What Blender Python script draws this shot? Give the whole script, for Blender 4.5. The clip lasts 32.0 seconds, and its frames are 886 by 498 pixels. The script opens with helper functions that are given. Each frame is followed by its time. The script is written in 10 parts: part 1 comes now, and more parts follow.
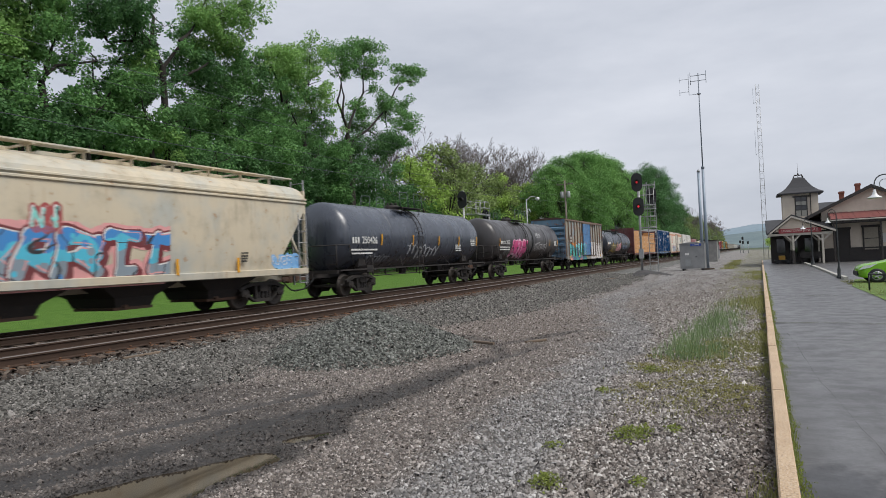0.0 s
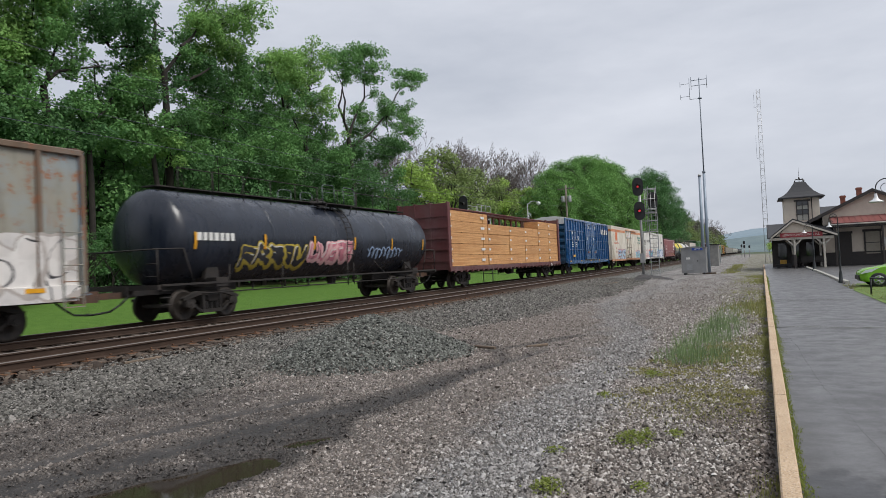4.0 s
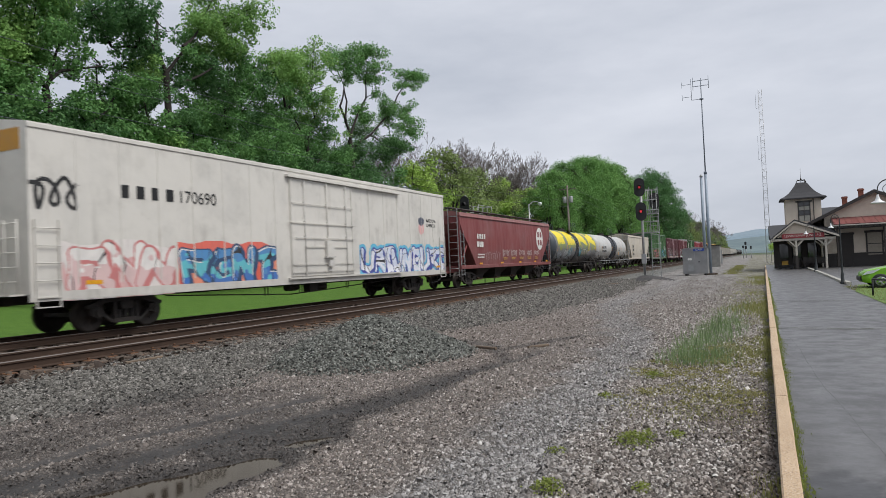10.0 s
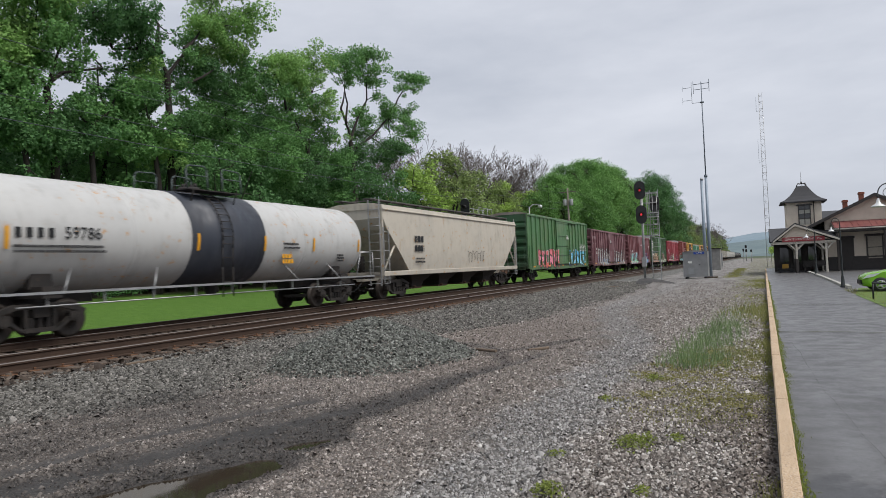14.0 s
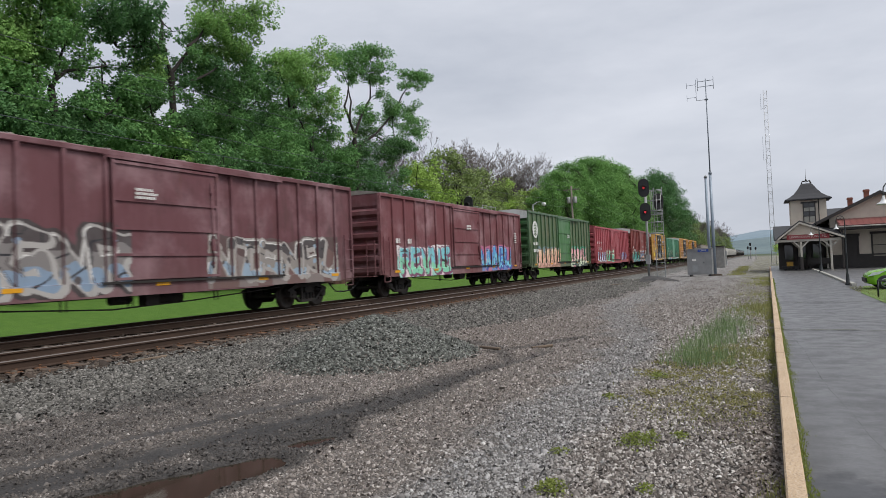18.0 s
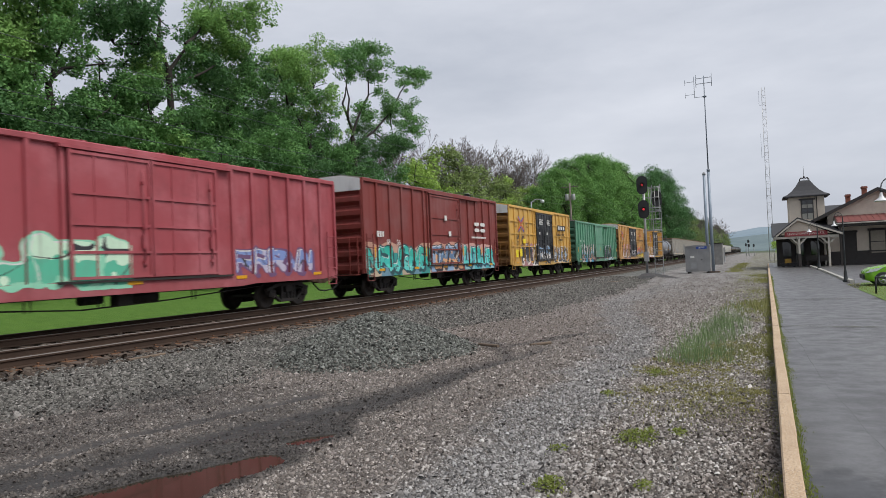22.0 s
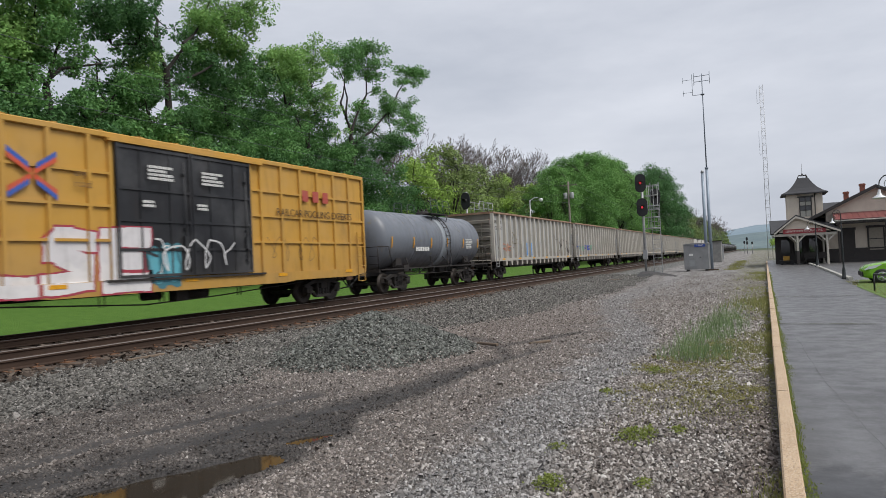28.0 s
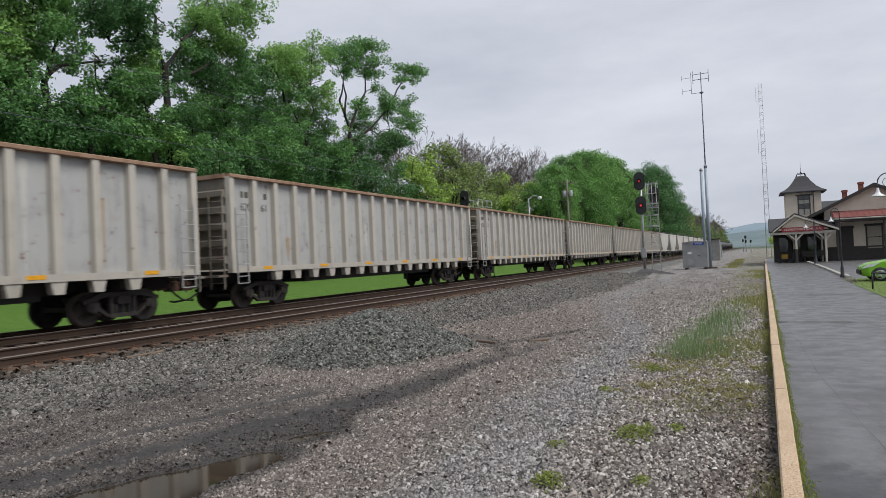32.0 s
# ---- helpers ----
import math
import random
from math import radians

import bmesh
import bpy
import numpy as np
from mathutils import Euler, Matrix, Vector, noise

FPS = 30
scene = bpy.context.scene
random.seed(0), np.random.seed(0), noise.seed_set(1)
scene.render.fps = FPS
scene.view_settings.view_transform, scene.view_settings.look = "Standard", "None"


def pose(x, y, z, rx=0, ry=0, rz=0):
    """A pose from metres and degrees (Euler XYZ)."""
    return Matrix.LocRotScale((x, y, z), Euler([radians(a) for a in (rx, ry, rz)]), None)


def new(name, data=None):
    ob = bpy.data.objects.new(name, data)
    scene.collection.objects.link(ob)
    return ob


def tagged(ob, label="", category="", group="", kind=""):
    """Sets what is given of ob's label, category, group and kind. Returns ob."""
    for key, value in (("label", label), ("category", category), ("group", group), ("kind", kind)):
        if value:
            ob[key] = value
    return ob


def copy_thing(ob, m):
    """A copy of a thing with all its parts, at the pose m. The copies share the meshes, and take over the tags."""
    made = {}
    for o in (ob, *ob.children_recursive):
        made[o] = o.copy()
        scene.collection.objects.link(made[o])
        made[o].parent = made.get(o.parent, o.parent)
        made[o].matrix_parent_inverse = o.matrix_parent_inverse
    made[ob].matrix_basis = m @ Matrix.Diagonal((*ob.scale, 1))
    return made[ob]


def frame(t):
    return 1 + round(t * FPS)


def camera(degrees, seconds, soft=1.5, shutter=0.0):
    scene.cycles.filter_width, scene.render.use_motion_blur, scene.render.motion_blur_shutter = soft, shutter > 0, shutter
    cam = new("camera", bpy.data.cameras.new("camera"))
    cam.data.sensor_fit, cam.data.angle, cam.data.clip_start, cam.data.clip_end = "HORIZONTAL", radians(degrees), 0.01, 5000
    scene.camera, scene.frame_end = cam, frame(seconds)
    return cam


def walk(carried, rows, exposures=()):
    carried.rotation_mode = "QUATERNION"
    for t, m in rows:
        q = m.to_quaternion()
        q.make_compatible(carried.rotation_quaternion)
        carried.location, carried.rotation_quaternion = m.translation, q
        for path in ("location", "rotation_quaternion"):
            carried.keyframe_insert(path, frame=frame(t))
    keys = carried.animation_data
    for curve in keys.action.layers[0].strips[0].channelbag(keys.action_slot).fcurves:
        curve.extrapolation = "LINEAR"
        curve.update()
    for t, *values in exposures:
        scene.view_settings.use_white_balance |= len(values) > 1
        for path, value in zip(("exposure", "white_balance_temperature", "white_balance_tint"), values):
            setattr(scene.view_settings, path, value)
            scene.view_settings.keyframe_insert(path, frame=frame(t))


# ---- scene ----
# The camera stands by the platform edge, held in the hand; only its aim drifts.
EYE = (0.0, 0.0, 1.6)
cam = camera(66.76, 32.0, soft=0.4, shutter=0.2)
walk(cam, [
    (0.0, pose(*EYE, 91.001, 2.550, 24.775)),
    (0.5, pose(*EYE, 91.031, 2.436, 24.822)),
    (1.0, pose(*EYE, 91.122, 2.454, 24.889)),
    (1.5, pose(*EYE, 91.174, 2.463, 24.885)),
    (2.0, pose(*EYE, 91.240, 2.482, 24.845)),
    (2.5, pose(*EYE, 91.267, 2.605, 24.907)),
    (3.0, pose(*EYE, 91.350, 2.503, 24.904)),
    (3.5, pose(*EYE, 91.383, 2.571, 24.900)),
    (5.5, pose(*EYE, 91.404, 2.629, 24.840)),
    (6.0, pose(*EYE, 91.382, 2.902, 24.887)),
    (6.5, pose(*EYE, 91.397, 2.815, 24.923)),
    (7.0, pose(*EYE, 91.370, 2.842, 24.864)),
    (7.5, pose(*EYE, 91.300, 2.878, 24.903)),
    (8.0, pose(*EYE, 91.227, 2.857, 24.933)),
    (8.5, pose(*EYE, 91.231, 2.831, 24.995)),
    (9.0, pose(*EYE, 91.258, 2.834, 24.995)),
    (9.5, pose(*EYE, 91.318, 2.704, 24.973)),
    (10.0, pose(*EYE, 91.421, 2.492, 24.983)),
    (10.5, pose(*EYE, 91.471, 2.586, 24.933)),
    (11.0, pose(*EYE, 91.485, 2.588, 24.962)),
    (11.5, pose(*EYE, 91.505, 2.656, 24.961)),
    (12.0, pose(*EYE, 91.557, 2.623, 24.990)),
    (12.5, pose(*EYE, 91.550, 2.671, 24.999)),
    (13.0, pose(*EYE, 91.539, 2.561, 24.995)),
    (13.5, pose(*EYE, 91.577, 2.446, 24.970)),
    (14.0, pose(*EYE, 91.634, 2.347, 25.000)),
    (14.5, pose(*EYE, 91.640, 2.417, 25.073)),
    (16.5, pose(*EYE, 91.623, 2.342, 25.379)),
    (17.0, pose(*EYE, 91.619, 2.412, 25.395)),
    (17.5, pose(*EYE, 91.570, 2.331, 25.374)),
    (18.0, pose(*EYE, 91.452, 2.343, 25.309)),
    (18.5, pose(*EYE, 91.437, 2.429, 25.226)),
    (19.0, pose(*EYE, 91.445, 2.389, 25.203)),
    (19.5, pose(*EYE, 91.439, 2.474, 25.183)),
    (20.0, pose(*EYE, 91.369, 2.402, 25.147)),
    (20.5, pose(*EYE, 91.314, 2.266, 25.131)),
    (21.0, pose(*EYE, 91.269, 2.239, 25.104)),
    (21.5, pose(*EYE, 91.283, 2.259, 25.174)),
    (22.0, pose(*EYE, 91.224, 2.430, 25.179)),
    (22.5, pose(*EYE, 91.144, 2.598, 25.163)),
    (23.0, pose(*EYE, 91.077, 2.606, 25.175)),
    (23.5, pose(*EYE, 91.042, 2.543, 25.147)),
    (24.0, pose(*EYE, 91.068, 2.558, 25.229)),
    (24.5, pose(*EYE, 91.121, 2.604, 25.323)),
    (25.0, pose(*EYE, 91.141, 2.541, 25.356)),
    (25.5, pose(*EYE, 91.157, 2.588, 25.354)),
    (27.5, pose(*EYE, 91.166, 2.522, 25.165)),
    (28.0, pose(*EYE, 91.127, 2.676, 25.078)),
    (28.5, pose(*EYE, 91.134, 2.752, 25.043)),
    (29.0, pose(*EYE, 91.140, 2.614, 24.990)),
    (29.5, pose(*EYE, 91.111, 2.571, 24.987)),
    (30.0, pose(*EYE, 91.056, 2.459, 24.976)),
    (30.5, pose(*EYE, 91.007, 2.494, 25.008)),
    (31.0, pose(*EYE, 90.959, 2.550, 25.026)),
    (31.5, pose(*EYE, 90.947, 2.583, 24.988)),
    (32.0, pose(*EYE, 90.941, 2.615, 24.973)),
])

# ---- light: an overcast spring morning ----
SUN_ELEV, SUN_TURN = 54.0, 100.0
world = bpy.data.worlds.new("overcast_sky")
scene.world = world
world.use_nodes = True
wt = world.node_tree
wt.nodes.clear()
w_out = wt.nodes.new("ShaderNodeOutputWorld")
w_bg = wt.nodes.new("ShaderNodeBackground")
w_sky = wt.nodes.new("ShaderNodeTexSky")
w_sky.sky_type = "NISHITA"
w_sky.sun_disc = False
w_sky.sun_elevation = radians(SUN_ELEV)
w_sky.sun_rotation = radians(SUN_TURN)
w_sky.air_density, w_sky.dust_density = 1.0, 3.0
w_co = wt.nodes.new("ShaderNodeTexCoord")
w_map = wt.nodes.new("ShaderNodeMapping")
w_map.inputs["Scale"].default_value = (1.0, 1.0, 3.2)
w_n = wt.nodes.new("ShaderNodeTexNoise")
w_n.inputs["Scale"].default_value = 2.1
w_n.inputs["Detail"].default_value = 7.0
w_n.inputs["Roughness"].default_value = 0.55
w_ramp = wt.nodes.new("ShaderNodeValToRGB")
w_ramp.color_ramp.elements[0].position = 0.30
w_ramp.color_ramp.elements[0].color = (3.85, 4.12, 4.72, 1)
w_ramp.color_ramp.elements[1].position = 0.72
w_ramp.color_ramp.elements[1].color = (5.75, 5.95, 6.5, 1)
w_mix = wt.nodes.new("ShaderNodeMix")
w_mix.data_type = "RGBA"
w_mix.inputs[0].default_value = 0.94
wt.links.new(w_co.outputs["Generated"], w_map.inputs["Vector"])
wt.links.new(w_map.outputs["Vector"], w_n.inputs["Vector"])
wt.links.new(w_n.outputs["Fac"], w_ramp.inputs["Fac"])
wt.links.new(w_sky.outputs["Color"], w_mix.inputs[6])
wt.links.new(w_ramp.outputs["Color"], w_mix.inputs[7])
wt.links.new(w_mix.outputs[2], w_bg.inputs["Color"])
w_bg.inputs["Strength"].default_value = 0.10
wt.links.new(w_bg.outputs["Background"], w_out.inputs["Surface"])
sun_data = bpy.data.lights.new("sun", "SUN")
sun_data.energy, sun_data.angle, sun_data.color = 2.05, radians(30), (1.0, 0.965, 0.915)
sun = new("sun", sun_data)
sun.rotation_euler = (radians(90 - SUN_ELEV), 0, radians(180 - SUN_TURN))
scene.view_settings.exposure = 0.43

# ---- small helpers for meshes ----
class Geo:
    """Collects faces; make() links them as one mesh object."""

    def __init__(self):
        self.v, self.f, self.m, self.s = [], [], [], []

    def face(self, idx, mat=0, smooth=False):
        self.f.append(tuple(idx))
        self.m.append(mat)
        self.s.append(smooth)

    def box(self, x0, x1, y0, y1, z0, z1, mat=0):
        n = len(self.v)
        self.v += [(x, y, z) for z in (z0, z1) for x, y in ((x0, y0), (x1, y0), (x1, y1), (x0, y1))]
        for q in ((3, 2, 1, 0), (4, 5, 6, 7), (0, 1, 5, 4), (1, 2, 6, 5), (2, 3, 7, 6), (3, 0, 4, 7)):
            self.face([n + k for k in q], mat)
        return self

    def prism(self, axis, pts, a, b, mat=0, smooth=False):
        """A polygon of pts swept along an axis from a to b. For y the points are (x, z), for x (y, z), for z (x, y)."""
        n, k = len(self.v), len(pts)
        for c in (a, b):
            for p, q in pts:
                self.v.append((p, c, q) if axis == "y" else (c, p, q) if axis == "x" else (p, q, c))
        for i in range(k):
            j = (i + 1) % k
            self.face((n + i, n + j, n + k + j, n + k + i), mat, smooth)
        self.face([n + i for i in range(k)][::-1], mat)
        self.face([n + k + i for i in range(k)], mat)
        return self

    def cbox(self, x0, x1, y0, y1, z0, z1, c=0.02, axis="z", mat=0):
        """A box with its four long edges chamfered."""
        if axis == "z":
            p = (x0, x1, y0, y1)
        elif axis == "y":
            p = (x0, x1, z0, z1)
        else:
            p = (y0, y1, z0, z1)
        a, b, d, e = p
        pts = [(a + c, d), (b - c, d), (b, d + c), (b, e - c), (b - c, e), (a + c, e), (a, e - c), (a, d + c)]
        lo, hi = {"z": (z0, z1), "y": (y0, y1), "x": (x0, x1)}[axis]
        return self.prism(axis, pts, lo, hi, mat)

    def tube(self, p, q, r, n=8, r2=None, mat=0, smooth=True, cap=True):
        p, q = Vector(p), Vector(q)
        d = (q - p).normalized()
        a = d.orthogonal().normalized()
        b = d.cross(a)
        k = len(self.v)
        for c, rad in ((p, r), (q, r if r2 is None else r2)):
            for i in range(n):
                t = 2 * math.pi * i / n
                self.v.append(tuple(c + (a * math.cos(t) + b * math.sin(t)) * rad))
        for i in range(n):
            j = (i + 1) % n
            self.face((k + i, k + j, k + n + j, k + n + i), mat, smooth)
        if cap:
            self.face([k + i for i in range(n)][::-1], mat)
            self.face([k + n + i for i in range(n)], mat)
        return self

    def path(self, pts, r, n=6, mat=0):
        for p, q in zip(pts[:-1], pts[1:]):
            self.tube(p, q, r, n, mat=mat)
        return self

    def lathe(self, axis, prof, c=(0, 0, 0), n=24, mat=0, smooth=True, arc=(0, 2 * math.pi)):
        """prof: pairs (radius, place on the axis)."""
        k = len(self.v)
        full = abs(arc[1] - arc[0] - 2 * math.pi) < 1e-6
        cols = n if full else n + 1
        for r, h in prof:
            for i in range(cols):
                t = arc[0] + (arc[1] - arc[0]) * i / n
                u, w = r * math.cos(t), r * math.sin(t)
                self.v.append((c[0] + u, c[1] + h, c[2] + w) if axis == "y" else (c[0] + h, c[1] + u, c[2] + w) if axis == "x" else (c[0] + u, c[1] + w, c[2] + h))
        for a in range(len(prof) - 1):
            for i in range(n):
                j = (i + 1) % cols
                self.face((k + a * cols + i, k + a * cols + j, k + (a + 1) * cols + j, k + (a + 1) * cols + i), mat, smooth)
        return self

    def mesh(self, name, mats, weld=False):
        me = bpy.data.meshes.new(name)
        me.from_pydata(self.v, [], self.f)
        for m in mats if isinstance(mats, (list, tuple)) else [mats]:
            me.materials.append(m)
        me.polygons.foreach_set("material_index", self.m)
        me.polygons.foreach_set("use_smooth", self.s)
        bm = bmesh.new()
        bm.from_mesh(me)
        if weld:
            bmesh.ops.remove_doubles(bm, verts=bm.verts, dist=1e-4)
        bmesh.ops.recalc_face_normals(bm, faces=bm.faces)
        bm.to_mesh(me)
        bm.free()
        return me

    def make(self, name, mats, parent=None, label="", at=None, weld=False):
        return part(name, self.mesh(name, mats, weld), None, parent, label, at)


def part(name, data, material=None, parent=None, label="", at=None):
    """Links a mesh, or a bmesh, as one object under a thing or a part."""
    if isinstance(data, bmesh.types.BMesh):
        me = bpy.data.meshes.new(name)
        data.to_mesh(me)
        data.free()
        data = me
    if material:
        data.materials.append(material)
    ob = new(name, data)
    if at is not None:
        ob.matrix_basis = at
    if parent:
        ob.parent = parent
    if label:
        tagged(ob, label)
    return ob


def quads(name, co, mat_idx, mats, smooth=False):
    """A mesh of loose quads from an array of shape (n, 4, 3)."""
    n = len(co)
    me = bpy.data.meshes.new(name)
    me.vertices.add(n * 4)
    me.vertices.foreach_set("co", np.asarray(co, np.float32).ravel())
    me.loops.add(n * 4)
    me.loops.foreach_set("vertex_index", np.arange(n * 4, dtype=np.int32))
    me.polygons.add(n)
    me.polygons.foreach_set("loop_start", np.arange(0, n * 4, 4, dtype=np.int32))
    for m in mats:
        me.materials.append(m)
    if mat_idx is not None:
        me.polygons.foreach_set("material_index", np.asarray(mat_idx, np.int32))
    if smooth:
        me.polygons.foreach_set("use_smooth", np.ones(n, bool))
    me.update()
    return me


def thing(name, label, category, group="", at=(0, 0, 0), turn=0):
    ob = new(name)
    ob.empty_display_size = 0.3
    ob.matrix_basis = pose(*at, 0, 0, turn)
    return tagged(ob, label, category, group)


def lettering(body, size, name, mat, parent, at, label="", align="CENTER"):
    cu = bpy.data.curves.new(name, "FONT")
    cu.body, cu.size, cu.extrude, cu.align_x, cu.align_y = body, size, 0.004, align, "CENTER"
    tmp = bpy.data.objects.new(name, cu)
    me = bpy.data.meshes.new_from_object(tmp)
    bpy.data.objects.remove(tmp)
    me.name = name
    me.materials.clear()
    me.materials.append(mat)
    return part(name, me, None, parent, label, at)


# ---- materials ----
def lin(h):
    """Linear colour of a hex string."""
    c = [int(h[i:i + 2], 16) / 255 for i in (0, 2, 4)]
    return tuple(x / 12.92 if x <= 0.04045 else ((x + 0.055) / 1.055) ** 2.4 for x in c)


class Mat:
    """A node material under construction."""

    def __init__(self, name, rough=0.6, metal=0.0, spec=0.5):
        self.m = bpy.data.materials.new(name)
        self.m.use_nodes = True
        self.t = self.m.node_tree
        self.b = self.t.nodes["Principled BSDF"]
        self.b.inputs["Roughness"].default_value = rough
        self.b.inputs["Metallic"].default_value = metal
        self.b.inputs["Specular IOR Level"].default_value = spec
        self.co = self.t.nodes.new("ShaderNodeTexCoord").outputs["Object"]

    def put(self, socket, value):
        if isinstance(value, bpy.types.NodeSocket):
            self.t.links.new(value, socket)
        elif isinstance(value, tuple) and len(value) == 3 and socket.type == "RGBA":
            socket.default_value = (*value, 1)
        else:
            socket.default_value = value

    def scaled(self, sx, sy, sz):
        n = self.t.nodes.new("ShaderNodeMapping")
        n.inputs["Scale"].default_value = (sx, sy, sz)
        self.put(n.inputs["Vector"], self.co)
        return n.outputs["Vector"]

    def noise(self, scale, detail=4, rough=0.55, vec=None, dist=0.0):
        n = self.t.nodes.new("ShaderNodeTexNoise")
        for k, x in (("Scale", scale), ("Detail", detail), ("Roughness", rough), ("Distortion", dist)):
            n.inputs[k].default_value = x
        self.put(n.inputs["Vector"], vec or self.co)
        return n.outputs["Fac"]

    def cells(self, scale, out="Color", vec=None, feature="F1"):
        n = self.t.nodes.new("ShaderNodeTexVoronoi")
        n.feature = feature
        n.inputs["Scale"].default_value = scale
        self.put(n.inputs["Vector"], vec or self.co)
        return n.outputs[out]

    def step(self, value, lo, hi, a=0.0, b=1.0):
        n = self.t.nodes.new("ShaderNodeMapRange")
        n.interpolation_type = "SMOOTHSTEP"
        self.put(n.inputs[0], value)
        for i, x in enumerate((lo, hi, a, b)):
            self.put(n.inputs[i + 1], x)
        return n.outputs[0]

    def math(self, op, a, b=0.0):
        n = self.t.nodes.new("ShaderNodeMath")
        n.operation = op
        self.put(n.inputs[0], a)
        self.put(n.inputs[1], b)
        return n.outputs[0]

    def mix(self, fac, a, b, blend="MIX"):
        n = self.t.nodes.new("ShaderNodeMix")
        n.data_type, n.blend_type = "RGBA", blend
        self.put(n.inputs[0], fac)
        self.put(n.inputs[6], a)
        self.put(n.inputs[7], b)
        return n.outputs[2]

    def xyz(self, vec=None):
        n = self.t.nodes.new("ShaderNodeSeparateXYZ")
        self.put(n.inputs[0], vec or self.co)
        return n.outputs

    def island(self):
        return self.t.nodes.new("ShaderNodeNewGeometry").outputs["Random Per Island"]

    def each(self):
        return self.t.nodes.new("ShaderNodeObjectInfo").outputs["Random"]

    def value(self, name):
        n = self.t.nodes.new("ShaderNodeAttribute")
        n.attribute_name = name
        return n.outputs["Fac"]

    def ramp(self, fac, stops):
        n = self.t.nodes.new("ShaderNodeValToRGB")
        e = n.color_ramp.elements
        while len(e) < len(stops):
            e.new(0.5)
        for el, (p, c) in zip(e, stops):
            el.position, el.color = p, (*c, 1)
        self.put(n.inputs[0], fac)
        return n.outputs[0]

    def bump(self, height, strength=0.4, dist=0.02):
        n = self.t.nodes.new("ShaderNodeBump")
        n.inputs["Strength"].default_value = strength
        n.inputs["Distance"].default_value = dist
        self.put(n.inputs["Height"], height)
        self.t.links.new(n.outputs["Normal"], self.b.inputs["Normal"])

    def done(self, colour, rough=None):
        self.put(self.b.inputs["Base Color"], colour)
        if rough is not None:
            self.put(self.b.inputs["Roughness"], rough)
        return self.m


def surface(name, c1, c2, scale=3.0, rough=0.7, metal=0.0, fine=40.0, bump=0.25, dist=0.01, c3=None):
    """Two tones in large patches, fine grain and relief."""
    k = Mat(name, rough, metal)
    big, small = k.noise(scale, 5), k.noise(fine, 4, 0.6)
    col = k.mix(k.step(big, 0.3, 0.7), c1, c2)
    if c3:
        col = k.mix(k.step(k.noise(scale * 2.7, 6, 0.65), 0.58, 0.7), col, c3)
    col = k.mix(k.step(small, 0.35, 0.75, 0.0, 0.25), col, tuple(x * 0.5 for x in c1))
    k.bump(small, bump, dist)
    return k.done(col, k.step(big, 0.2, 0.8, max(0.0, rough - 0.1), min(1.0, rough + 0.12)))


def paint(name, hexcol, grime=0.45, rust=0.15, fade=0.35, rough=0.5, fadecol=None, rustcol=(0.16, 0.065, 0.035), wavy=0.0):
    """Weathered car paint: faded patches, run-down dirt, rust spots."""
    c = lin(hexcol)
    f = fadecol or tuple(min(0.8, 0.6 * x + 0.11) for x in c)
    k = Mat(name, rough)
    big = k.noise(0.55, 5, 0.6)
    col = k.mix(k.step(big, 0.42, 0.7, 0.0, fade), c, f)
    blotch = k.noise(1.6, 6, 0.62)
    col = k.mix(k.step(blotch, 0.45, 0.75, 0.0, fade * 0.8), col, tuple(x * 0.62 for x in c))
    streak = k.noise(1.0, 5, 0.6, k.scaled(3.6, 3.6, 0.5))
    col = k.mix(k.math("MULTIPLY", k.step(streak, 0.46, 0.78, 0.0, grime), k.step(k.noise(0.8, 4), 0.38, 0.66)), col, (0.075, 0.06, 0.05))
    low = k.step(k.xyz()[2], 2.2, 0.9)
    col = k.mix(k.math("MULTIPLY", k.math("MULTIPLY", low, k.noise(2.4, 5)), grime * 0.9), col, (0.09, 0.075, 0.06))
    spots = k.noise(3.2, 9, 0.72)
    col = k.mix(k.step(spots, 0.655 - 0.17 * rust, 0.70 - 0.1 * rust, 0.0, min(1.0, rust * 3)), col, rustcol)
    run = k.math("MULTIPLY", k.step(k.noise(1.0, 4, 0.6, k.scaled(9.0, 9.0, 0.22)), 0.58, 0.72), k.step(k.noise(0.7, 3), 0.45, 0.65))
    col = k.mix(k.math("MULTIPLY", run, min(1.0, rust * 2.2)), col, tuple(0.5 * (a + b) for a, b in zip(rustcol, (0.26, 0.13, 0.06))))
    if wavy:
        k.bump(k.noise(2.4, 2, 0.4), wavy, 0.05)
    else:
        k.bump(k.noise(18, 4), 0.12, 0.01)
    return k.done(col, k.step(streak, 0.3, 0.8, rough - 0.08, rough + 0.25))


def plain(name, hexcol, rough=0.6, metal=0.0, glow=0.0):
    """A small, plainly coloured part with faint dirt."""
    k = Mat(name, rough, metal)
    c = lin(hexcol)
    col = k.mix(k.step(k.noise(7.0, 5, 0.6), 0.4, 0.75, 0.0, 0.4), c, tuple(x * 0.55 for x in c))
    if glow:
        k.put(k.b.inputs["Emission Color"], c)
        k.b.inputs["Emission Strength"].default_value = glow
    return k.done(col)


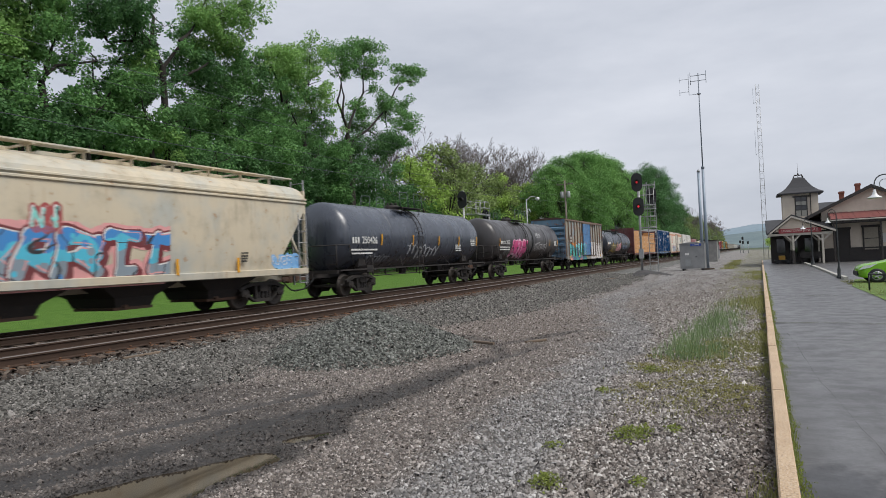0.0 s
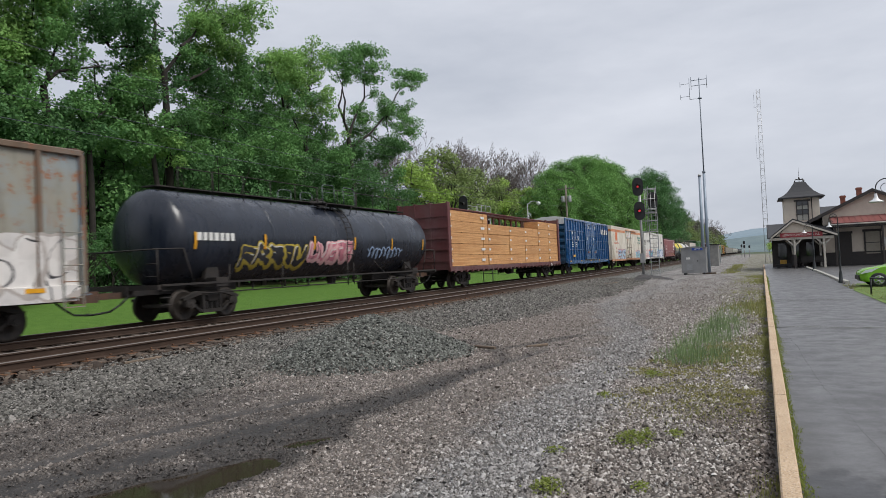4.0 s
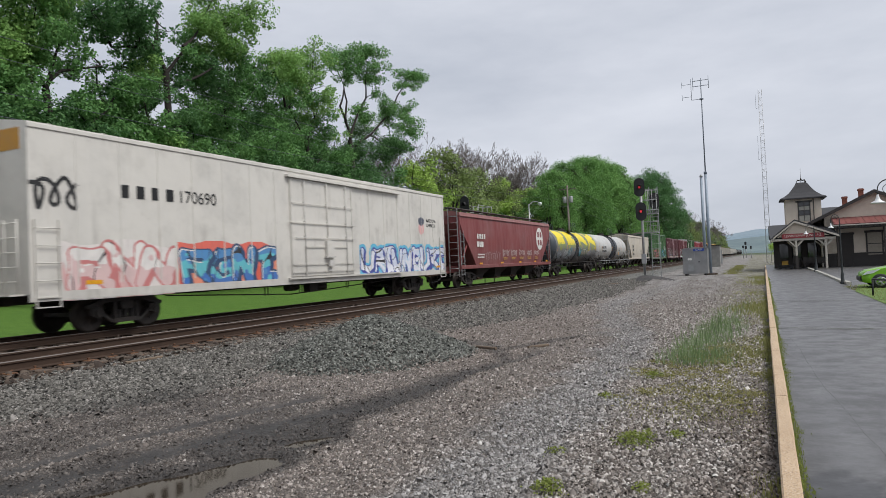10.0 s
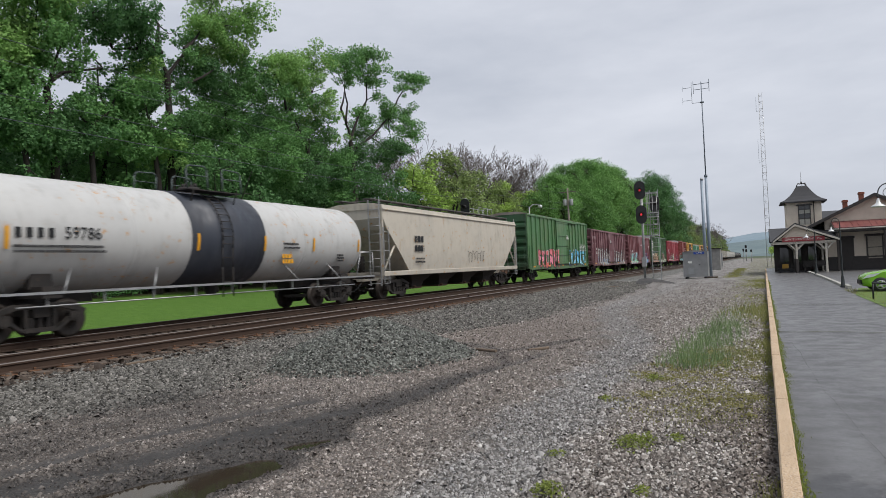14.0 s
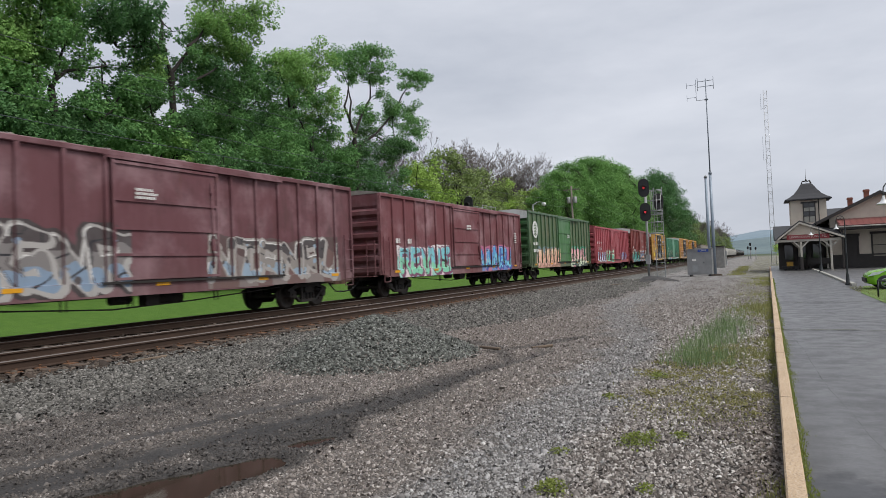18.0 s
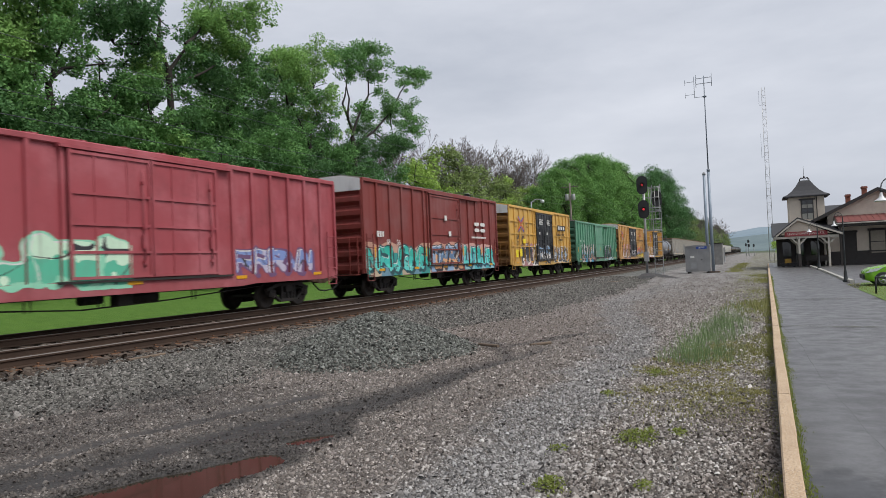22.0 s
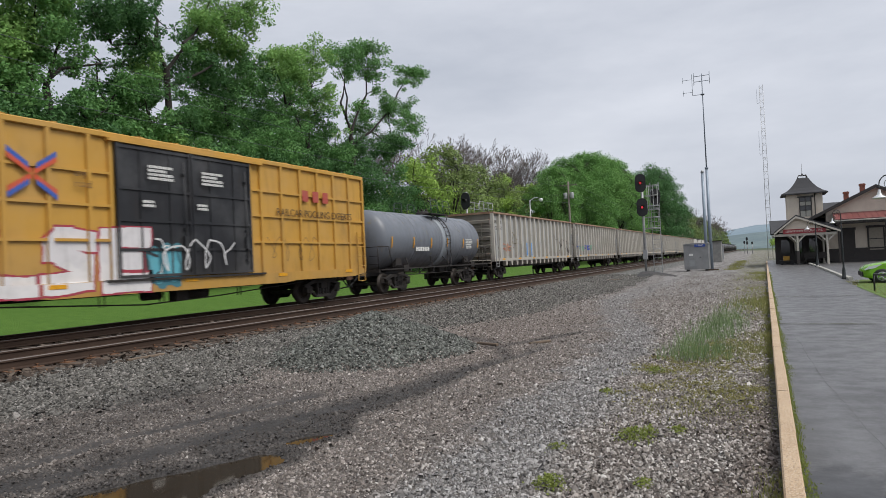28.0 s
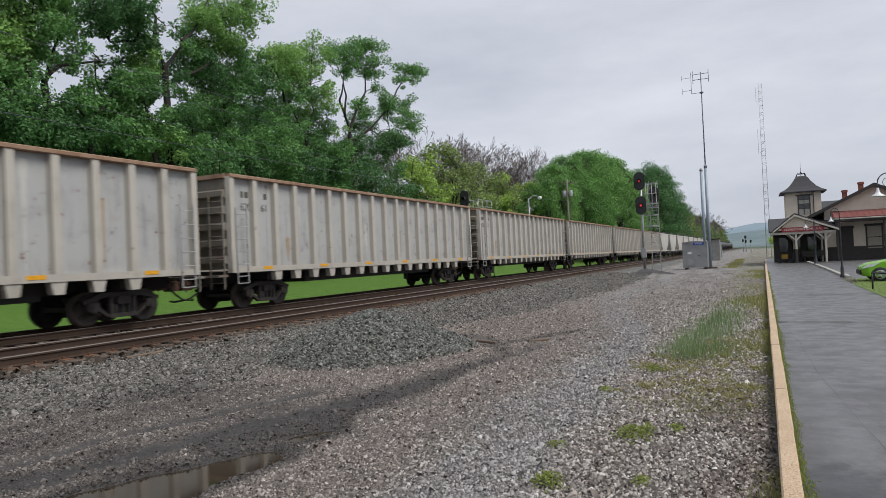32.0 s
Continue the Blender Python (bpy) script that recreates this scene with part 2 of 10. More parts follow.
def foliage(name, dark, mid, light):
    """Thin leaves that let light through, tinted leaf by leaf."""
    k = Mat(name, 0.6, spec=0.2)
    r = k.island()
    clump = k.noise(0.35, 3)
    col = k.ramp(k.math("ADD", k.math("MULTIPLY", r, 0.42), k.math("MULTIPLY", clump, 0.62)), [(0.15, dark), (0.5, mid), (0.95, light)])
    col = k.mix(k.math("MULTIPLY", k.each(), 0.3), col, light)
    k.done(col)
    tr = k.t.nodes.new("ShaderNodeBsdfTranslucent")
    k.put(tr.inputs["Color"], col)
    mx = k.t.nodes.new("ShaderNodeMixShader")
    mx.inputs[0].default_value = 0.4
    k.t.links.new(k.b.outputs[0], mx.inputs[1])
    k.t.links.new(tr.outputs[0], mx.inputs[2])
    k.t.links.new(mx.outputs[0], k.t.nodes["Material Output"].inputs["Surface"])
    return k.m


RUSTY = surface("rusty_iron", (0.07, 0.045, 0.033), (0.12, 0.065, 0.042), 4, 0.8, 0.2, c3=(0.17, 0.085, 0.045))
DARKIRON = surface("grimy_iron", (0.014, 0.0125, 0.012), (0.034, 0.028, 0.025), 3, 0.8, 0.05, c3=(0.055, 0.038, 0.028))
TRUCKIRON = surface("truck_casting", (0.02, 0.018, 0.017), (0.045, 0.038, 0.033), 4, 0.8, 0.1, c3=(0.07, 0.052, 0.04))
TREAD = surface("wheel_steel", (0.03, 0.026, 0.023), (0.065, 0.053, 0.045), 5, 0.6, 0.5)
GALV = surface("galvanised_steel", (0.32, 0.33, 0.34), (0.42, 0.42, 0.42), 5, 0.45, 0.55)
BLACK = plain("black_paint", "17181a", 0.55)
WHITE = plain("white_paint", "d6d6d2", 0.6)
YELLOW = plain("yellow_reflector", "d89a14", 0.5)

# ---- ground, one sheet to the horizon ----
RAIL = 0.30           # top of the rails
TRACK_X = -16.2       # centre line under the train
TRACK2_X = -12.31     # centre line of the empty track


def smooth(a, b, x):
    t = np.clip((x - a) / (b - a), 0, 1)
    return t * t * (3 - 2 * t)


def wob(x, y, s, seed):
    """Cheap smooth noise for arrays, about -1 to 1."""
    r = np.random.RandomState(seed)
    out = 0
    for k in range(7):
        a, ph, f = r.uniform(0, 6.28), r.uniform(0, 6.28), s * r.uniform(0.6, 1.9)
        out = out + np.sin(f * (x * math.cos(a) + y * math.sin(a)) + ph)
    return out / 4.0


def run_dist(x, y, pts):
    """Distance to a bent line, and how far along it (0 to 1) the nearest place lies."""
    best, along = np.full(np.broadcast(x, y).shape, 99.0), np.zeros(np.broadcast(x, y).shape)
    m = len(pts) - 1
    for i, ((ax, ay), (bx, by)) in enumerate(zip(pts[:-1], pts[1:])):
        vx, vy = bx - ax, by - ay
        t = np.clip(((x - ax) * vx + (y - ay) * vy) / (vx * vx + vy * vy), 0, 1)
        d = np.hypot(x - ax - t * vx, y - ay - t * vy)
        near = d < best
        best, along = np.where(near, d, best), np.where(near, (i + t) / m, along)
    return best, along


POND = [(-4.68, 2.6), (-4.58, 3.6), (-4.42, 4.3), (-4.24, 4.85)]
POND_2 = [(-4.34, 5.55), (-4.17, 5.92)]
RUT_DRY = [(-6.35, 2.2), (-6.16, 3.75), (-6.10, 4.85), (-5.82, 6.2), (-5.45, 7.3)]
RUT_WET = [(-5.95, 2.2), (-5.67, 3.45), (-5.40, 4.26), (-5.25, 4.9), (-5.0, 5.9), (-4.7, 6.9)]
RUT_MUD = [(-4.8, 5.2), (-4.55, 6.3), (-4.40, 7.2), (-4.2, 8.2), (-4.2, 9.3), (-3.95, 10.9), (-3.8, 12.4)]
RUT_FAR = [(-6.3, 14.1), (-5.2, 13.3), (-4.6, 12.2), (-3.95, 11.0)]
RUT_FAR_2 = [(-4.7, 12.1), (-4.3, 13.4), (-3.7, 14.6)]


def pond_edge(x, y):
    """Metres outside the puddles' edge, negative in the water."""
    e = 0.05 * wob(x, y, 5.0, 3) + 0.03 * wob(x, y, 14.0, 4)
    d, t = run_dist(x, y, POND)
    d2, _ = run_dist(x, y, POND_2)
    return np.minimum(d - (0.62 - 0.34 * t), d2 - 0.12) + e


def mud_mask(x, y):
    """Bare, smoothed mud in the wheel tracks, 0 to 1."""
    x, y = np.asarray(x, float), np.asarray(y, float)
    n = 0.06 * wob(x, y, 3.0, 51) + 0.05 * wob(x, y, 8.0, 52)
    d1, _ = run_dist(x, y, RUT_DRY)
    d2, _ = run_dist(x, y, RUT_WET)
    d3, t3 = run_dist(x, y, RUT_MUD)
    m = np.maximum(smooth(0.20, 0.06, d1 + n), smooth(0.24, 0.08, d2 + n))
    return np.maximum(m, 0.3 * smooth(0.34, 0.1, d3 + n + 0.25 * np.abs(t3 - 0.3)))


def wet_mask(x, y):
    """Dark, wet and oily ground round the puddles and along the tracks, 0 to 1."""
    x, y = np.asarray(x, float), np.asarray(y, float)
    n = 0.10 * wob(x, y, 2.2, 53) + 0.07 * wob(x, y, 6.5, 54)
    d1, _ = run_dist(x, y, RUT_DRY)
    d2, _ = run_dist(x, y, RUT_WET)
    d3, t3 = run_dist(x, y, RUT_MUD)
    d4, _ = run_dist(x, y, RUT_FAR)
    d5, _ = run_dist(x, y, RUT_FAR_2)
    w = np.maximum(0.45 * smooth(0.28, 0.05, d1 + n), 0.85 * smooth(0.42, 0.1, d2 + n))
    w = np.maximum(w, smooth(0.50, 0.12, d3 + n - 0.16 * smooth(0.5, 0.15, t3) + 0.2 * smooth(0.5, 0.9, t3)))
    w = np.maximum(w, 0.75 * smooth(0.30, 0.02, np.minimum(d4, d5) + n))
    damp = smooth(-3.7, -4.7, x) * smooth(8.6, 6.6, y) * smooth(-8.6, -7.4, x) * (0.55 + 0.28 * wob(x, y, 1.7, 56) + 0.15 * wob(x * 2.5, y * 0.5, 3.0, 57))
    w = np.maximum(w, np.clip(damp, 0, 1))
    return np.maximum(w, smooth(0.30, 0.06, pond_edge(x, y) + n))


def bed_edge(y):
    """Where the ballast of the line gives way to the yard."""
    return np.interp(y, [3.0, 5.1, 5.8, 7.1, 7.8, 9.2, 13.0, 15.3, 18.1, 23.0, 34.0, 44.0, 60.0], [-8.9, -8.3, -7.8, -7.45, -7.35, -7.6, -7.9, -7.5, -6.6, -6.3, -6.2, -6.6, -8.0])


def heap_d(x, y):
    return np.hypot((x + 6.75) / 1.75, (y - 11.15) / 2.15) + 0.07 * wob(x, y, 1.6, 5)


def ground_z(x, y):
    x, y = np.asarray(x, float), np.asarray(y, float)
    z = np.interp(x, [-400, -60, -34, -31, -25, -20.5, -18.6, -10.75, -8.6, -7.2, -1.6, -0.2, 0.1, 12, 60],
                  [6.0, 1.6, 0.65, 0.5, -0.35, -0.65, 0.07, 0.07, -0.02, -0.08, -0.10, -0.13, -0.14, -0.14, -0.1])
    near = smooth(-10.8, -10.0, x) * smooth(0.4, -0.1, x)
    z = z + near * (0.024 * wob(x, y, 0.8, 1) + 0.012 * wob(x, y, 3.3, 2))
    # heap of spare ballast
    z = z + 0.76 * np.clip(1.06 - heap_d(x, y), 0, 1) ** 0.92
    d2 = np.hypot((x + 9.0) / 1.8, (y - 13.5) / 4.0)
    z = z + 0.10 * np.clip(1 - d2, 0, 1)
    # ballast thrown up round the signal foot
    d3 = np.hypot((x + 6.7) / 2.1, (y - 45.6) / 2.6)
    z = z + 0.34 * np.clip(1 - d3, 0, 1)
    # wheel tracks pressed into the ground, rough mud along them
    for pts, dep in ((RUT_DRY, 0.03), (RUT_WET, 0.04), (RUT_MUD, 0.03)):
        d, _ = run_dist(x, y, pts)
        z = z - dep * np.exp(-(d / 0.2) ** 2) + 0.02 * np.exp(-((d - 0.34) / 0.12) ** 2)
    wet = wet_mask(x, y)
    z = z + wet * (0.012 * wob(x * 2.2 - 0.6 * y, y * 0.5, 3.0, 14) + 0.012 * wob(x, y, 9.0, 15))
    e = pond_edge(x, y)
    flat = smooth(0.55, 0.1, e)
    z = z * (1 - flat) + flat * (-0.135 + 0.003 * wob(x, y, 9.0, 15))
    return z - 0.06 * smooth(0.06, -0.10, e)


def spaced(*runs):
    out = []
    for a, b, s in runs:
        out += list(np.arange(a, b, s))
    return np.array(out + [runs[-1][1]])


gx = spaced((-1500, -400, 220), (-400, -60, 40), (-60, -18.6, 2.6), (-18.6, -10.8, 0.6), (-10.8, 0.2, 0.1), (0.2, 12, 2.95), (12, 400, 97), (400, 1500, 550))
gy = spaced((-300, -20, 70), (-20, 1.0, 3.0), (1.0, 17, 0.1), (17, 45, 0.3), (45, 120, 2.5), (120, 400, 20), (400, 3000, 260))
GX, GY = np.meshgrid(gx, gy)
GZ = ground_z(GX, GY)
cols = len(gx)
gv = np.stack([GX, GY, GZ], -1).reshape(-1, 3)
gi = np.arange(len(gy) * cols).reshape(len(gy), cols)
gf = np.stack([gi[:-1, :-1], gi[:-1, 1:], gi[1:, 1:], gi[1:, :-1]], -1).reshape(-1, 4)
ground_mesh = bpy.data.meshes.new("ground")
ground_mesh.from_pydata(gv.tolist(), [], gf.tolist())
ground_mesh.polygons.foreach_set("use_smooth", np.ones(len(gf), bool))


for key, values in (("wet", wet_mask(GX, GY)), ("mud", mud_mask(GX, GY)), ("bed", smooth(0.25, -0.25, GX - bed_edge(GY) - 0.25 * wob(GX, GY, 1.1, 21)))):
    ground_mesh.attributes.new(key, "FLOAT", "POINT").data.foreach_set("value", values.astype(np.float32).ravel())


def ground_material():
    k = Mat("gravel_yard", 0.9, spec=0.25)
    x, y, z = k.xyz()
    wet, mud, bed = k.value("wet"), k.value("mud"), k.value("bed")
    n1, n2 = k.noise(0.55, 5, 0.6), k.noise(2.3, 6, 0.65)
    edge = k.math("MULTIPLY", k.math("SUBTRACT", n1, 0.5), 1.6)
    xe = k.math("ADD", x, edge)
    stone = k.xyz(k.cells(24.0))
    small = k.xyz(k.cells(62.0))
    fine = k.noise(60, 3, 0.7)
    ballast = k.ramp(stone[0], [(0.0, (0.035, 0.036, 0.033)), (0.5, (0.072, 0.076, 0.07)), (1.0, (0.15, 0.152, 0.142))])
    # fines between the yard's stones, greyer along the driven lane and far off
    road = k.mix(k.step(n2, 0.3, 0.7), (0.085, 0.072, 0.064), (0.15, 0.132, 0.12))
    road = k.mix(0.6, road, k.ramp(small[1], [(0.0, (0.06, 0.052, 0.047)), (0.5, (0.155, 0.137, 0.125)), (1.0, (0.33, 0.306, 0.285))]))
    road = k.mix(k.step(k.noise(9.0, 6, 0.75), 0.5, 0.66, 0.0, 0.5), road, (0.042, 0.036, 0.032))
    far = k.step(y, 11.0, 26.0)
    lane = k.noise(1.0, 6, 0.65, k.scaled(1.3, 0.16, 1))
    grey = k.mix(k.step(lane, 0.38, 0.62), (0.19, 0.178, 0.168), (0.33, 0.32, 0.312))
    grey = k.mix(k.step(k.noise(6.5, 8, 0.8), 0.46, 0.6, 0.0, 0.65), grey, (0.10, 0.092, 0.086))
    grey = k.mix(k.step(k.noise(14.0, 6, 0.8), 0.5, 0.62, 0.0, 0.55), grey, (0.36, 0.35, 0.34))
    road = k.mix(k.math("MULTIPLY", far, 0.8), road, grey)
    # reddish dust beyond the heap
    dust = k.math("MULTIPLY", k.math("MULTIPLY", k.step(xe, -3.6, -4.6), k.step(y, 8.5, 12.0)), k.step(y, 26.0, 17.0))
    road = k.mix(k.math("MULTIPLY", dust, 0.45), road, k.mix(n2, (0.105, 0.075, 0.06), (0.19, 0.145, 0.12)))
    col = k.mix(bed, road, k.mix(k.math("MULTIPLY", k.step(y, 10.0, 24.0), 0.75), ballast, k.mix(k.step(k.noise(8.0, 8, 0.8), 0.42, 0.6), (0.085, 0.085, 0.078), (0.25, 0.25, 0.235))))
    # rust and splinters beside the ties
    col = k.mix(k.step(xe, -10.2, -11.0), col, k.mix(k.step(n2, 0.4, 0.65), (0.085, 0.058, 0.043), (0.038, 0.03, 0.025)))
    coarse = k.ramp(stone[0], [(0.0, (0.045, 0.039, 0.035)), (0.5, (0.1, 0.089, 0.08)), (1.0, (0.21, 0.195, 0.178))])
    col = k.mix(k.math("MULTIPLY", k.step(xe, -2.4, -1.5), k.step(y, 24.0, 13.0)), col, coarse)
    green = k.math("MULTIPLY", k.math("MULTIPLY", k.step(xe, -2.0, -0.8), k.step(y, 6.5, 10.0)), k.step(k.noise(1.6, 7, 0.7), 0.44, 0.58))
    col = k.mix(k.math("MULTIPLY", green, 0.7), col, k.mix(k.step(k.noise(22, 4, 0.7), 0.4, 0.6), (0.075, 0.08, 0.026), (0.20, 0.20, 0.075)))
    paste = k.mix(k.step(k.noise(3.5, 6, 0.7), 0.35, 0.65), (0.045, 0.042, 0.041), (0.092, 0.087, 0.084))
    col = k.mix(k.math("MULTIPLY", mud, 0.92), col, paste)
    damp = k.math("MULTIPLY", wet, k.step(k.noise(2.6, 6, 0.7), 0.28, 0.5, 0.55, 1.0))
    col = k.mix(k.math("MULTIPLY", damp, 0.82), col, k.mix(k.step(fine, 0.4, 0.65), (0.015, 0.0145, 0.0145), (0.048, 0.045, 0.043)))
    lawn = k.mix(k.step(n2, 0.3, 0.7), (0.078, 0.165, 0.026), (0.112, 0.21, 0.036))
    lawn = k.mix(k.step(fine, 0.4, 0.7, 0.0, 0.6), lawn, (0.06, 0.13, 0.017))
    col = k.mix(k.step(x, -18.9, -20.4), col, lawn)
    col = k.mix(k.step(xe, -33.0, -36.0), col, k.mix(n2, (0.03, 0.035, 0.015), (0.06, 0.05, 0.03)))
    col = k.mix(k.step(y, 300, 600), col, (0.07, 0.09, 0.05))
    relief = k.math("ADD", k.math("MULTIPLY", k.cells(24.0, "Distance"), -0.8), k.math("ADD", k.math("MULTIPLY", k.cells(62.0, "Distance"), -0.4), k.math("MULTIPLY", fine, 0.3)))
    k.bump(k.math("MULTIPLY", relief, k.math("SUBTRACT", 1.0, k.math("MULTIPLY", mud, 0.75))), 1.0, 0.03)
    return k.done(col, k.math("SUBTRACT", 0.95, k.math("MULTIPLY", damp, 0.42)))


GROUND = ground_material()
ground_mesh.materials.append(GROUND)
ground = tagged(new("ground", ground_mesh), "grey gravel yard with muddy ruts, ballast and green lawn", "ground", kind="structure")

# rainwater in the ruts
wk = Mat("puddle_water", 0.04, spec=0.6)
wk.b.inputs["IOR"].default_value = 1.33
wk.bump(wk.noise(3.0, 3), 0.03, 0.01)
WATER = wk.done(wk.mix(wk.noise(1.5, 4), (0.026, 0.020, 0.014), (0.042, 0.033, 0.023)))
WATER_Z = -0.165
for pts, ext, drop in ((POND, 0.75, 0.0), (POND_2, 0.3, 0.004)):
    puddle = Geo()
    (ax, ay), (bx, by) = pts[0], pts[-1]
    ux, uy = (bx - ax) / math.hypot(bx - ax, by - ay), (by - ay) / math.hypot(bx - ax, by - ay)
    for i in range(28):
        a = 2 * math.pi * i / 28
        c, e = math.cos(a) * ext, math.sin(a) * ext
        ox, oy = (bx, by) if c > 0 else (ax, ay)
        puddle.v.append((ox + ux * c - uy * e, oy + uy * c + ux * e, 0))
    puddle.face(range(28))
    tagged(puddle.make("puddle", WATER, at=pose(0, 0, WATER_Z - drop)), "shallow muddy rain puddle in a gravel rut", "puddle", kind="structure")

# ---- the two tracks ----
rail_k = Mat("rail_steel", 0.5, 0.4)
rail_z = rail_k.xyz()[2]
RAILSTEEL = rail_k.done(rail_k.mix(rail_k.step(rail_z, RAIL - 0.016, RAIL - 0.006),
                                   rail_k.mix(rail_k.noise(3, 5), (0.04, 0.026, 0.019), (0.085, 0.052, 0.036)),
                                   (0.20, 0.175, 0.16)),
                        rail_k.step(rail_z, RAIL - 0.016, RAIL - 0.006, 0.85, 0.42))
TIEWOOD = surface("tie_timber", (0.06, 0.047, 0.038), (0.12, 0.085, 0.062), 3, 0.9, fine=25, bump=0.5, c3=(0.22, 0.115, 0.06))
PLATE = surface("tie_plate", (0.12, 0.06, 0.035), (0.22, 0.11, 0.055), 6, 0.85, 0.2)
RAIL_PROFILE = [(-0.07, 0.0), (0.07, 0.0), (0.07, 0.012), (0.012, 0.032), (0.011, 0.125), (0.036, 0.14), (0.036, 0.168), (0.026, 0.178),
                (-0.026, 0.178), (-0.036, 0.168), (-0.036, 0.14), (-0.011, 0.125), (-0.012, 0.032), (-0.07, 0.012)]
for cx, lab in ((TRACK_X, "steel rail of the track under the train"), (TRACK2_X, "rusty steel rail with a worn bright head")):
    for sgn in (-1, 1):
        g = Geo()
        xr = cx + sgn * 0.7535
        g.prism("y", [(xr + a, RAIL - 0.178 + b) for a, b in RAIL_PROFILE], -30, 900)
        tagged(g.make("rail", RAILSTEEL), lab, "rail", "rails", "structure")
rt = random.Random(11)
tie_mesh = Geo().cbox(-1.3, 1.3, -0.115, 0.115, -0.17, 0.0, 0.015, "x").mesh("tie", TIEWOOD)
plate_mesh = Geo().box(-0.18, 0.18, -0.095, 0.095, 0.0, 0.014).mesh("tie_plate", PLATE)
spike_mesh = Geo().box(-0.012, 0.012, -0.012, 0.012, 0.0, 0.03).box(-0.02, 0.02, -0.02, 0.02, 0.03, 0.045).mesh("spike", PLATE)
TIE_TOP = RAIL - 0.178 - 0.014
track_roots = []
for cx, lab in ((TRACK_X, "timber ties under the loaded track"), (TRACK2_X, "weathered timber ties of the empty track")):
    bed = thing("track_ties", lab, "ties", at=(cx, 0, 0))
    tagged(bed, kind="structure")
    track_roots.append(bed)
y = 4.0
k = 0
while y < 70:
    tie = part("tie", tie_mesh, parent=track_roots[1], at=pose(rt.uniform(-0.06, 0.06), y, TIE_TOP, 0, 0, rt.uniform(-1.2, 1.2)))
    if y < 32:
        for xs in (-0.7535, 0.7535):
            part("tie_plate", plate_mesh, parent=tie, at=pose(xs, 0, 0))
        part("spike", spike_mesh, parent=tie, at=pose(0.7535 + 0.085, rt.uniform(-0.05, 0.05), 0.014))
    if y < 46:
        part("tie", tie_mesh, parent=track_roots[0], at=pose(rt.uniform(-0.06, 0.06), y + 0.2, TIE_TOP, 0, 0, rt.uniform(-1, 1)))
    y += 0.52 + rt.uniform(-0.02, 0.02)

# ---- loose stones ----
# a lump of crushed rock, its under side open
LUMP_V = np.array([(-1, -0.8, -0.6), (0.9, -0.9, -0.6), (1, 0.8, -0.6), (-0.9, 0.9, -0.6), (-0.62, -0.5, 0.6), (0.5, -0.62, 0.7), (0.62, 0.5, 0.55), (-0.5, 0.55, 0.75)], float)
LUMP_F = np.array([(4, 5, 6, 7), (0, 1, 5, 4), (1, 2, 6, 5), (2, 3, 7, 6), (3, 0, 4, 7)])
CHIP_V = np.array([(0.95, -0.6, -0.55), (0.85, 0.75, -0.55), (-0.85, 0.7, -0.55), (-0.95, -0.65, -0.55), (0.42, 0.12, 0.8), (-0.38, -0.12, 0.9)], float)
CHIP_F = np.array([(0, 1, 4), (1, 2, 5), (1, 5, 4), (2, 3, 5), (3, 0, 4), (3, 4, 5)])


def stones(name, n, area, size, mat, seed, keep=None, sink=0.25, label="", spread=0.36, far=0.0, bias=1.6, flat=0.8, shape=(LUMP_V, LUMP_F)):
    """Broken stones strewn over the ground, one mesh of kind stuff; far makes them coarser with distance."""
    r = np.random.RandomState(seed)
    x0, x1, y0, y1 = area
    x = r.uniform(x0, x1, n)
    y = y0 + (y1 - y0) * r.uniform(0, 1, n) ** bias
    if keep is not None:
        k = keep(x, y, r)
        x, y = x[k], y[k]
    n = len(x)
    s = size * np.exp(r.normal(0, spread, n)) * (1 + far * np.clip(y - 6, 0, 40) / 10)
    vs, fs_ = shape
    nv, nk = len(vs), fs_.shape[1]
    co = vs[None] * r.uniform(0.75, 1.2, (n, nv, 3)) + r.uniform(-0.22, 0.22, (n, nv, 3))
    co *= (s[:, None] * r.uniform(0.7, 1.3, (n, 3)) * (1, 1, flat))[:, None, :]
    q = r.normal(size=(n, 4))
    q[:, 1:3] *= 0.3
    q /= np.linalg.norm(q, axis=1)[:, None]
    w, a, b, c = q.T
    R = np.stack([1 - 2 * (b * b + c * c), 2 * (a * b - c * w), 2 * (a * c + b * w), 2 * (a * b + c * w), 1 - 2 * (a * a + c * c),
                  2 * (b * c - a * w), 2 * (a * c - b * w), 2 * (b * c + a * w), 1 - 2 * (a * a + b * b)], -1).reshape(n, 3, 3)
    co = np.einsum("nij,nkj->nki", R, co)
    co += np.stack([x, y, ground_z(x, y) + s * sink * r.uniform(0.4, 1.5, n)], -1)[:, None, :]
    me = bpy.data.meshes.new(name)
    me.vertices.add(n * nv)
    me.vertices.foreach_set("co", co.astype(np.float32).ravel())
    idx = (np.arange(n)[:, None, None] * nv + fs_[None]).reshape(-1)
    me.loops.add(len(idx))
    me.loops.foreach_set("vertex_index", idx.astype(np.int32))
    me.polygons.add(len(idx) // nk)
    me.polygons.foreach_set("loop_start", np.arange(0, len(idx), nk, dtype=np.int32))
    me.materials.append(mat)
    me.update()
    me.attributes.new("wet", "FLOAT", "POINT").data.foreach_set("value", np.repeat(np.maximum(wet_mask(x, y), 0.7 * mud_mask(x, y)), nv).astype(np.float32))
    return tagged(new(name, me), label, "stones", kind="stuff")


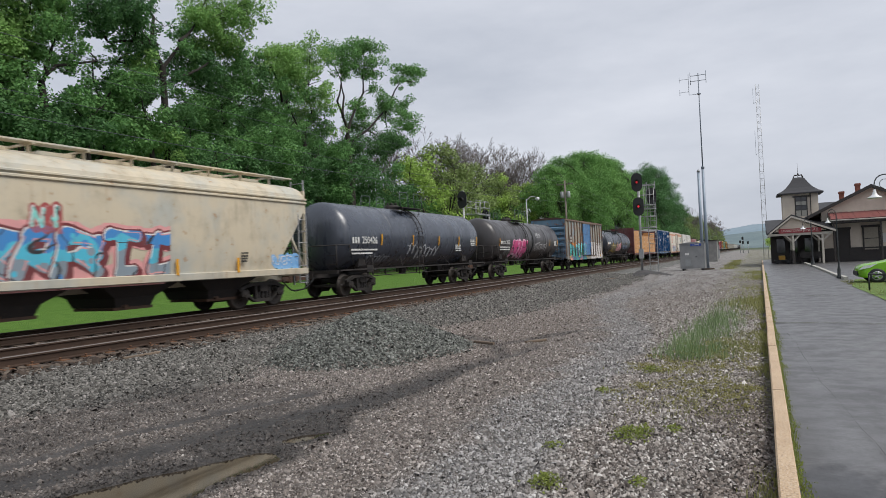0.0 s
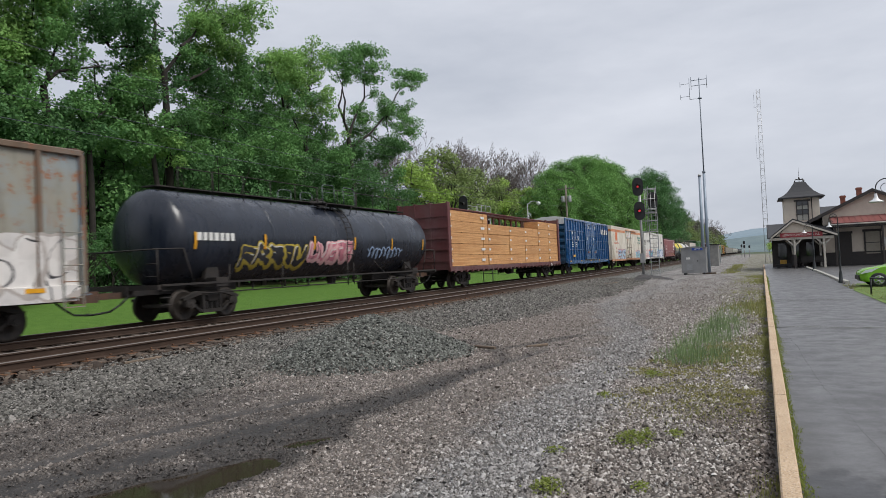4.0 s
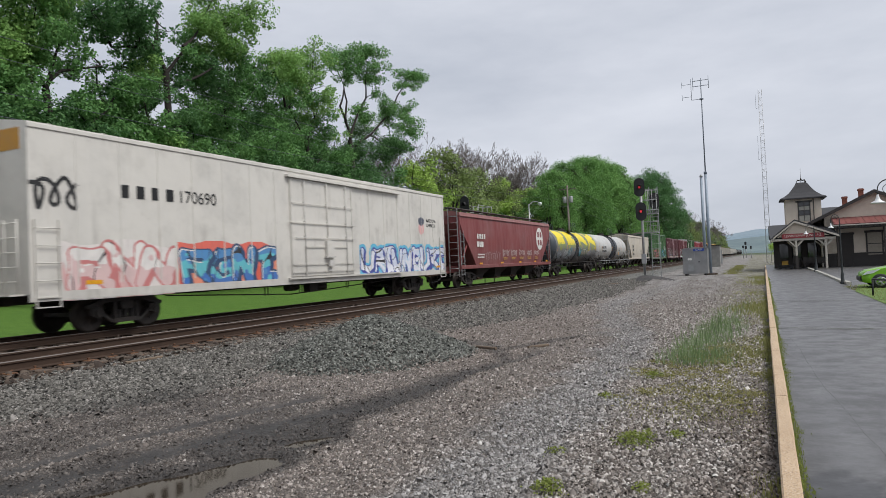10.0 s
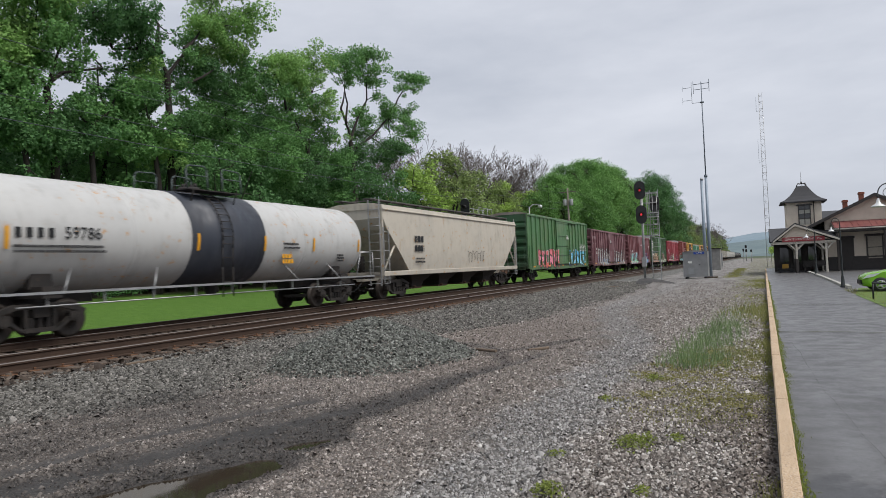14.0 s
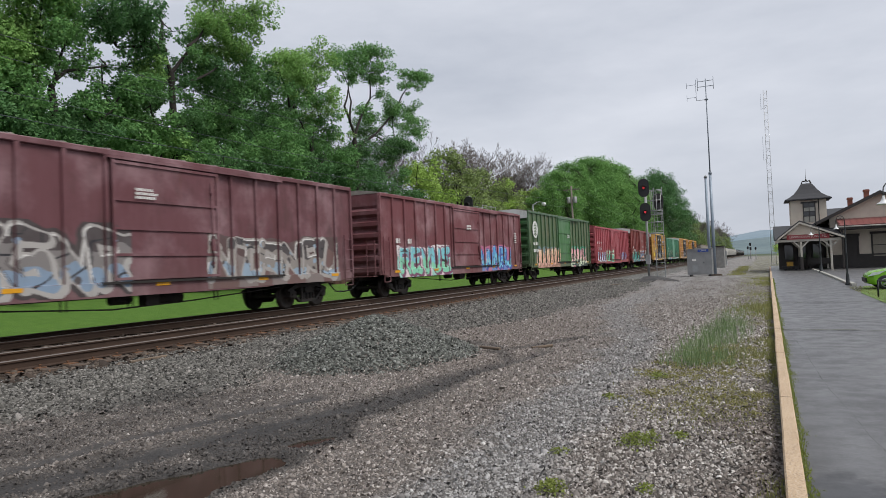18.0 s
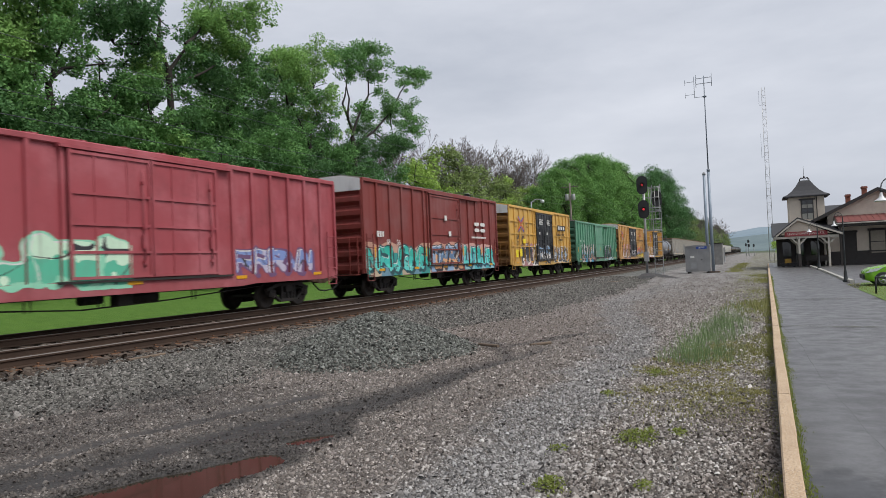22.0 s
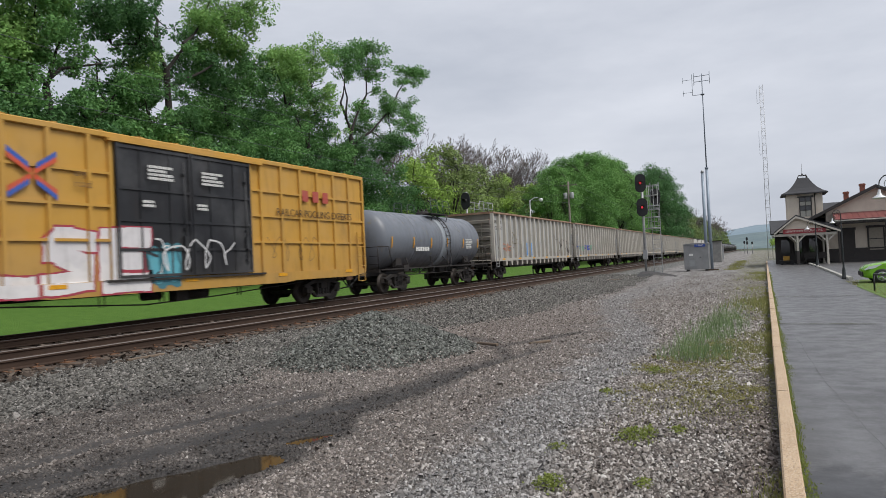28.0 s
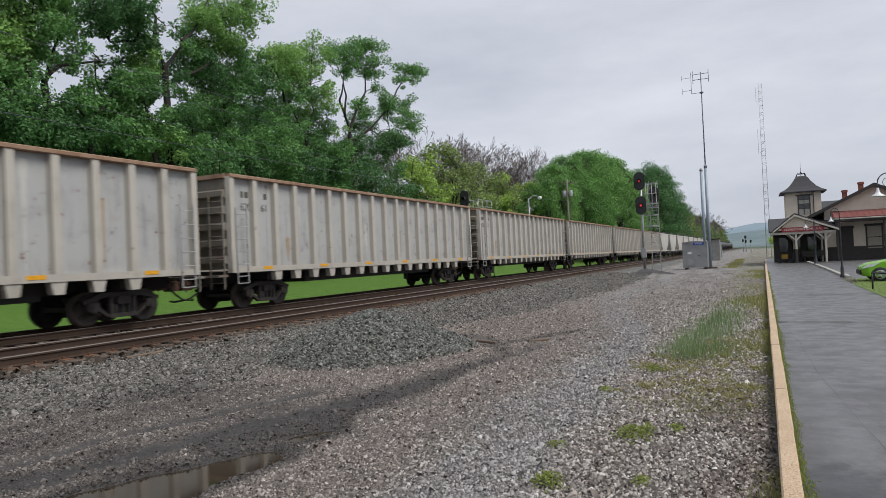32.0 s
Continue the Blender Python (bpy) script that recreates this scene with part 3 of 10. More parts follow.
def stone_material(name, stops, rough=0.85, lane=None, foot=None):
    """Stones tinted one by one; lane and foot are other tints along the driven lane and at the kerb's foot."""
    k = Mat(name, rough, spec=0.3)
    tint = k.island()
    col = k.ramp(tint, stops)
    x, y, z = k.xyz()
    xe = k.math("ADD", x, k.math("MULTIPLY", k.math("SUBTRACT", k.noise(0.9, 5, 0.65), 0.5), 2.2))
    if lane:
        on = k.math("MULTIPLY", k.step(k.math("ABSOLUTE", k.math("ADD", k.math("ADD", xe, 2.15), k.math("MULTIPLY", k.step(y, 11.0, 26.0), 2.6))), 0.75, 0.25), 0.75)
        col = k.mix(on, col, k.ramp(tint, lane))
    if foot:
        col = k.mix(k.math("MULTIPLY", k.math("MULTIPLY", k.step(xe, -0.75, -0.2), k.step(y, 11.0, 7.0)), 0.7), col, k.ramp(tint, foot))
    col = k.mix(k.step(k.noise(45, 3), 0.45, 0.75, 0.0, 0.35), col, (0.08, 0.07, 0.06))
    wet = k.value("wet")
    col = k.mix(k.math("MULTIPLY", wet, 0.76), col, (0.024, 0.0225, 0.022))
    return k.done(col, k.math("SUBTRACT", rough, k.math("MULTIPLY", wet, 0.35)))


BLUEGREY = [(0.0, (0.11, 0.109, 0.108)), (0.5, (0.235, 0.232, 0.23)), (0.9, (0.36, 0.356, 0.353)), (1.0, (0.43, 0.43, 0.43))]
ST_BALLAST = stone_material("ballast_stone", [(0.0, (0.043, 0.041, 0.037)), (0.3, (0.091, 0.087, 0.079)), (0.6, (0.139, 0.134, 0.122)), (0.9, (0.209, 0.2, 0.184)), (1.0, (0.321, 0.3, 0.28))])
# heap stones tinted darker than the bed's, standing in for its shaded face
ST_HEAP = stone_material("shaded_heap_stone", [(0.0, (0.034, 0.036, 0.033)), (0.4, (0.085, 0.09, 0.081)), (0.7, (0.145, 0.152, 0.138)), (0.92, (0.21, 0.218, 0.2)), (1.0, (0.3, 0.307, 0.285))])
ST_ROAD = stone_material("yard_stone", [(0.0, (0.075, 0.063, 0.056)), (0.3, (0.16, 0.138, 0.123)), (0.65, (0.25, 0.219, 0.197)), (0.92, (0.37, 0.333, 0.305)), (1.0, (0.55, 0.512, 0.48))], lane=BLUEGREY)
ST_EDGE = stone_material("edge_stone", [(0.0, (0.075, 0.063, 0.056)), (0.3, (0.165, 0.145, 0.131)), (0.62, (0.29, 0.264, 0.241)), (0.88, (0.45, 0.422, 0.395)), (1.0, (0.66, 0.635, 0.605))], lane=BLUEGREY,
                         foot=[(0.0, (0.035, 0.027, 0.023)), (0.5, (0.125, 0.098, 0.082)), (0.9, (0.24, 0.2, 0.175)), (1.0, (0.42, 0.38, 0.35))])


def on_ballast(x, y, r):
    return x < bed_edge(y) + 0.25 * wob(x, y, 1.1, 21) + r.normal(0, 0.22, len(x))


def dry(x, y, r):
    u = r.uniform(0, 1, len(x))
    return (pond_edge(x, y) > 0.0) & (x > bed_edge(y) - 0.5) & (heap_d(x, y) > 0.95) & (u > 0.82 * mud_mask(x, y)) & (u < smooth(34, 14, y))


CHIP = (CHIP_V, CHIP_F)
stones("ballast_stones", 150000, (-10.9, -5.6, 3.6, 52.0), 0.0165, ST_BALLAST, 31, on_ballast, 0.5, "sharp blue-grey ballast stones beside the track", 0.26, 0.13, 1.9)
stones("ballast_heap", 38000, (-8.8, -4.7, 8.7, 13.7), 0.017, ST_HEAP, 36, lambda x, y, r: heap_d(x, y) < 1.03 + r.normal(0, 0.04, len(x)), 0.55, "low heap of ballast stones tinted darker for shade", 0.25, 0.06, 1.0)
stones("yard_stones", 210000, (-8.8, -1.0, 2.6, 32.0), 0.0092, ST_ROAD, 32, dry, 0.3, "small mixed gravel stones on the yard", 0.34, 0.14, 2.0, 0.85, CHIP)
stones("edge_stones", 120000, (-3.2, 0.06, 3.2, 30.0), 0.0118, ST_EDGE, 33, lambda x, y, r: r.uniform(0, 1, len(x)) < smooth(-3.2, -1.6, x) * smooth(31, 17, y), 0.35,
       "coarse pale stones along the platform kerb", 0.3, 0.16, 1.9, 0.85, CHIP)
stones("far_stones", 42000, (-9.5, 0.4, 16.0, 58.0), 0.0135, ST_ROAD, 37, lambda x, y, r: (x < 0.02 + 0.0095 * (y - 4.8)) & (r.uniform(0, 1, len(x)) < smooth(14, 24, y) * smooth(58, 30, y)), 0.15, "coarser stones of the far yard", 0.34, 0.06, 1.4, 0.8, CHIP)
stones("yard_pebbles", 2200, (-8.0, -1.0, 2.6, 16.0), 0.017, ST_ROAD, 34, dry, 0.25, "scattered larger pebbles on the gravel yard", 0.3)
stones("trackbed_stones", 20000, (-15.2, -10.4, 3.0, 34.0), 0.03, stone_material("brown_ballast", [(0.0, (0.022, 0.016, 0.013)), (0.6, (0.06, 0.044, 0.034)), (1.0, (0.15, 0.12, 0.096))]), 35,
       None, 0.2, "rust-browned ballast between the rails")

# ---- platform and kerb ----
KERB_DX = 0.0095      # the kerb runs almost along the rails


def asphalt_material():
    k = Mat("worn_asphalt", 0.8, spec=0.4)
    x, y, z = k.xyz()
    big, mid, fine = k.noise(0.45, 6, 0.65), k.noise(2.4, 7, 0.68), k.noise(120, 3, 0.7)
    col = k.mix(k.step(big, 0.35, 0.65), (0.088, 0.086, 0.087), (0.118, 0.116, 0.116))
    col = k.mix(k.step(mid, 0.42, 0.7, 0.0, 0.42), col, (0.046, 0.045, 0.047))
    worn = k.noise(0.9, 7, 0.68, k.scaled(1.0, 0.35, 1), 0.6)
    col = k.mix(k.step(worn, 0.52, 0.68, 0.0, 0.4), col, (0.19, 0.188, 0.188))
    grain = k.math("ADD", k.math("MULTIPLY", k.noise(26, 5, 0.8), 0.6), k.math("MULTIPLY", fine, 0.4))
    col = k.mix(k.step(grain, 0.42, 0.52, 0.3, 0.0), col, (0.03, 0.03, 0.032))
    col = k.mix(k.step(grain, 0.52, 0.64, 0.0, 0.42), col, (0.22, 0.218, 0.216))
    dirt = k.step(k.math("ADD", x, k.math("MULTIPLY", k.math("SUBTRACT", mid, 0.5), 0.5)), 0.55, 0.28)
    col = k.mix(k.math("MULTIPLY", dirt, 0.4), col, (0.05, 0.046, 0.04))
    # tar smeared over a patch beside the kerb
    px, py = k.math("SUBTRACT", x, 0.42), k.math("MULTIPLY", k.math("SUBTRACT", y, 4.9), 0.5)
    dist = k.math("SQRT", k.math("ADD", k.math("MULTIPLY", px, px), k.math("MULTIPLY", py, py)))
    tar = k.step(k.math("ADD", dist, k.math("MULTIPLY", k.math("SUBTRACT", k.noise(5.0, 6, 0.75), 0.5), 0.8)), 0.42, 0.24)
    col = k.mix(k.math("MULTIPLY", tar, 0.75), col, (0.03, 0.03, 0.031))
    k.bump(k.math("ADD", grain, k.math("MULTIPLY", mid, 0.4)), 0.35, 0.006)
    return k.done(col, k.step(mid, 0.3, 0.7, 0.3, 0.5))


ASPHALT = asphalt_material()


def kerb_x(y):
    return 0.075 + KERB_DX * (y - 4.8)


plat = Geo()
ys = list(np.arange(-6, 90, 1.0))
for a, b in zip(ys[:-1], ys[1:]):
    if a == ys[0]:
        plat.v += [(xx, a, 0.012 * math.sin(xx * 1.3 + a * 0.4) * (xx > 0.5)) for xx in (kerb_x(a) + 0.125, 1.6, 3.2, 30.0)]
        n0 = 0
    else:
        n0 = len(plat.v) - 4
    plat.v += [(xx, b, 0.012 * math.sin(xx * 1.3 + b * 0.4) * (xx > 0.5)) for xx in (kerb_x(b) + 0.125, 1.6, 3.2, 30.0)]
    for i in range(3):
        plat.face((n0 + i, n0 + i + 1, n0 + 5 + i, n0 + 4 + i), 0, True)
tagged(plat.make("platform", ASPHALT), "cracked dark asphalt station platform", "platform", kind="structure")
# joints and the long crack
TAR = plain("crack_fill", "1b1b1c", 0.9)
MOSSY = surface("moss", (0.045, 0.048, 0.022), (0.085, 0.085, 0.035), 9, 0.95, fine=60, bump=0.6)
crack = Geo()
rk = random.Random(5)


def ribbon(g, pts, w, z=0.016):
    n = len(g.v)
    for (x, y), (x2, y2) in zip(pts, pts[1:] + [pts[-1]]):
        dx, dy = (x2 - x, y2 - y) if (x2, y2) != (x, y) else (0, 1)
        d = math.hypot(dx, dy)
        ww = w * rk.uniform(0.5, 1.5)
        g.v += [(x - dy / d * ww, y + dx / d * ww, z + 0.012 * math.sin(x * 1.3 + y * 0.4) * (x > 0.5)), (x + dy / d * ww, y - dx / d * ww, z + 0.012 * math.sin(x * 1.3 + y * 0.4) * (x > 0.5))]
    for i in range(len(pts) - 1):
        g.face((n + 2 * i, n + 2 * i + 1, n + 2 * i + 3, n + 2 * i + 2))


ribbon(crack, [(0.86 + 0.025 * math.sin(i * 0.4) - 0.017 * i + 0.012 * rk.uniform(-1, 1), 4.2 + i * 0.42) for i in range(36)], 0.0014)
tagged(crack.make("crack", TAR), "thin winding crack in the asphalt", "crack", kind="structure")
joint = Geo()
for yj in (15.5, 24.0):
    ribbon(joint, [(0.25 + i * 0.15, yj - 0.02 * i + 0.02 * math.sin(i * 0.8)) for i in range(44)], 0.026)
tagged(joint.make("expansion_joint", MOSSY), "mossy expansion joint across the asphalt", "joint", kind="structure")

kk = Mat("kerb_concrete", 0.85)
kc = kk.mix(kk.step(kk.noise(1.5, 5), 0.3, 0.7), (0.40, 0.275, 0.165), (0.50, 0.365, 0.235))
kc = kk.mix(kk.step(kk.noise(5, 6, 0.7), 0.55, 0.7, 0.0, 0.6), kc, (0.27, 0.185, 0.12))
kg = kk.noise(70, 3, 0.75)
kc = kk.mix(kk.step(kg, 0.5, 0.62, 0.0, 0.75), kc, (0.62, 0.53, 0.42))
kc = kk.mix(kk.step(kk.noise(55, 3, 0.7, kk.scaled(1.1, 1.0, 1.3)), 0.54, 0.64, 0.0, 0.8), kc, (0.16, 0.11, 0.075))
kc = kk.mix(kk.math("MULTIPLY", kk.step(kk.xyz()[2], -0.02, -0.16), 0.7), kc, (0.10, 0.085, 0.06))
kk.bump(kg, 0.6, 0.008)
KERBSTONE = kk.done(kc)
kerb = thing("kerb", "worn tan concrete kerb along the platform edge", "kerb")
tagged(kerb, kind="structure")
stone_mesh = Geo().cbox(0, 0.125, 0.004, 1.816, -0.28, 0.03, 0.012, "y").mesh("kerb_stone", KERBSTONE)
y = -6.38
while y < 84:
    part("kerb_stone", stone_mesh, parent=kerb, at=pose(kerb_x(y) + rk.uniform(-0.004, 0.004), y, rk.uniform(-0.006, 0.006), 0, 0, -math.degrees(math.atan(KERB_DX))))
    y += 1.82

# weeds
BLADE = foliage("weed_blades", (0.13, 0.145, 0.045), (0.24, 0.25, 0.085), (0.38, 0.37, 0.16))
TALLWEED = foliage("horsetail_stems", (0.10, 0.165, 0.065), (0.18, 0.265, 0.115), (0.29, 0.38, 0.19))
MOSSLEAF = foliage("moss_leaves", (0.11, 0.14, 0.032), (0.20, 0.25, 0.055), (0.31, 0.35, 0.10))


def blades(name, n, spot, height, width, mat, seed, label):
    """Upright blades; spot(r, n) gives their feet and how tall they grow there."""
    r = np.random.RandomState(seed)
    x, y, grow = spot(r, n)
    z = np.where(x > kerb_x(y) + 0.1, 0.0, ground_z(x, y)) - 0.01
    h = height * grow * r.uniform(0.5, 1.2, n)
    a = r.uniform(0, 6.28, n)
    w = width * r.uniform(0.6, 1.3, n)
    lx, ly = r.normal(0, 0.22, n) * h, r.normal(0, 0.22, n) * h
    dx, dy = np.cos(a) * w, np.sin(a) * w
    co = np.stack([np.stack([x - dx, y - dy, z], -1), np.stack([x + dx, y + dy, z], -1),
                   np.stack([x + lx + dx * 0.25, y + ly + dy * 0.25, z + h], -1), np.stack([x + lx - dx * 0.25, y + ly - dy * 0.25, z + h], -1)], 1)
    return tagged(new(name, quads(name, co, None, [mat])), label, "weeds", kind="stuff")


def strip(r, n):
    y = 6.2 + r.gamma(2.2, 3.4, n)
    x = kerb_x(y) - 0.05 - np.abs(r.normal(0, 0.62, n))
    g = np.clip(0.45 + 0.6 * wob(x, y, 1.6, 8), 0.0, 1) * np.clip((y - 4.5) / 3.5, 0.25, 1)
    return x, y, g


def tall(r, n):
    y = 11.0 + np.abs(r.normal(0, 1, n)) * 5.2
    c = -1.0 + 0.035 * (y - 11)
    x = np.minimum(c + r.normal(0, 0.27, n) * (1 + 0.03 * (y - 11)), kerb_x(y) - 0.03)
    return x, y, np.clip(1.05 - 0.6 * np.abs(x - c), 0.3, 1) * np.clip(0.62 + 0.55 * wob(x, y, 2.6, 61) + 0.35 * wob(x, y, 7.0, 62), 0.12, 1.1)


def edge_moss(r, n):
    y = 3.5 + 45 * r.uniform(0, 1, n) ** 1.5
    return kerb_x(y) + 0.125 + np.abs(r.normal(0, 0.035, n)) * (0.6 + 0.6 * (wob(y, y, 1.2, 9) > -0.1)), y, np.ones(n)


def kerb_foot(r, n):
    y = 4.5 + 24 * r.uniform(0, 1, n) ** 1.3
    return kerb_x(y) - np.abs(r.normal(0, 0.09, n)), y, np.clip(0.3 + wob(y, y, 1.6, 12), 0.05, 1.3)


blades("low_weeds", 15000, strip, 0.06, 0.007, BLADE, 41, "low yellow-green weeds between the stones")
blades("far_weeds", 5000, lambda r, n: (-1.9 + r.normal(0, 0.33, n), 58 + 42 * r.uniform(0, 1, n), np.clip(0.5 + 0.6 * wob(r.uniform(0, 9, n), r.uniform(0, 9, n), 1.0, 5), 0.2, 1)), 0.12, 0.02, BLADE, 47, "patchy green weeds far along the gravel")
blades("tall_weeds", 2600, tall, 0.33, 0.0045, TALLWEED, 42, "thin tall green weeds by the kerb")


def sprigs(name, spots, mat, seed, label, size=0.013):
    """Low leafy weeds; spots are (x, y, radius, height, leaves)."""
    r = np.random.RandomState(seed)
    out = []
    for cx, cy, rad, h, n in spots:
        d = r.normal(0, 0.45, (n, 2)) * rad
        x, y = cx + d[:, 0], cy + d[:, 1] * 1.3
        z = ground_z(x, y) + 0.015 + h * r.uniform(0, 1, n) * np.exp(-(np.hypot(d[:, 0], d[:, 1]) / rad) ** 2)
        nrm = r.normal(size=(n, 3)) * 0.7 + (0, 0, 1)
        nrm /= np.linalg.norm(nrm, axis=1)[:, None]
        u = np.cross(nrm, r.normal(size=(n, 3)))
        u /= np.linalg.norm(u, axis=1)[:, None]
        v = np.cross(nrm, u)
        sz = (size * r.uniform(0.6, 1.4, n))[:, None]
        c = np.stack([x, y, z], -1)
        out.append(np.stack([c - u * sz, c - v * sz * 0.6, c + u * sz, c + v * sz * 0.6], 1))
    return tagged(new(name, quads(name, np.concatenate(out), None, [mat])), label, "weeds", kind="stuff")


for i, (tx, ty, tr, th, tn) in enumerate(((-1.10, 6.3, 0.17, 0.10, 420), (-1.0, 6.5, 0.09, 0.08, 130), (-1.49, 4.88, 0.13, 0.09, 330), (-1.74, 8.2, 0.1, 0.05, 120), (-1.69, 5.85, 0.1, 0.04, 90), (-0.75, 6.65, 0.09, 0.05, 120), (-0.85, 5.1, 0.08, 0.05, 90), (-1.36, 9.8, 0.16, 0.07, 260))):
    sprigs("weed_tuft", [(tx, ty, tr, th, tn)], MOSSLEAF, 60 + i, "small leafy green weed tuft in gravel")
rw = np.random.RandomState(71)
creep = []
for i in range(120):
    cy = 7.6 + 6.0 * rw.uniform(0, 1) ** 1.2
    cx = min(-0.06, -0.75 + 0.42 * rw.normal())
    creep.append((cx, cy, rw.uniform(0.1, 0.3), 0.03, int(rw.uniform(20, 70))))
CREEP = foliage("creeping_moss", (0.13, 0.125, 0.04), (0.225, 0.215, 0.075), (0.32, 0.30, 0.13))
sprigs("creeping_weeds", creep, CREEP, 72, "yellow-green moss and weeds creeping over the stones", 0.015)
blades("verge_grass", 9000, lambda r, n: (lambda y: (kerb_x(y) - 0.04 - np.abs(r.normal(0, 0.5, n)), y, np.clip(0.2 + 0.9 * wob(y, y, 0.35, 17) + 0.3 * r.normal(0, 1, n), 0.0, 1.2)))(14.0 + 40 * r.uniform(0, 1, n)), 0.13, 0.012, BLADE, 49, "patchy yellow-green grass along the kerb")
blades("kerb_moss", 14000, edge_moss, 0.022, 0.008, MOSSLEAF, 46, "moss and grass in the kerb joint")
blades("kerb_grass", 4500, kerb_foot, 0.13, 0.006, BLADE, 47, "grass growing at the kerb foot")

# ---- the freight train ----
def gone(t):
    """Metres that the train has run at t seconds."""
    return 15.35 * t + 0.01 * t * t


train = []            # (thing, place of its middle along the track at the start)
WHEEL_R = 0.457
wheel_prof = [(0.02, -0.075), (0.10, -0.085), (0.13, -0.03), (0.34, -0.02), (0.39, -0.055), (0.452, -0.055), (0.457, 0.03), (0.485, 0.045), (0.485, 0.075), (0.39, 0.075), (0.36, 0.02), (0.12, 0.03), (0.10, 0.06), (0.02, 0.06)]
ws = Geo()
ws.lathe("x", [(r, -h) for r, h in wheel_prof], (0.7535, 0, 0), 20)
ws.lathe("x", [(r, h) for r, h in wheel_prof], (-0.7535, 0, 0), 20)
ws.tube((-0.98, 0, 0), (0.98, 0, 0), 0.075, 12)
for k in range(4):
    a = k * math.pi / 2
    ws.tube((0.765, 0.23 * math.cos(a), 0.23 * math.sin(a)), (0.80, 0.23 * math.cos(a), 0.23 * math.sin(a)), 0.035, 6)
WHEELSET = ws.mesh("wheelset", TREAD)

sf = Geo()
t0, t1 = 0.93, 1.07
sf.prism("x", [(-0.55, 0.74), (0.55, 0.74), (1.02, 0.62), (1.14, 0.60), (1.16, 0.68), (0.62, 0.86), (-0.62, 0.86), (-1.16, 0.68), (-1.14, 0.60), (-1.02, 0.62)], t0, t1)
sf.prism("x", [(-0.40, 0.20), (0.40, 0.20), (0.44, 0.27), (0.36, 0.31), (-0.36, 0.31), (-0.44, 0.27)], t0 - 0.02, t1 + 0.02)
for s in (-1, 1):
    sf.prism("x", [(s * 0.36, 0.22), (s * 0.46, 0.22), (s * 0.98, 0.58), (s * 0.90, 0.66)], t0, t1)
    sf.prism("x", [(s * 0.30, 0.28), (s * 0.38, 0.28), (s * 0.40, 0.76), (s * 0.30, 0.76)], t0, t1)
    sf.cbox(t0 - 0.02, t1 + 0.03, s * 0.89 - 0.17, s * 0.89 + 0.17, 0.40, 0.63, 0.04, "x")
    sf.tube((t0, s * 0.89, WHEEL_R), (t1 + 0.07, s * 0.89, WHEEL_R), 0.10, 12)
    sf.tube((t1 + 0.07, s * 0.89, WHEEL_R), (t1 + 0.085, s * 0.89, WHEEL_R), 0.065, 8)
SIDEFRAME = sf.mesh("side_frame", TRUCKIRON)
sp = Geo().lathe("z", [(0.07 + 0.016 * (i % 2), 0.31 + i * 0.0225) for i in range(11)], n=8)
SPRING = sp.mesh("spring", DARKIRON)
BOLSTER = Geo().cbox(-1.12, 1.12, -0.2, 0.2, 0.54, 0.74, 0.03, "x").cbox(-0.35, 0.35, -0.25, 0.25, 0.74, 0.86, 0.03, "y").box(-0.6, 0.6, -1.15, -1.07, 0.42, 0.52).box(-0.6, 0.6, 1.07, 1.15, 0.42, 0.52).mesh("truck", TRUCKIRON)
wheelsets = []


def truck(car, y):
    tr = part("truck", BOLSTER, parent=car, at=pose(0, y, 0))
    part("side_frame", SIDEFRAME, parent=tr)
    part("side_frame", SIDEFRAME, parent=tr, at=pose(0, 0, 0, 0, 0, 180))
    for s in (-1, 1):
        for yy in (-0.2, 0.0, 0.2):
            part("spring", SPRING, parent=tr, at=pose(s, yy, 0))
    for s in (-0.89, 0.89):
        part("wheelset", WHEELSET, parent=tr, at=pose(0, s, WHEEL_R))
    return tr


def coupler(car, y_end, s, reach):
    g = Geo()
    y2 = y_end + s * reach
    a, b = sorted((y_end - s * 0.5, y2 - s * 0.28))
    g.box(-0.08, 0.08, a, b, 0.78, 0.95)
    a, b = sorted((y2 - s * 0.32, y2 + s * 0.08))
    g.cbox(-0.17, 0.15, a, b, 0.72, 1.02, 0.05)
    g.box(0.02, 0.14, *sorted((y2, y2 + s * 0.14)), 0.76, 0.98)
    c = g.make("coupler", RUSTY, car)
    h = Geo()
    h.path([(0.35, y_end, 0.82), (0.34, y_end + s * 0.25, 0.62), (0.30, y_end + s * 0.55, 0.45), (0.2, y2, 0.40), (0.12, y2 + s * 0.1, 0.44)], 0.028, 6)
    h.make("air_hose", BLACK, c)


def ladder(car, y0, y1, z0, z1, x, rungs=6, mat=GALV, stirrup=True, label=""):
    g = Geo()
    for yy in (y0, y1):
        g.box(x, x + 0.04, yy - 0.02, yy + 0.02, z0, z1)
    for i in range(rungs):
        z = z0 + (z1 - z0) * (i + 0.5) / rungs
        g.tube((x + 0.045, y0, z), (x + 0.045, y1, z), 0.013, 6)
    if stirrup:
        for yy in (y0, y1):
            g.box(x, x + 0.03, yy - 0.015, yy + 0.015, z0 - 0.42, z0)
        for zz in (z0 - 0.42, z0 - 0.2):
            g.box(x, x + 0.035, y0, y1, zz, zz + 0.025)
    return g.make("ladder", mat, car, label)


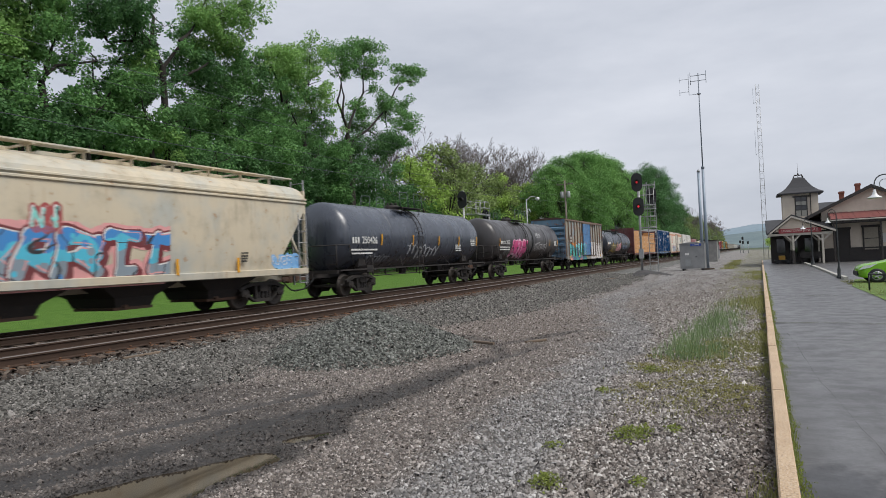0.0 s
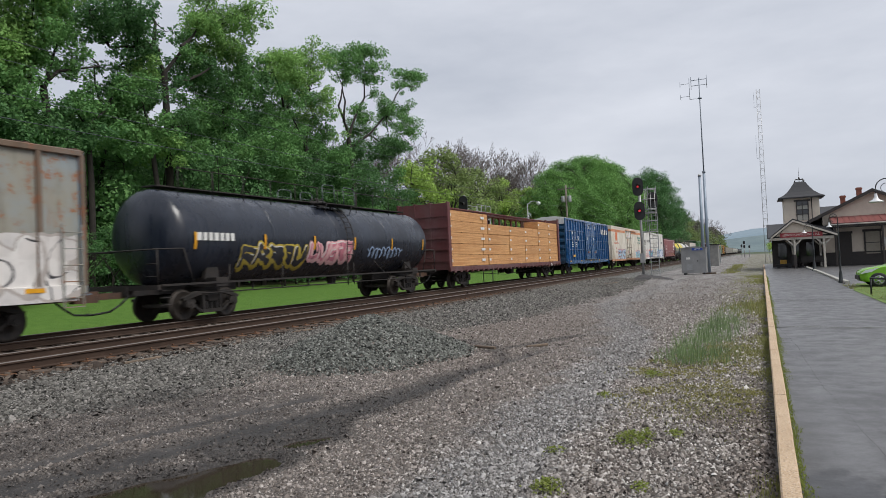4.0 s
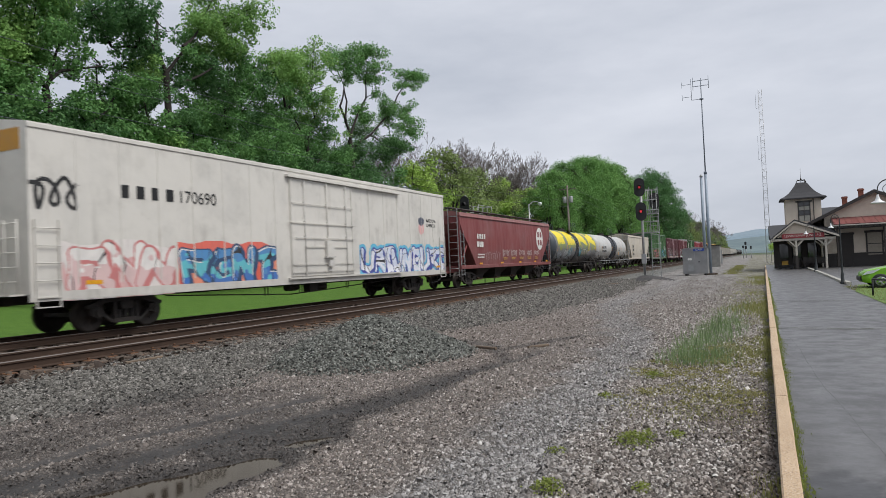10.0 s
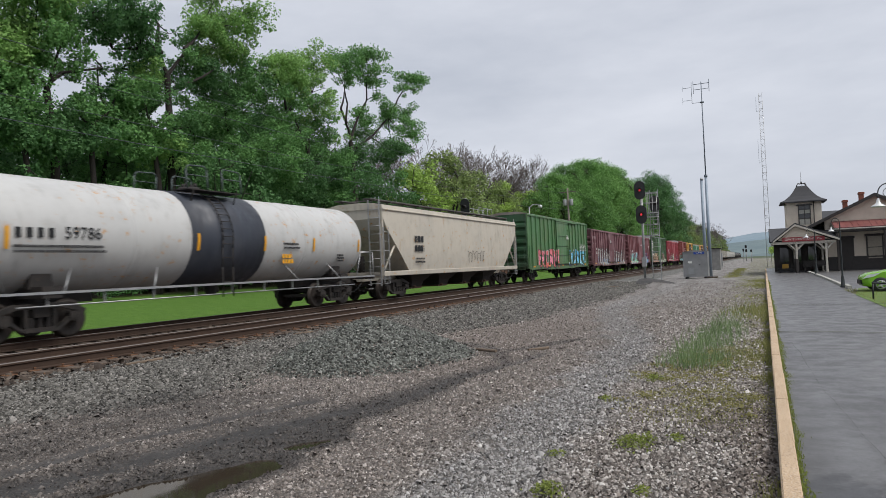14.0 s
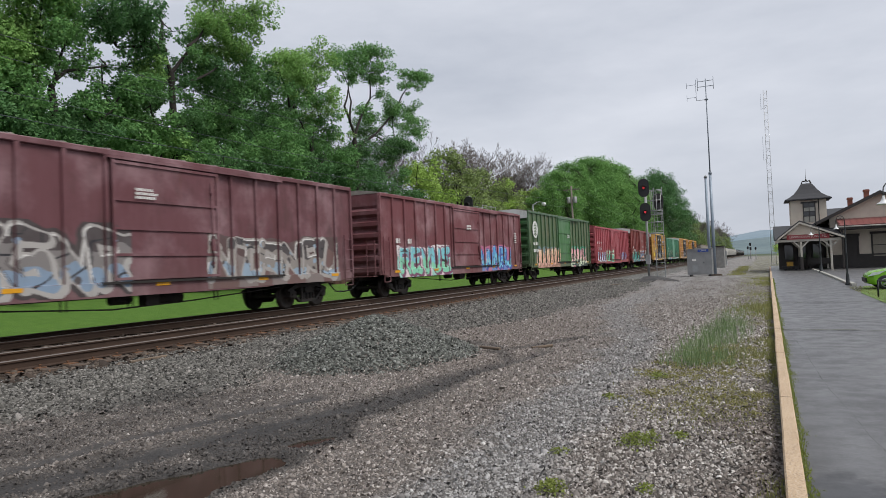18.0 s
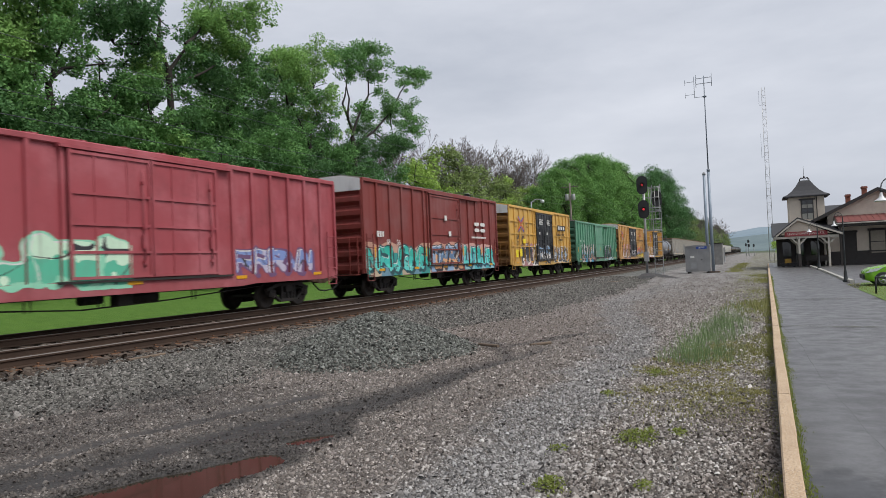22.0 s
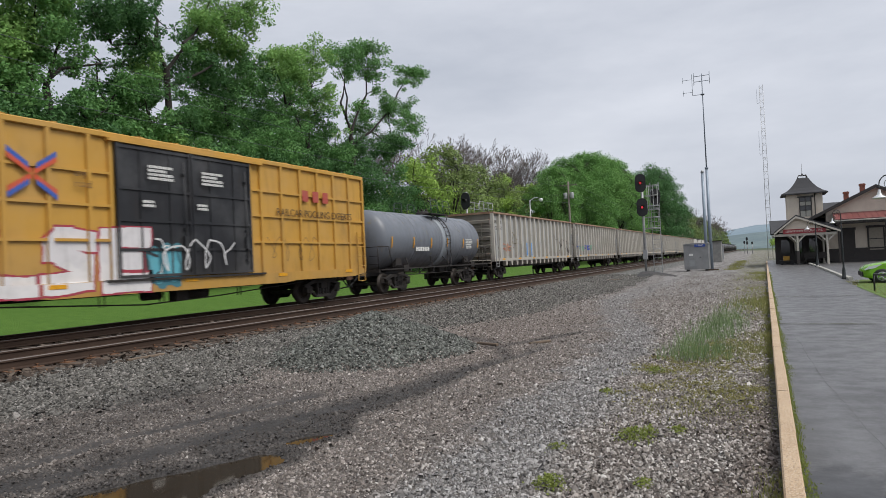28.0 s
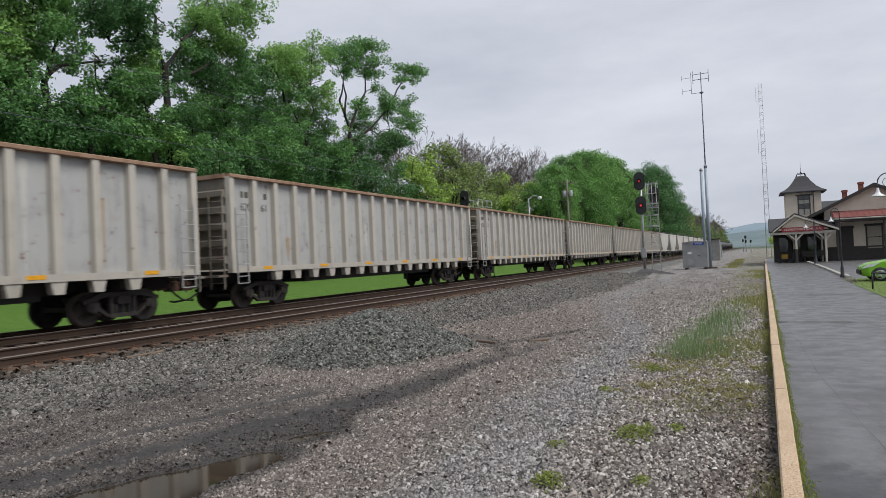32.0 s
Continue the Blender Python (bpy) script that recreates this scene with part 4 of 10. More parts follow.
def bars(car, x, y, z, rows, h=0.13, w=0.45, mat=WHITE, seed=0, gap=1.6, name="marking"):
    """Short painted bars in place of small writing."""
    r = random.Random(seed)
    g = Geo()
    for i in range(rows):
        yy, zz = y, z - i * h * gap
        end = y + w * r.uniform(0.7, 1.0)
        while yy < end:
            l = h * r.uniform(0.5, 1.1)
            g.box(x, x + 0.004, yy, min(yy + l, end), zz - h, zz)
            yy += l + h * 0.28
    return tagged(g.make(name, mat, car), kind="stuff")


def blocks(car, x, y, z, n, h, w, gap, mat, name="emblem"):
    """A row of plain blocks in place of a company's lettering."""
    g = Geo()
    for i in range(n):
        yy = y + i * (w + gap)
        g.box(x, x + 0.005, yy + w * 0.12, yy + w * 0.82, z + h * 0.1, z + h * 0.9)
    return tagged(g.make(name, mat, car), kind="stuff")


def number(car, x, y, z, text, size=0.36, mat=WHITE):
    return lettering(text, size, "car_number", mat, car, pose(x + 0.002, y, z, 90, 0, 90), align="LEFT")


REFLECT = Geo().box(0, 0.006, -0.23, 0.23, -0.05, 0.05).mesh("reflector", YELLOW)
REFLECT_UP = Geo().box(0, 0.006, -0.05, 0.05, -0.23, 0.23).mesh("reflector", YELLOW)


def reflectors(car, x, z, ys, up=False):
    for yy in ys:
        part("reflector", REFLECT_UP if up else REFLECT, parent=car, at=pose(x, yy, z))


# spray paint
SPRAY = {}


def spray(h):
    if h not in SPRAY:
        k = Mat("spray_paint", 0.55)
        c = lin(h)
        col = k.mix(k.step(k.noise(2.5, 5, 0.6), 0.4, 0.7, 0.0, 0.55), c, tuple(min(0.8, x * 0.7 + 0.05) for x in c))
        col = k.mix(k.step(k.noise(1.0, 5, 0.6, k.scaled(7, 7, 0.5)), 0.55, 0.75, 0.0, 0.35), col, (0.1, 0.08, 0.07))
        SPRAY[h] = k.done(col)
    return SPRAY[h]


GLYPHS = {
    "B": [[(0.1, 0.02), (0.12, 1.0), (0.7, 0.98), (0.85, 0.76), (0.6, 0.52), (0.2, 0.52)], [(0.6, 0.52), (0.92, 0.26), (0.75, 0.02), (0.1, 0.02)]],
    "F": [[(0, 0), (0.05, 1), (0.9, 1.05)], [(0.05, 0.5), (0.7, 0.55)]],
    "A": [[(0, 0), (0.45, 1), (0.9, 0)], [(0.2, 0.38), (0.7, 0.38)]],
    "L": [[(0.1, 1), (0.05, 0.05), (0.85, 0)]],
    "S": [[(0.9, 0.9), (0.35, 1), (0.1, 0.72), (0.75, 0.42), (0.75, 0.1), (0.05, 0.02)]],
    "E": [[(0.9, 1), (0.08, 1), (0.05, 0), (0.9, 0)], [(0.05, 0.5), (0.7, 0.5)]],
    "R": [[(0.05, 0), (0.1, 1), (0.8, 0.95), (0.82, 0.55), (0.15, 0.5)], [(0.4, 0.5), (0.95, 0)]],
    "V": [[(0.0, 1), (0.42, 0.0), (0.9, 1)]],
    "U": [[(0.05, 1), (0.1, 0.12), (0.45, 0), (0.8, 0.12), (0.88, 1)]],
    "K": [[(0.08, 0), (0.05, 1)], [(0.92, 1), (0.12, 0.55), (0.98, 0.0)]],
}


def graffiti(car, y0, y1, z0, z1, fills, line, halo, seed, surf, word="", weight=0.5, cell=0.018, name="graffiti", label="", slant=0.0, back=0.0, under=(), block=False):
    """Interlocking sprayed shapes that lie on the car's side: fill, outline and halo, worked out cell by cell. surf(y, z) is the side's x."""
    r = random.Random(seed)
    w, h = y1 - y0, z1 - z0
    n = len(word) if word else max(2, int(round(w / (h * r.uniform(0.72, 0.9)))))
    ny, nz = int((w + 0.5) / cell), int((h + 0.5) / cell)
    Y, Z = np.meshgrid(y0 - 0.25 + (np.arange(ny) + 0.5) * cell, z0 - 0.25 + (np.arange(nz) + 0.5) * cell)
    Yq, Zq = Y + 0.03 * wob(Y, Z, 4.0, seed), Z + 0.03 * wob(Y, Z, 4.0, seed + 1)
    Yq = Yq - slant * (Zq - z0)
    each_d = []
    lw = w / n
    th = weight * 0.27 * min(lw, h)
    for i in range(n):
        cy = y0 + (i + 0.5) * lw
        if word:
            strokes = GLYPHS[word[i]]
        else:
            strokes = []
            kind = r.randrange(6)
            top, bot = r.uniform(0.85, 1.0), r.uniform(0.0, 0.15)
            if kind < 2:
                strokes.append([(0.1, bot), (r.uniform(0, 0.2), top), (0.9, r.uniform(0.7, 1)), (r.uniform(0.5, 1), 0.45), (0.2, 0.5)])
                strokes.append([(0.45, 0.45), (1.0, bot)])
            elif kind == 2:
                strokes.append([(0.9, 0.9), (0.3, top), (0.0, 0.5), (0.3, bot), (0.95, 0.1), (0.9, 0.45), (0.5, 0.45)])
            elif kind == 3:
                strokes.append([(0.05, top), (0.1, 0.2), (0.5, bot), (0.9, 0.25), (0.95, top)])
            elif kind == 4:
                strokes.append([(0.0, bot), (0.12, top), (0.75, bot), (0.95, top)])
            else:
                strokes.append([(0.1, top), (0.9, 0.95)])
                strokes.append([(0.5, 0.95), (0.45, bot), (0.95, bot)])
            strokes = [[(a + r.uniform(-0.12, 0.12), b + r.uniform(-0.06, 0.06)) for a, b in s] for s in strokes]
        m = lw * (0.46 if word else 0.58)
        d = np.full(Y.shape, 9.0)
        for s in strokes:
            pts = [(cy + (a - 0.45) * 2 * m * 0.82, z0 + th + b * (h - 2 * th)) for a, b in s]
            for (ay, az), (by, bz) in zip(pts[:-1], pts[1:]):
                vy, vz = by - ay, bz - az
                L2 = vy * vy + vz * vz + 1e-9
                t = np.clip(((Yq - ay) * vy + (Zq - az) * vz) / L2, 0, 1)
                if block:
                    d = np.minimum(d, np.maximum(np.abs(Yq - ay - t * vy), np.abs(Zq - az - t * vz)))
                else:
                    d = np.minimum(d, np.hypot(Yq - ay - t * vy, Zq - az - t * vz) * (1 + 0.25 * np.sin(3 * t + i)))
        each_d.append(d)
    d = np.minimum.reduce(each_d)
    idx = np.full(Y.shape, -1)
    nf = len(fills)
    if halo:
        idx[d < th + 0.17 + 0.04 * wob(Y, Z, 5, seed + 3)] = nf + 1
    if back:
        idx[(np.abs(Y - (y0 + y1) / 2) < w / 2 + 0.1 * wob(Z, Z, 4, seed)) & (Z < z0 + h * back + 0.12 * wob(Y, Y, 3, seed + 2)) & (idx < 0)] = nf + 1 if halo else 0
    # patches of other colours sprayed behind the letters, with a cloud of the first one above them
    for k in range(len(under)):
        zone = (Y > y0 - 0.1 + 0.15 * wob(Z, Z, 3, seed + 8)) & (Y < y1 + 0.1 + 0.2 * wob(Z, Z, 3, seed + 9)) & (Z < z0 + h * (1.06 + 0.14 * wob(Y, Y, 1.7, seed + 11)))
        if k == 0:
            idx[zone] = nf + 2
        else:
            low = (Z < z0 + h * (0.66 + 0.2 * wob(Y, Y, 2.2, seed + 12)))
            pick = (Y * 1.1 + 0.35 * wob(Y, Z, 1.6, seed + 13)) % (len(under) - 1)
            idx[zone & low & (pick.astype(int) == k - 1)] = nf + 2 + k
    out = 0.05
    n_dark = nf + 1 + (1 if halo or under else 0) + len(under)
    n_lit = n_dark + 1
    cy_of = lambda i: y0 + (i + 0.5) * lw
    tone = (Zq - z0) / h + 0.12 * wob(Y, Z, 3.0, seed + 5) + 0.10 * wob(Y, Z, 9.0, seed + 6)
    for i in r.sample(range(n), n):
        di = each_d[i]
        body = di < th + out
        # a cast edge below and to the right gives the letters depth
        cast = np.roll(body, (-3, 4), (0, 1)) | np.roll(body, (-5, 6), (0, 1))
        idx[body if block else cast | body] = nf
        inside = di < th
        ti = tone + r.uniform(-0.15, 0.15)
        for k in range(nf):
            idx[inside & (ti >= k / nf - (9 if k == 0 else 0))] = nf - 1 - k
        if block:
            continue
        if halo:
            idx[inside & (di < th * 0.8) & (di > th * 0.62) & (wob(Y, Z, 2.6, seed + 7 + i) > 0.35)] = nf + 1
        # bubbles of another tone, cracks of shade, a thin gleam along the upper edges
        for _ in range(5):
            by, bz, br_ = cy_of(i) + r.uniform(-0.4, 0.4) * lw, z0 + r.uniform(0.1, 0.9) * h, r.uniform(0.04, 0.11)
            idx[inside & (np.hypot(Y - by, Z - bz) < br_)] = r.randrange(nf)
        idx[inside & (np.abs(wob(Y, Z, 3.6, seed + 31 + i)) < 0.045)] = n_dark
        lit = inside & ~np.roll(inside, (-2, 2), (0, 1)) & (wob(Y, Z, 3.0, seed + 51 + i) > -0.25)
        idx[lit] = n_lit
    idx[:6], idx[-6:], idx[:, :8], idx[:, -8:] = -1, -1, -1, -1
    e = cell / 2
    xs = np.asarray(surf(Y, Z))
    starts = np.ones(idx.shape, bool)
    starts[:, 1:] = (idx[:, 1:] != idx[:, :-1]) | (np.abs(xs[:, 1:] - xs[:, :-1]) > 1e-4)
    at = np.flatnonzero(starts.ravel())
    run = np.diff(np.append(at, idx.size))
    ik = idx.ravel()[at]
    at, run, ik = at[ik >= 0], run[ik >= 0], ik[ik >= 0]
    ya = Y.ravel()[at] - e
    yb, ym, zm = ya + run * cell, ya + run * cell / 2, Z.ravel()[at]
    lo, hi = np.asarray(surf(ym, zm - e * 0.9)) + 0.005, np.asarray(surf(ym, zm + e * 0.9)) + 0.005
    co = [np.stack(c, -1) for c in ((lo, ya, zm - e), (lo, yb, zm - e), (hi, yb, zm + e), (hi, ya, zm + e))]
    mats = [spray(c) for c in fills] + [spray(line)] + ([spray(halo)] if halo else [])
    if under:
        mats = mats[:nf + 1] + [spray(halo or line)] + [spray(c) for c in under]
    mats += [spray("2a292e"), spray("d8d6d2")]
    return part(name, quads(name, np.stack(co, 1), ik, mats), parent=car, label=label)


def tag_scrawl(car, y0, y1, z0, z1, col, seed, surf, width=0.035, name="scrawl"):
    """A quick one-line scrawl with a spray can or paint marker."""
    r = random.Random(seed)
    g = Geo()
    n = max(2, int(round((y1 - y0) / (z1 - z0) * 1.7)))
    pts = []
    tall_ = [r.uniform(0.55, 1.0) for _ in range(n + 1)]
    for i in range(n * 11 + 1):
        u, th = i / (n * 11), i / 11 * 2 * math.pi
        hgt = tall_[int(i / 11)] * (z1 - z0) / 2
        pts.append((y0 + (y1 - y0) * u + 0.55 * hgt * math.sin(th) + 0.1 * hgt * math.sin(2.3 * th + seed), z0 + (z1 - z0) * 0.45 + hgt * (math.cos(th) * 0.9 + 0.25 * math.sin(1.7 * th + seed))))
    for (a, b), (c, d) in zip(pts[:-1], pts[1:]):
        L = math.hypot(c - a, d - b) + 1e-6
        oy, oz = -(d - b) / L * width / 2, (c - a) / L * width / 2
        k = len(g.v)
        for yy, zz in ((a + oy, b + oz), (c + oy, d + oz), (c - oy, d - oz), (a - oy, b - oz)):
            g.v.append((float(surf(np.array(yy), np.array(zz))) + 0.008, yy, zz))
        g.face((k, k + 1, k + 2, k + 3))
    return tagged(g.make(name, spray(col), car), kind="stuff")


def underframe(car, L, trucks, z=1.02, extra=True, mat=DARKIRON):
    g = Geo()
    g.box(-0.28, 0.28, -L / 2, L / 2, 0.80, z)
    for yy in np.arange(-L / 2 + 2.6, L / 2 - 2.0, 2.3):
        g.prism("y", [(-1.35, z - 0.1), (-0.28, 0.82), (0.28, 0.82), (1.35, z - 0.1), (1.35, z), (-1.35, z)], yy - 0.05, yy + 0.05)
    u = g.make("underframe", mat, car)
    if extra:
        b = Geo()
        b.tube((0.55, 0.6, 0.72), (0.55, 1.5, 0.72), 0.19, 12)
        b.tube((0.6, -0.9, 0.74), (0.6, -0.3, 0.74), 0.13, 10)
        b.box(0.85, 1.15, -0.2, 0.25, 0.55, 0.9)
        b.make("brake_gear", DARKIRON, u)
        p = Geo()
        p.path([(1.05, -trucks + 1.3, 0.80), (1.05, -1.2, 0.52), (1.05, 1.6, 0.60), (1.05, trucks - 1.3, 0.82)], 0.02, 6)
        for yy in (-2.6, -0.7, 2.4):
            p.box(1.03, 1.06, yy - 0.012, yy + 0.012, 0.55, z)
            p.box(1.03, 1.06, yy + 0.14, yy + 0.16, 0.55, z)
        p.make("brake_rod", DARKIRON, u)
    return u


def freight_car(name, label, a, b, trucks, category="freight car", group="cars of the freight train"):
    car = thing(name, label, category, group)
    L = b - a
    train.append((car, (a + b) / 2))
    for s in (-1, 1):
        truck(car, s * trucks)
        coupler(car, s * L / 2, s, 1.05 if L < 21 else 1.2)
    return car, L


ROOFMETAL = surface("dusty_roof", (0.22, 0.19, 0.17), (0.32, 0.29, 0.26), 1.2, 0.7, 0.1, c3=(0.2, 0.12, 0.08))


def boxcar(label, a, b, H, side_m, end_m=None, roof_m=None, door=(0.40, 0.60), door_m=None, leaves=1, ribs=17, tc=None, grid=False, white_top=None, sill_m=None, deep=0.085, post_m=None, louvre=False):
    end_m, door_m, roof_m = end_m or side_m, door_m or side_m, roof_m or ROOFMETAL
    L = b - a
    car, L = freight_car("boxcar", label, a, b, tc or L / 2 - 2.35, "boxcar")
    half, z0, x0 = L / 2, 1.02, 1.48
    d0, d1 = -half + door[0] * L, -half + door[1] * L
    posts = [y for y in np.linspace(-half + 0.02, half - 0.02, ribs + 1) if y < d0 - 0.15 or y > d1 + 0.15] + [d0 - 0.08, d1 + 0.08]
    rw = 0.055

    def surf(y, z):
        y, z = np.asarray(y, float), np.asarray(z, float)
        x = np.full(np.broadcast(y, z).shape, x0)
        for p in posts:
            x = np.where(np.abs(y - p) < rw + 0.012, x0 + deep, x)
        x = np.where((y > d0) & (y < d1), x0 + 0.12, x)
        return np.where(z < z0 + 0.20, x0 + deep, x)

    for s in (1, -1):
        sd = Geo().box(x0 - 0.05, x0, -half, half, z0 + 0.05, H).make("side", side_m, car, at=pose(0, 0, 0, 0, 0, 0 if s > 0 else 180))
        for p in posts:
            Geo().prism("z", [(x0, p - rw), (x0 + deep - 0.008, p - rw), (x0 + deep, p - rw + 0.008), (x0 + deep, p + rw - 0.008), (x0 + deep - 0.008, p + rw), (x0, p + rw)], z0 + 0.18, H - 0.1).make("side_post", post_m or side_m, sd)
        for zz in grid or ():
            zg = z0 + zz * (H - z0)
            Geo().box(x0, x0 + deep * 0.75, -half, d0 - 0.1, zg - 0.035, zg + 0.035).make("side_rail", side_m, sd)
            Geo().box(x0, x0 + deep * 0.75, d1 + 0.1, half, zg - 0.035, zg + 0.035).make("side_rail", side_m, sd)
        Geo().cbox(x0 - 0.03, x0 + deep + 0.004, -half, half, H - 0.13, H + 0.02, 0.02, "y").make("top_plate", post_m or side_m, sd)
        g = Geo()
        g.prism("x", [(-half, z0 + 0.2), (half, z0 + 0.2), (half, z0 + 0.02), (half - 0.9, z0 - 0.10), (half - 4.6, z0 - 0.10), (half - 5.2, z0 - 0.16),
                      (-half + 5.2, z0 - 0.16), (-half + 4.6, z0 - 0.10), (-half + 0.9, z0 - 0.10), (-half, z0 + 0.02)][::-1], x0 - 0.04, x0 + deep)
        g.make("side_sill", sill_m or side_m, sd)
    # corrugated ends
    for s in (-1, 1):
        g = Geo()
        n = 6
        top = H - 0.55
        pts = [(s * (half - 0.12), z0)]
        for i in range(n):
            za = z0 + (top - z0) * i / n
            dz = (top - z0) / n
            pts += [(s * (half - 0.09), za + 0.02), (s * (half + 0.07), za + dz * 0.30), (s * (half + 0.07), za + dz * 0.62), (s * (half - 0.09), za + dz * 0.86)]
        pts += [(s * (half - 0.02), top + 0.03), (s * (half - 0.02), H), (s * (half - 0.12), H)]
        g.prism("x", pts, -1.46, 1.46)
        g.prism("y", [(-1.48, H - 0.02), (1.48, H - 0.02), (0.55, H + 0.17), (-0.55, H + 0.17)], *sorted((s * (half - 0.1), s * (half - 0.02))))
        e = g.make("end", end_m, car)
        for xs in (-1.50, 1.42):
            Geo().box(xs, xs + 0.08, *sorted((s * (half - 0.1), s * (half + 0.06))), z0, H).make("corner_post", end_m, e)
        if white_top:
            Geo().prism("y", [(-1.47, H - 0.5), (1.47, H - 0.5), (1.47, H - 0.02), (0.55, H + 0.165), (-0.55, H + 0.165), (-1.47, H - 0.02)], *sorted((s * (half - 0.018), s * (half + 0.07)))).make("end_panel", white_top, e)
        br = Geo()
        ys = s * (half + 0.16)
        for xx in (-1.25, -0.8, 0.9, 1.3):
            br.box(xx - 0.02, xx + 0.02, ys - 0.02, ys + 0.02, z0, z0 + 1.5)
        for zz in np.arange(z0 + 0.15, z0 + 1.5, 0.32):
            br.tube((-1.25, ys, zz), (-0.8, ys, zz), 0.012, 5)
            br.tube((0.9, ys, zz), (1.3, ys, zz), 0.012, 5)
        br.box(-1.3, 1.3, *sorted((s * half, s * (half + 0.3))), z0 - 0.06, z0 - 0.02)
        Geo().tube((-0.35, ys, z0 + 1.1), (-0.35, ys + s * 0.03, z0 + 1.1), 0.24, 14).make("brake_wheel", DARKIRON, e)
        br.make("end_ladder", end_m, e)
    r = Geo()
    r.prism("y", [(-1.53, H), (1.53, H), (1.53, H + 0.03), (0.5, H + 0.19), (-0.5, H + 0.19), (-1.53, H + 0.03)], -half, half)
    for yy in np.arange(-half + 0.6, half, 1.22):
        r.prism("y", [(-1.5, H + 0.02), (1.5, H + 0.02), (1.5, H + 0.065), (0.5, H + 0.225), (-0.5, H + 0.225), (-1.5, H + 0.065)], yy - 0.04, yy + 0.04)
    r.make("roof", roof_m, car)
    # doors
    dl = (d1 - d0) / leaves
    for i in range(leaves):
        g = Geo()
        ya, yb = d0 + i * dl + 0.02, d0 + (i + 1) * dl - 0.02
        xa = x0 + 0.08
        g.box(xa, xa + 0.035, ya, yb, z0 + 0.25, H - 0.22)
        dr = g.make("door", door_m, car)
        for yy in (ya, yb - 0.07):
            Geo().box(xa, xa + 0.08, yy, yy + 0.07, z0 + 0.25, H - 0.22).make("door_stile", door_m, dr)
        for f in (0.0, 0.2, 0.42, 0.66, 0.97):
            zz = z0 + 0.25 + f * (H - 0.47 - z0)
            Geo().box(xa, xa + 0.075, ya, yb, zz, zz + 0.07).make("door_rail", door_m, dr)
        for zl in np.arange(z0 + 0.45, H - 0.35, 0.135) if louvre else ():
            Geo().prism("x", [(ya + 0.08, zl), (yb - 0.08, zl), (yb - 0.08, zl + 0.07), (ya + 0.08, zl + 0.07)], xa + 0.03, xa + 0.06).make("louvre", door_m, dr)
        for f in (0.3, 0.7):
            if leaves > 1:
                yy = ya + (yb - ya) * f
                Geo().box(xa, xa + 0.06, yy - 0.025, yy + 0.025, z0 + 0.25, H - 0.22).make("door_stile", door_m, dr)
        hd = Geo()
        hd.tube((xa + 0.11, yb - 0.28, z0 + 0.5), (xa + 0.11, yb - 0.28, H - 0.5), 0.022, 6)
        hd.box(xa + 0.07, xa + 0.15, yb - 0.34, yb - 0.2, z0 + 1.0, z0 + 1.35)
        for zz in (z0 + 0.6, z0 + 1.5, H - 0.9):
            hd.box(xa + 0.04, xa + 0.14, yb - 0.31, yb - 0.25, zz, zz + 0.08)
        hd.make("lock_bar", door_m, dr)
    Geo().box(x0, x0 + 0.17, d0 - (0.2 if leaves > 1 else 0.1), d1 + (0.6 if leaves > 1 else 3.0), H - 0.2, H - 0.13).make("door_track", post_m or side_m, car)
    tr = Geo()
    tr.box(x0, x0 + 0.15, d0 - 0.3, d1 + (0.6 if leaves > 1 else 3.0), z0 + 0.16, z0 + 0.22)
    tr.make("door_track", DARKIRON, car)
    underframe(car, L - 0.3, L / 2 - 2.35)
    lx = x0 + deep + 0.01
    for s in (-1, 1):
        ya, yb = sorted((s * (half - 0.12), s * (half - 0.62)))
        ladder(car, ya, yb, z0 + 0.1, z0 + 1.65, lx, 4, side_m)
    reflectors(car, lx, z0 + 0.12, [y for y in np.linspace(-half + 1.3, half - 1.3, 5)])
    return car, surf, half


# -- boxcars --
c3 = paint("grey_rust_paint", "8f8c80", 0.5, 0.75, 0.6, 0.75, fadecol=lin("7d93a3"), rustcol=(0.27, 0.12, 0.06))
c3b = paint("pale_blue_paint", "5686b4", 0.5, 0.6, 0.4, 0.6, rustcol=(0.2, 0.1, 0.06))
c3e = paint("faded_blue_end", "5a7890", 0.7, 0.65, 0.6, 0.7, rustcol=(0.2, 0.1, 0.06))
car, surf, half = boxcar("rusty grey boxcar with a pale blue door and graffiti", 57.33, 72.68, 4.45, c3, c3e, paint("rusty_roof_paint", "4a3a34", 0.6, 0.7, 0.5, 0.8, rustcol=(0.12, 0.06, 0.04)), door=(0.41, 0.604), door_m=c3b, ribs=14, post_m=paint("rusty_post_paint", "6a594a", 0.6, 0.8, 0.5, 0.8, rustcol=(0.2, 0.09, 0.05)), louvre=True)
graffiti(car, -6.3, -0.1, 0.98, 2.4, ["78d2d2", "4fb8b8", "1f9a80"], "3b5a7c", None, 101, surf, weight=0.55, under=("d8813a", "3f5f82", "e09a86", "3f5f82", "1f9a80"), label="orange and turquoise sprayed letters")
graffiti(car, 1.8, 7.4, 1.0, 2.4, ["cfcac6", "d6d2ce"], "aaa29c", None, 102, surf, weight=0.9, under=("c9c5c2",), label="white sprayed bubble letters")
Geo().box(1.57, 1.574, -6.4, -5.55, 2.42, 3.05).make("number_plate", plain("plate_brown", "54463e"), car)
bars(car, 1.575, -6.3, 2.92, 2, 0.17, 0.7, spray("b9b4ae"), 1, 1.6)

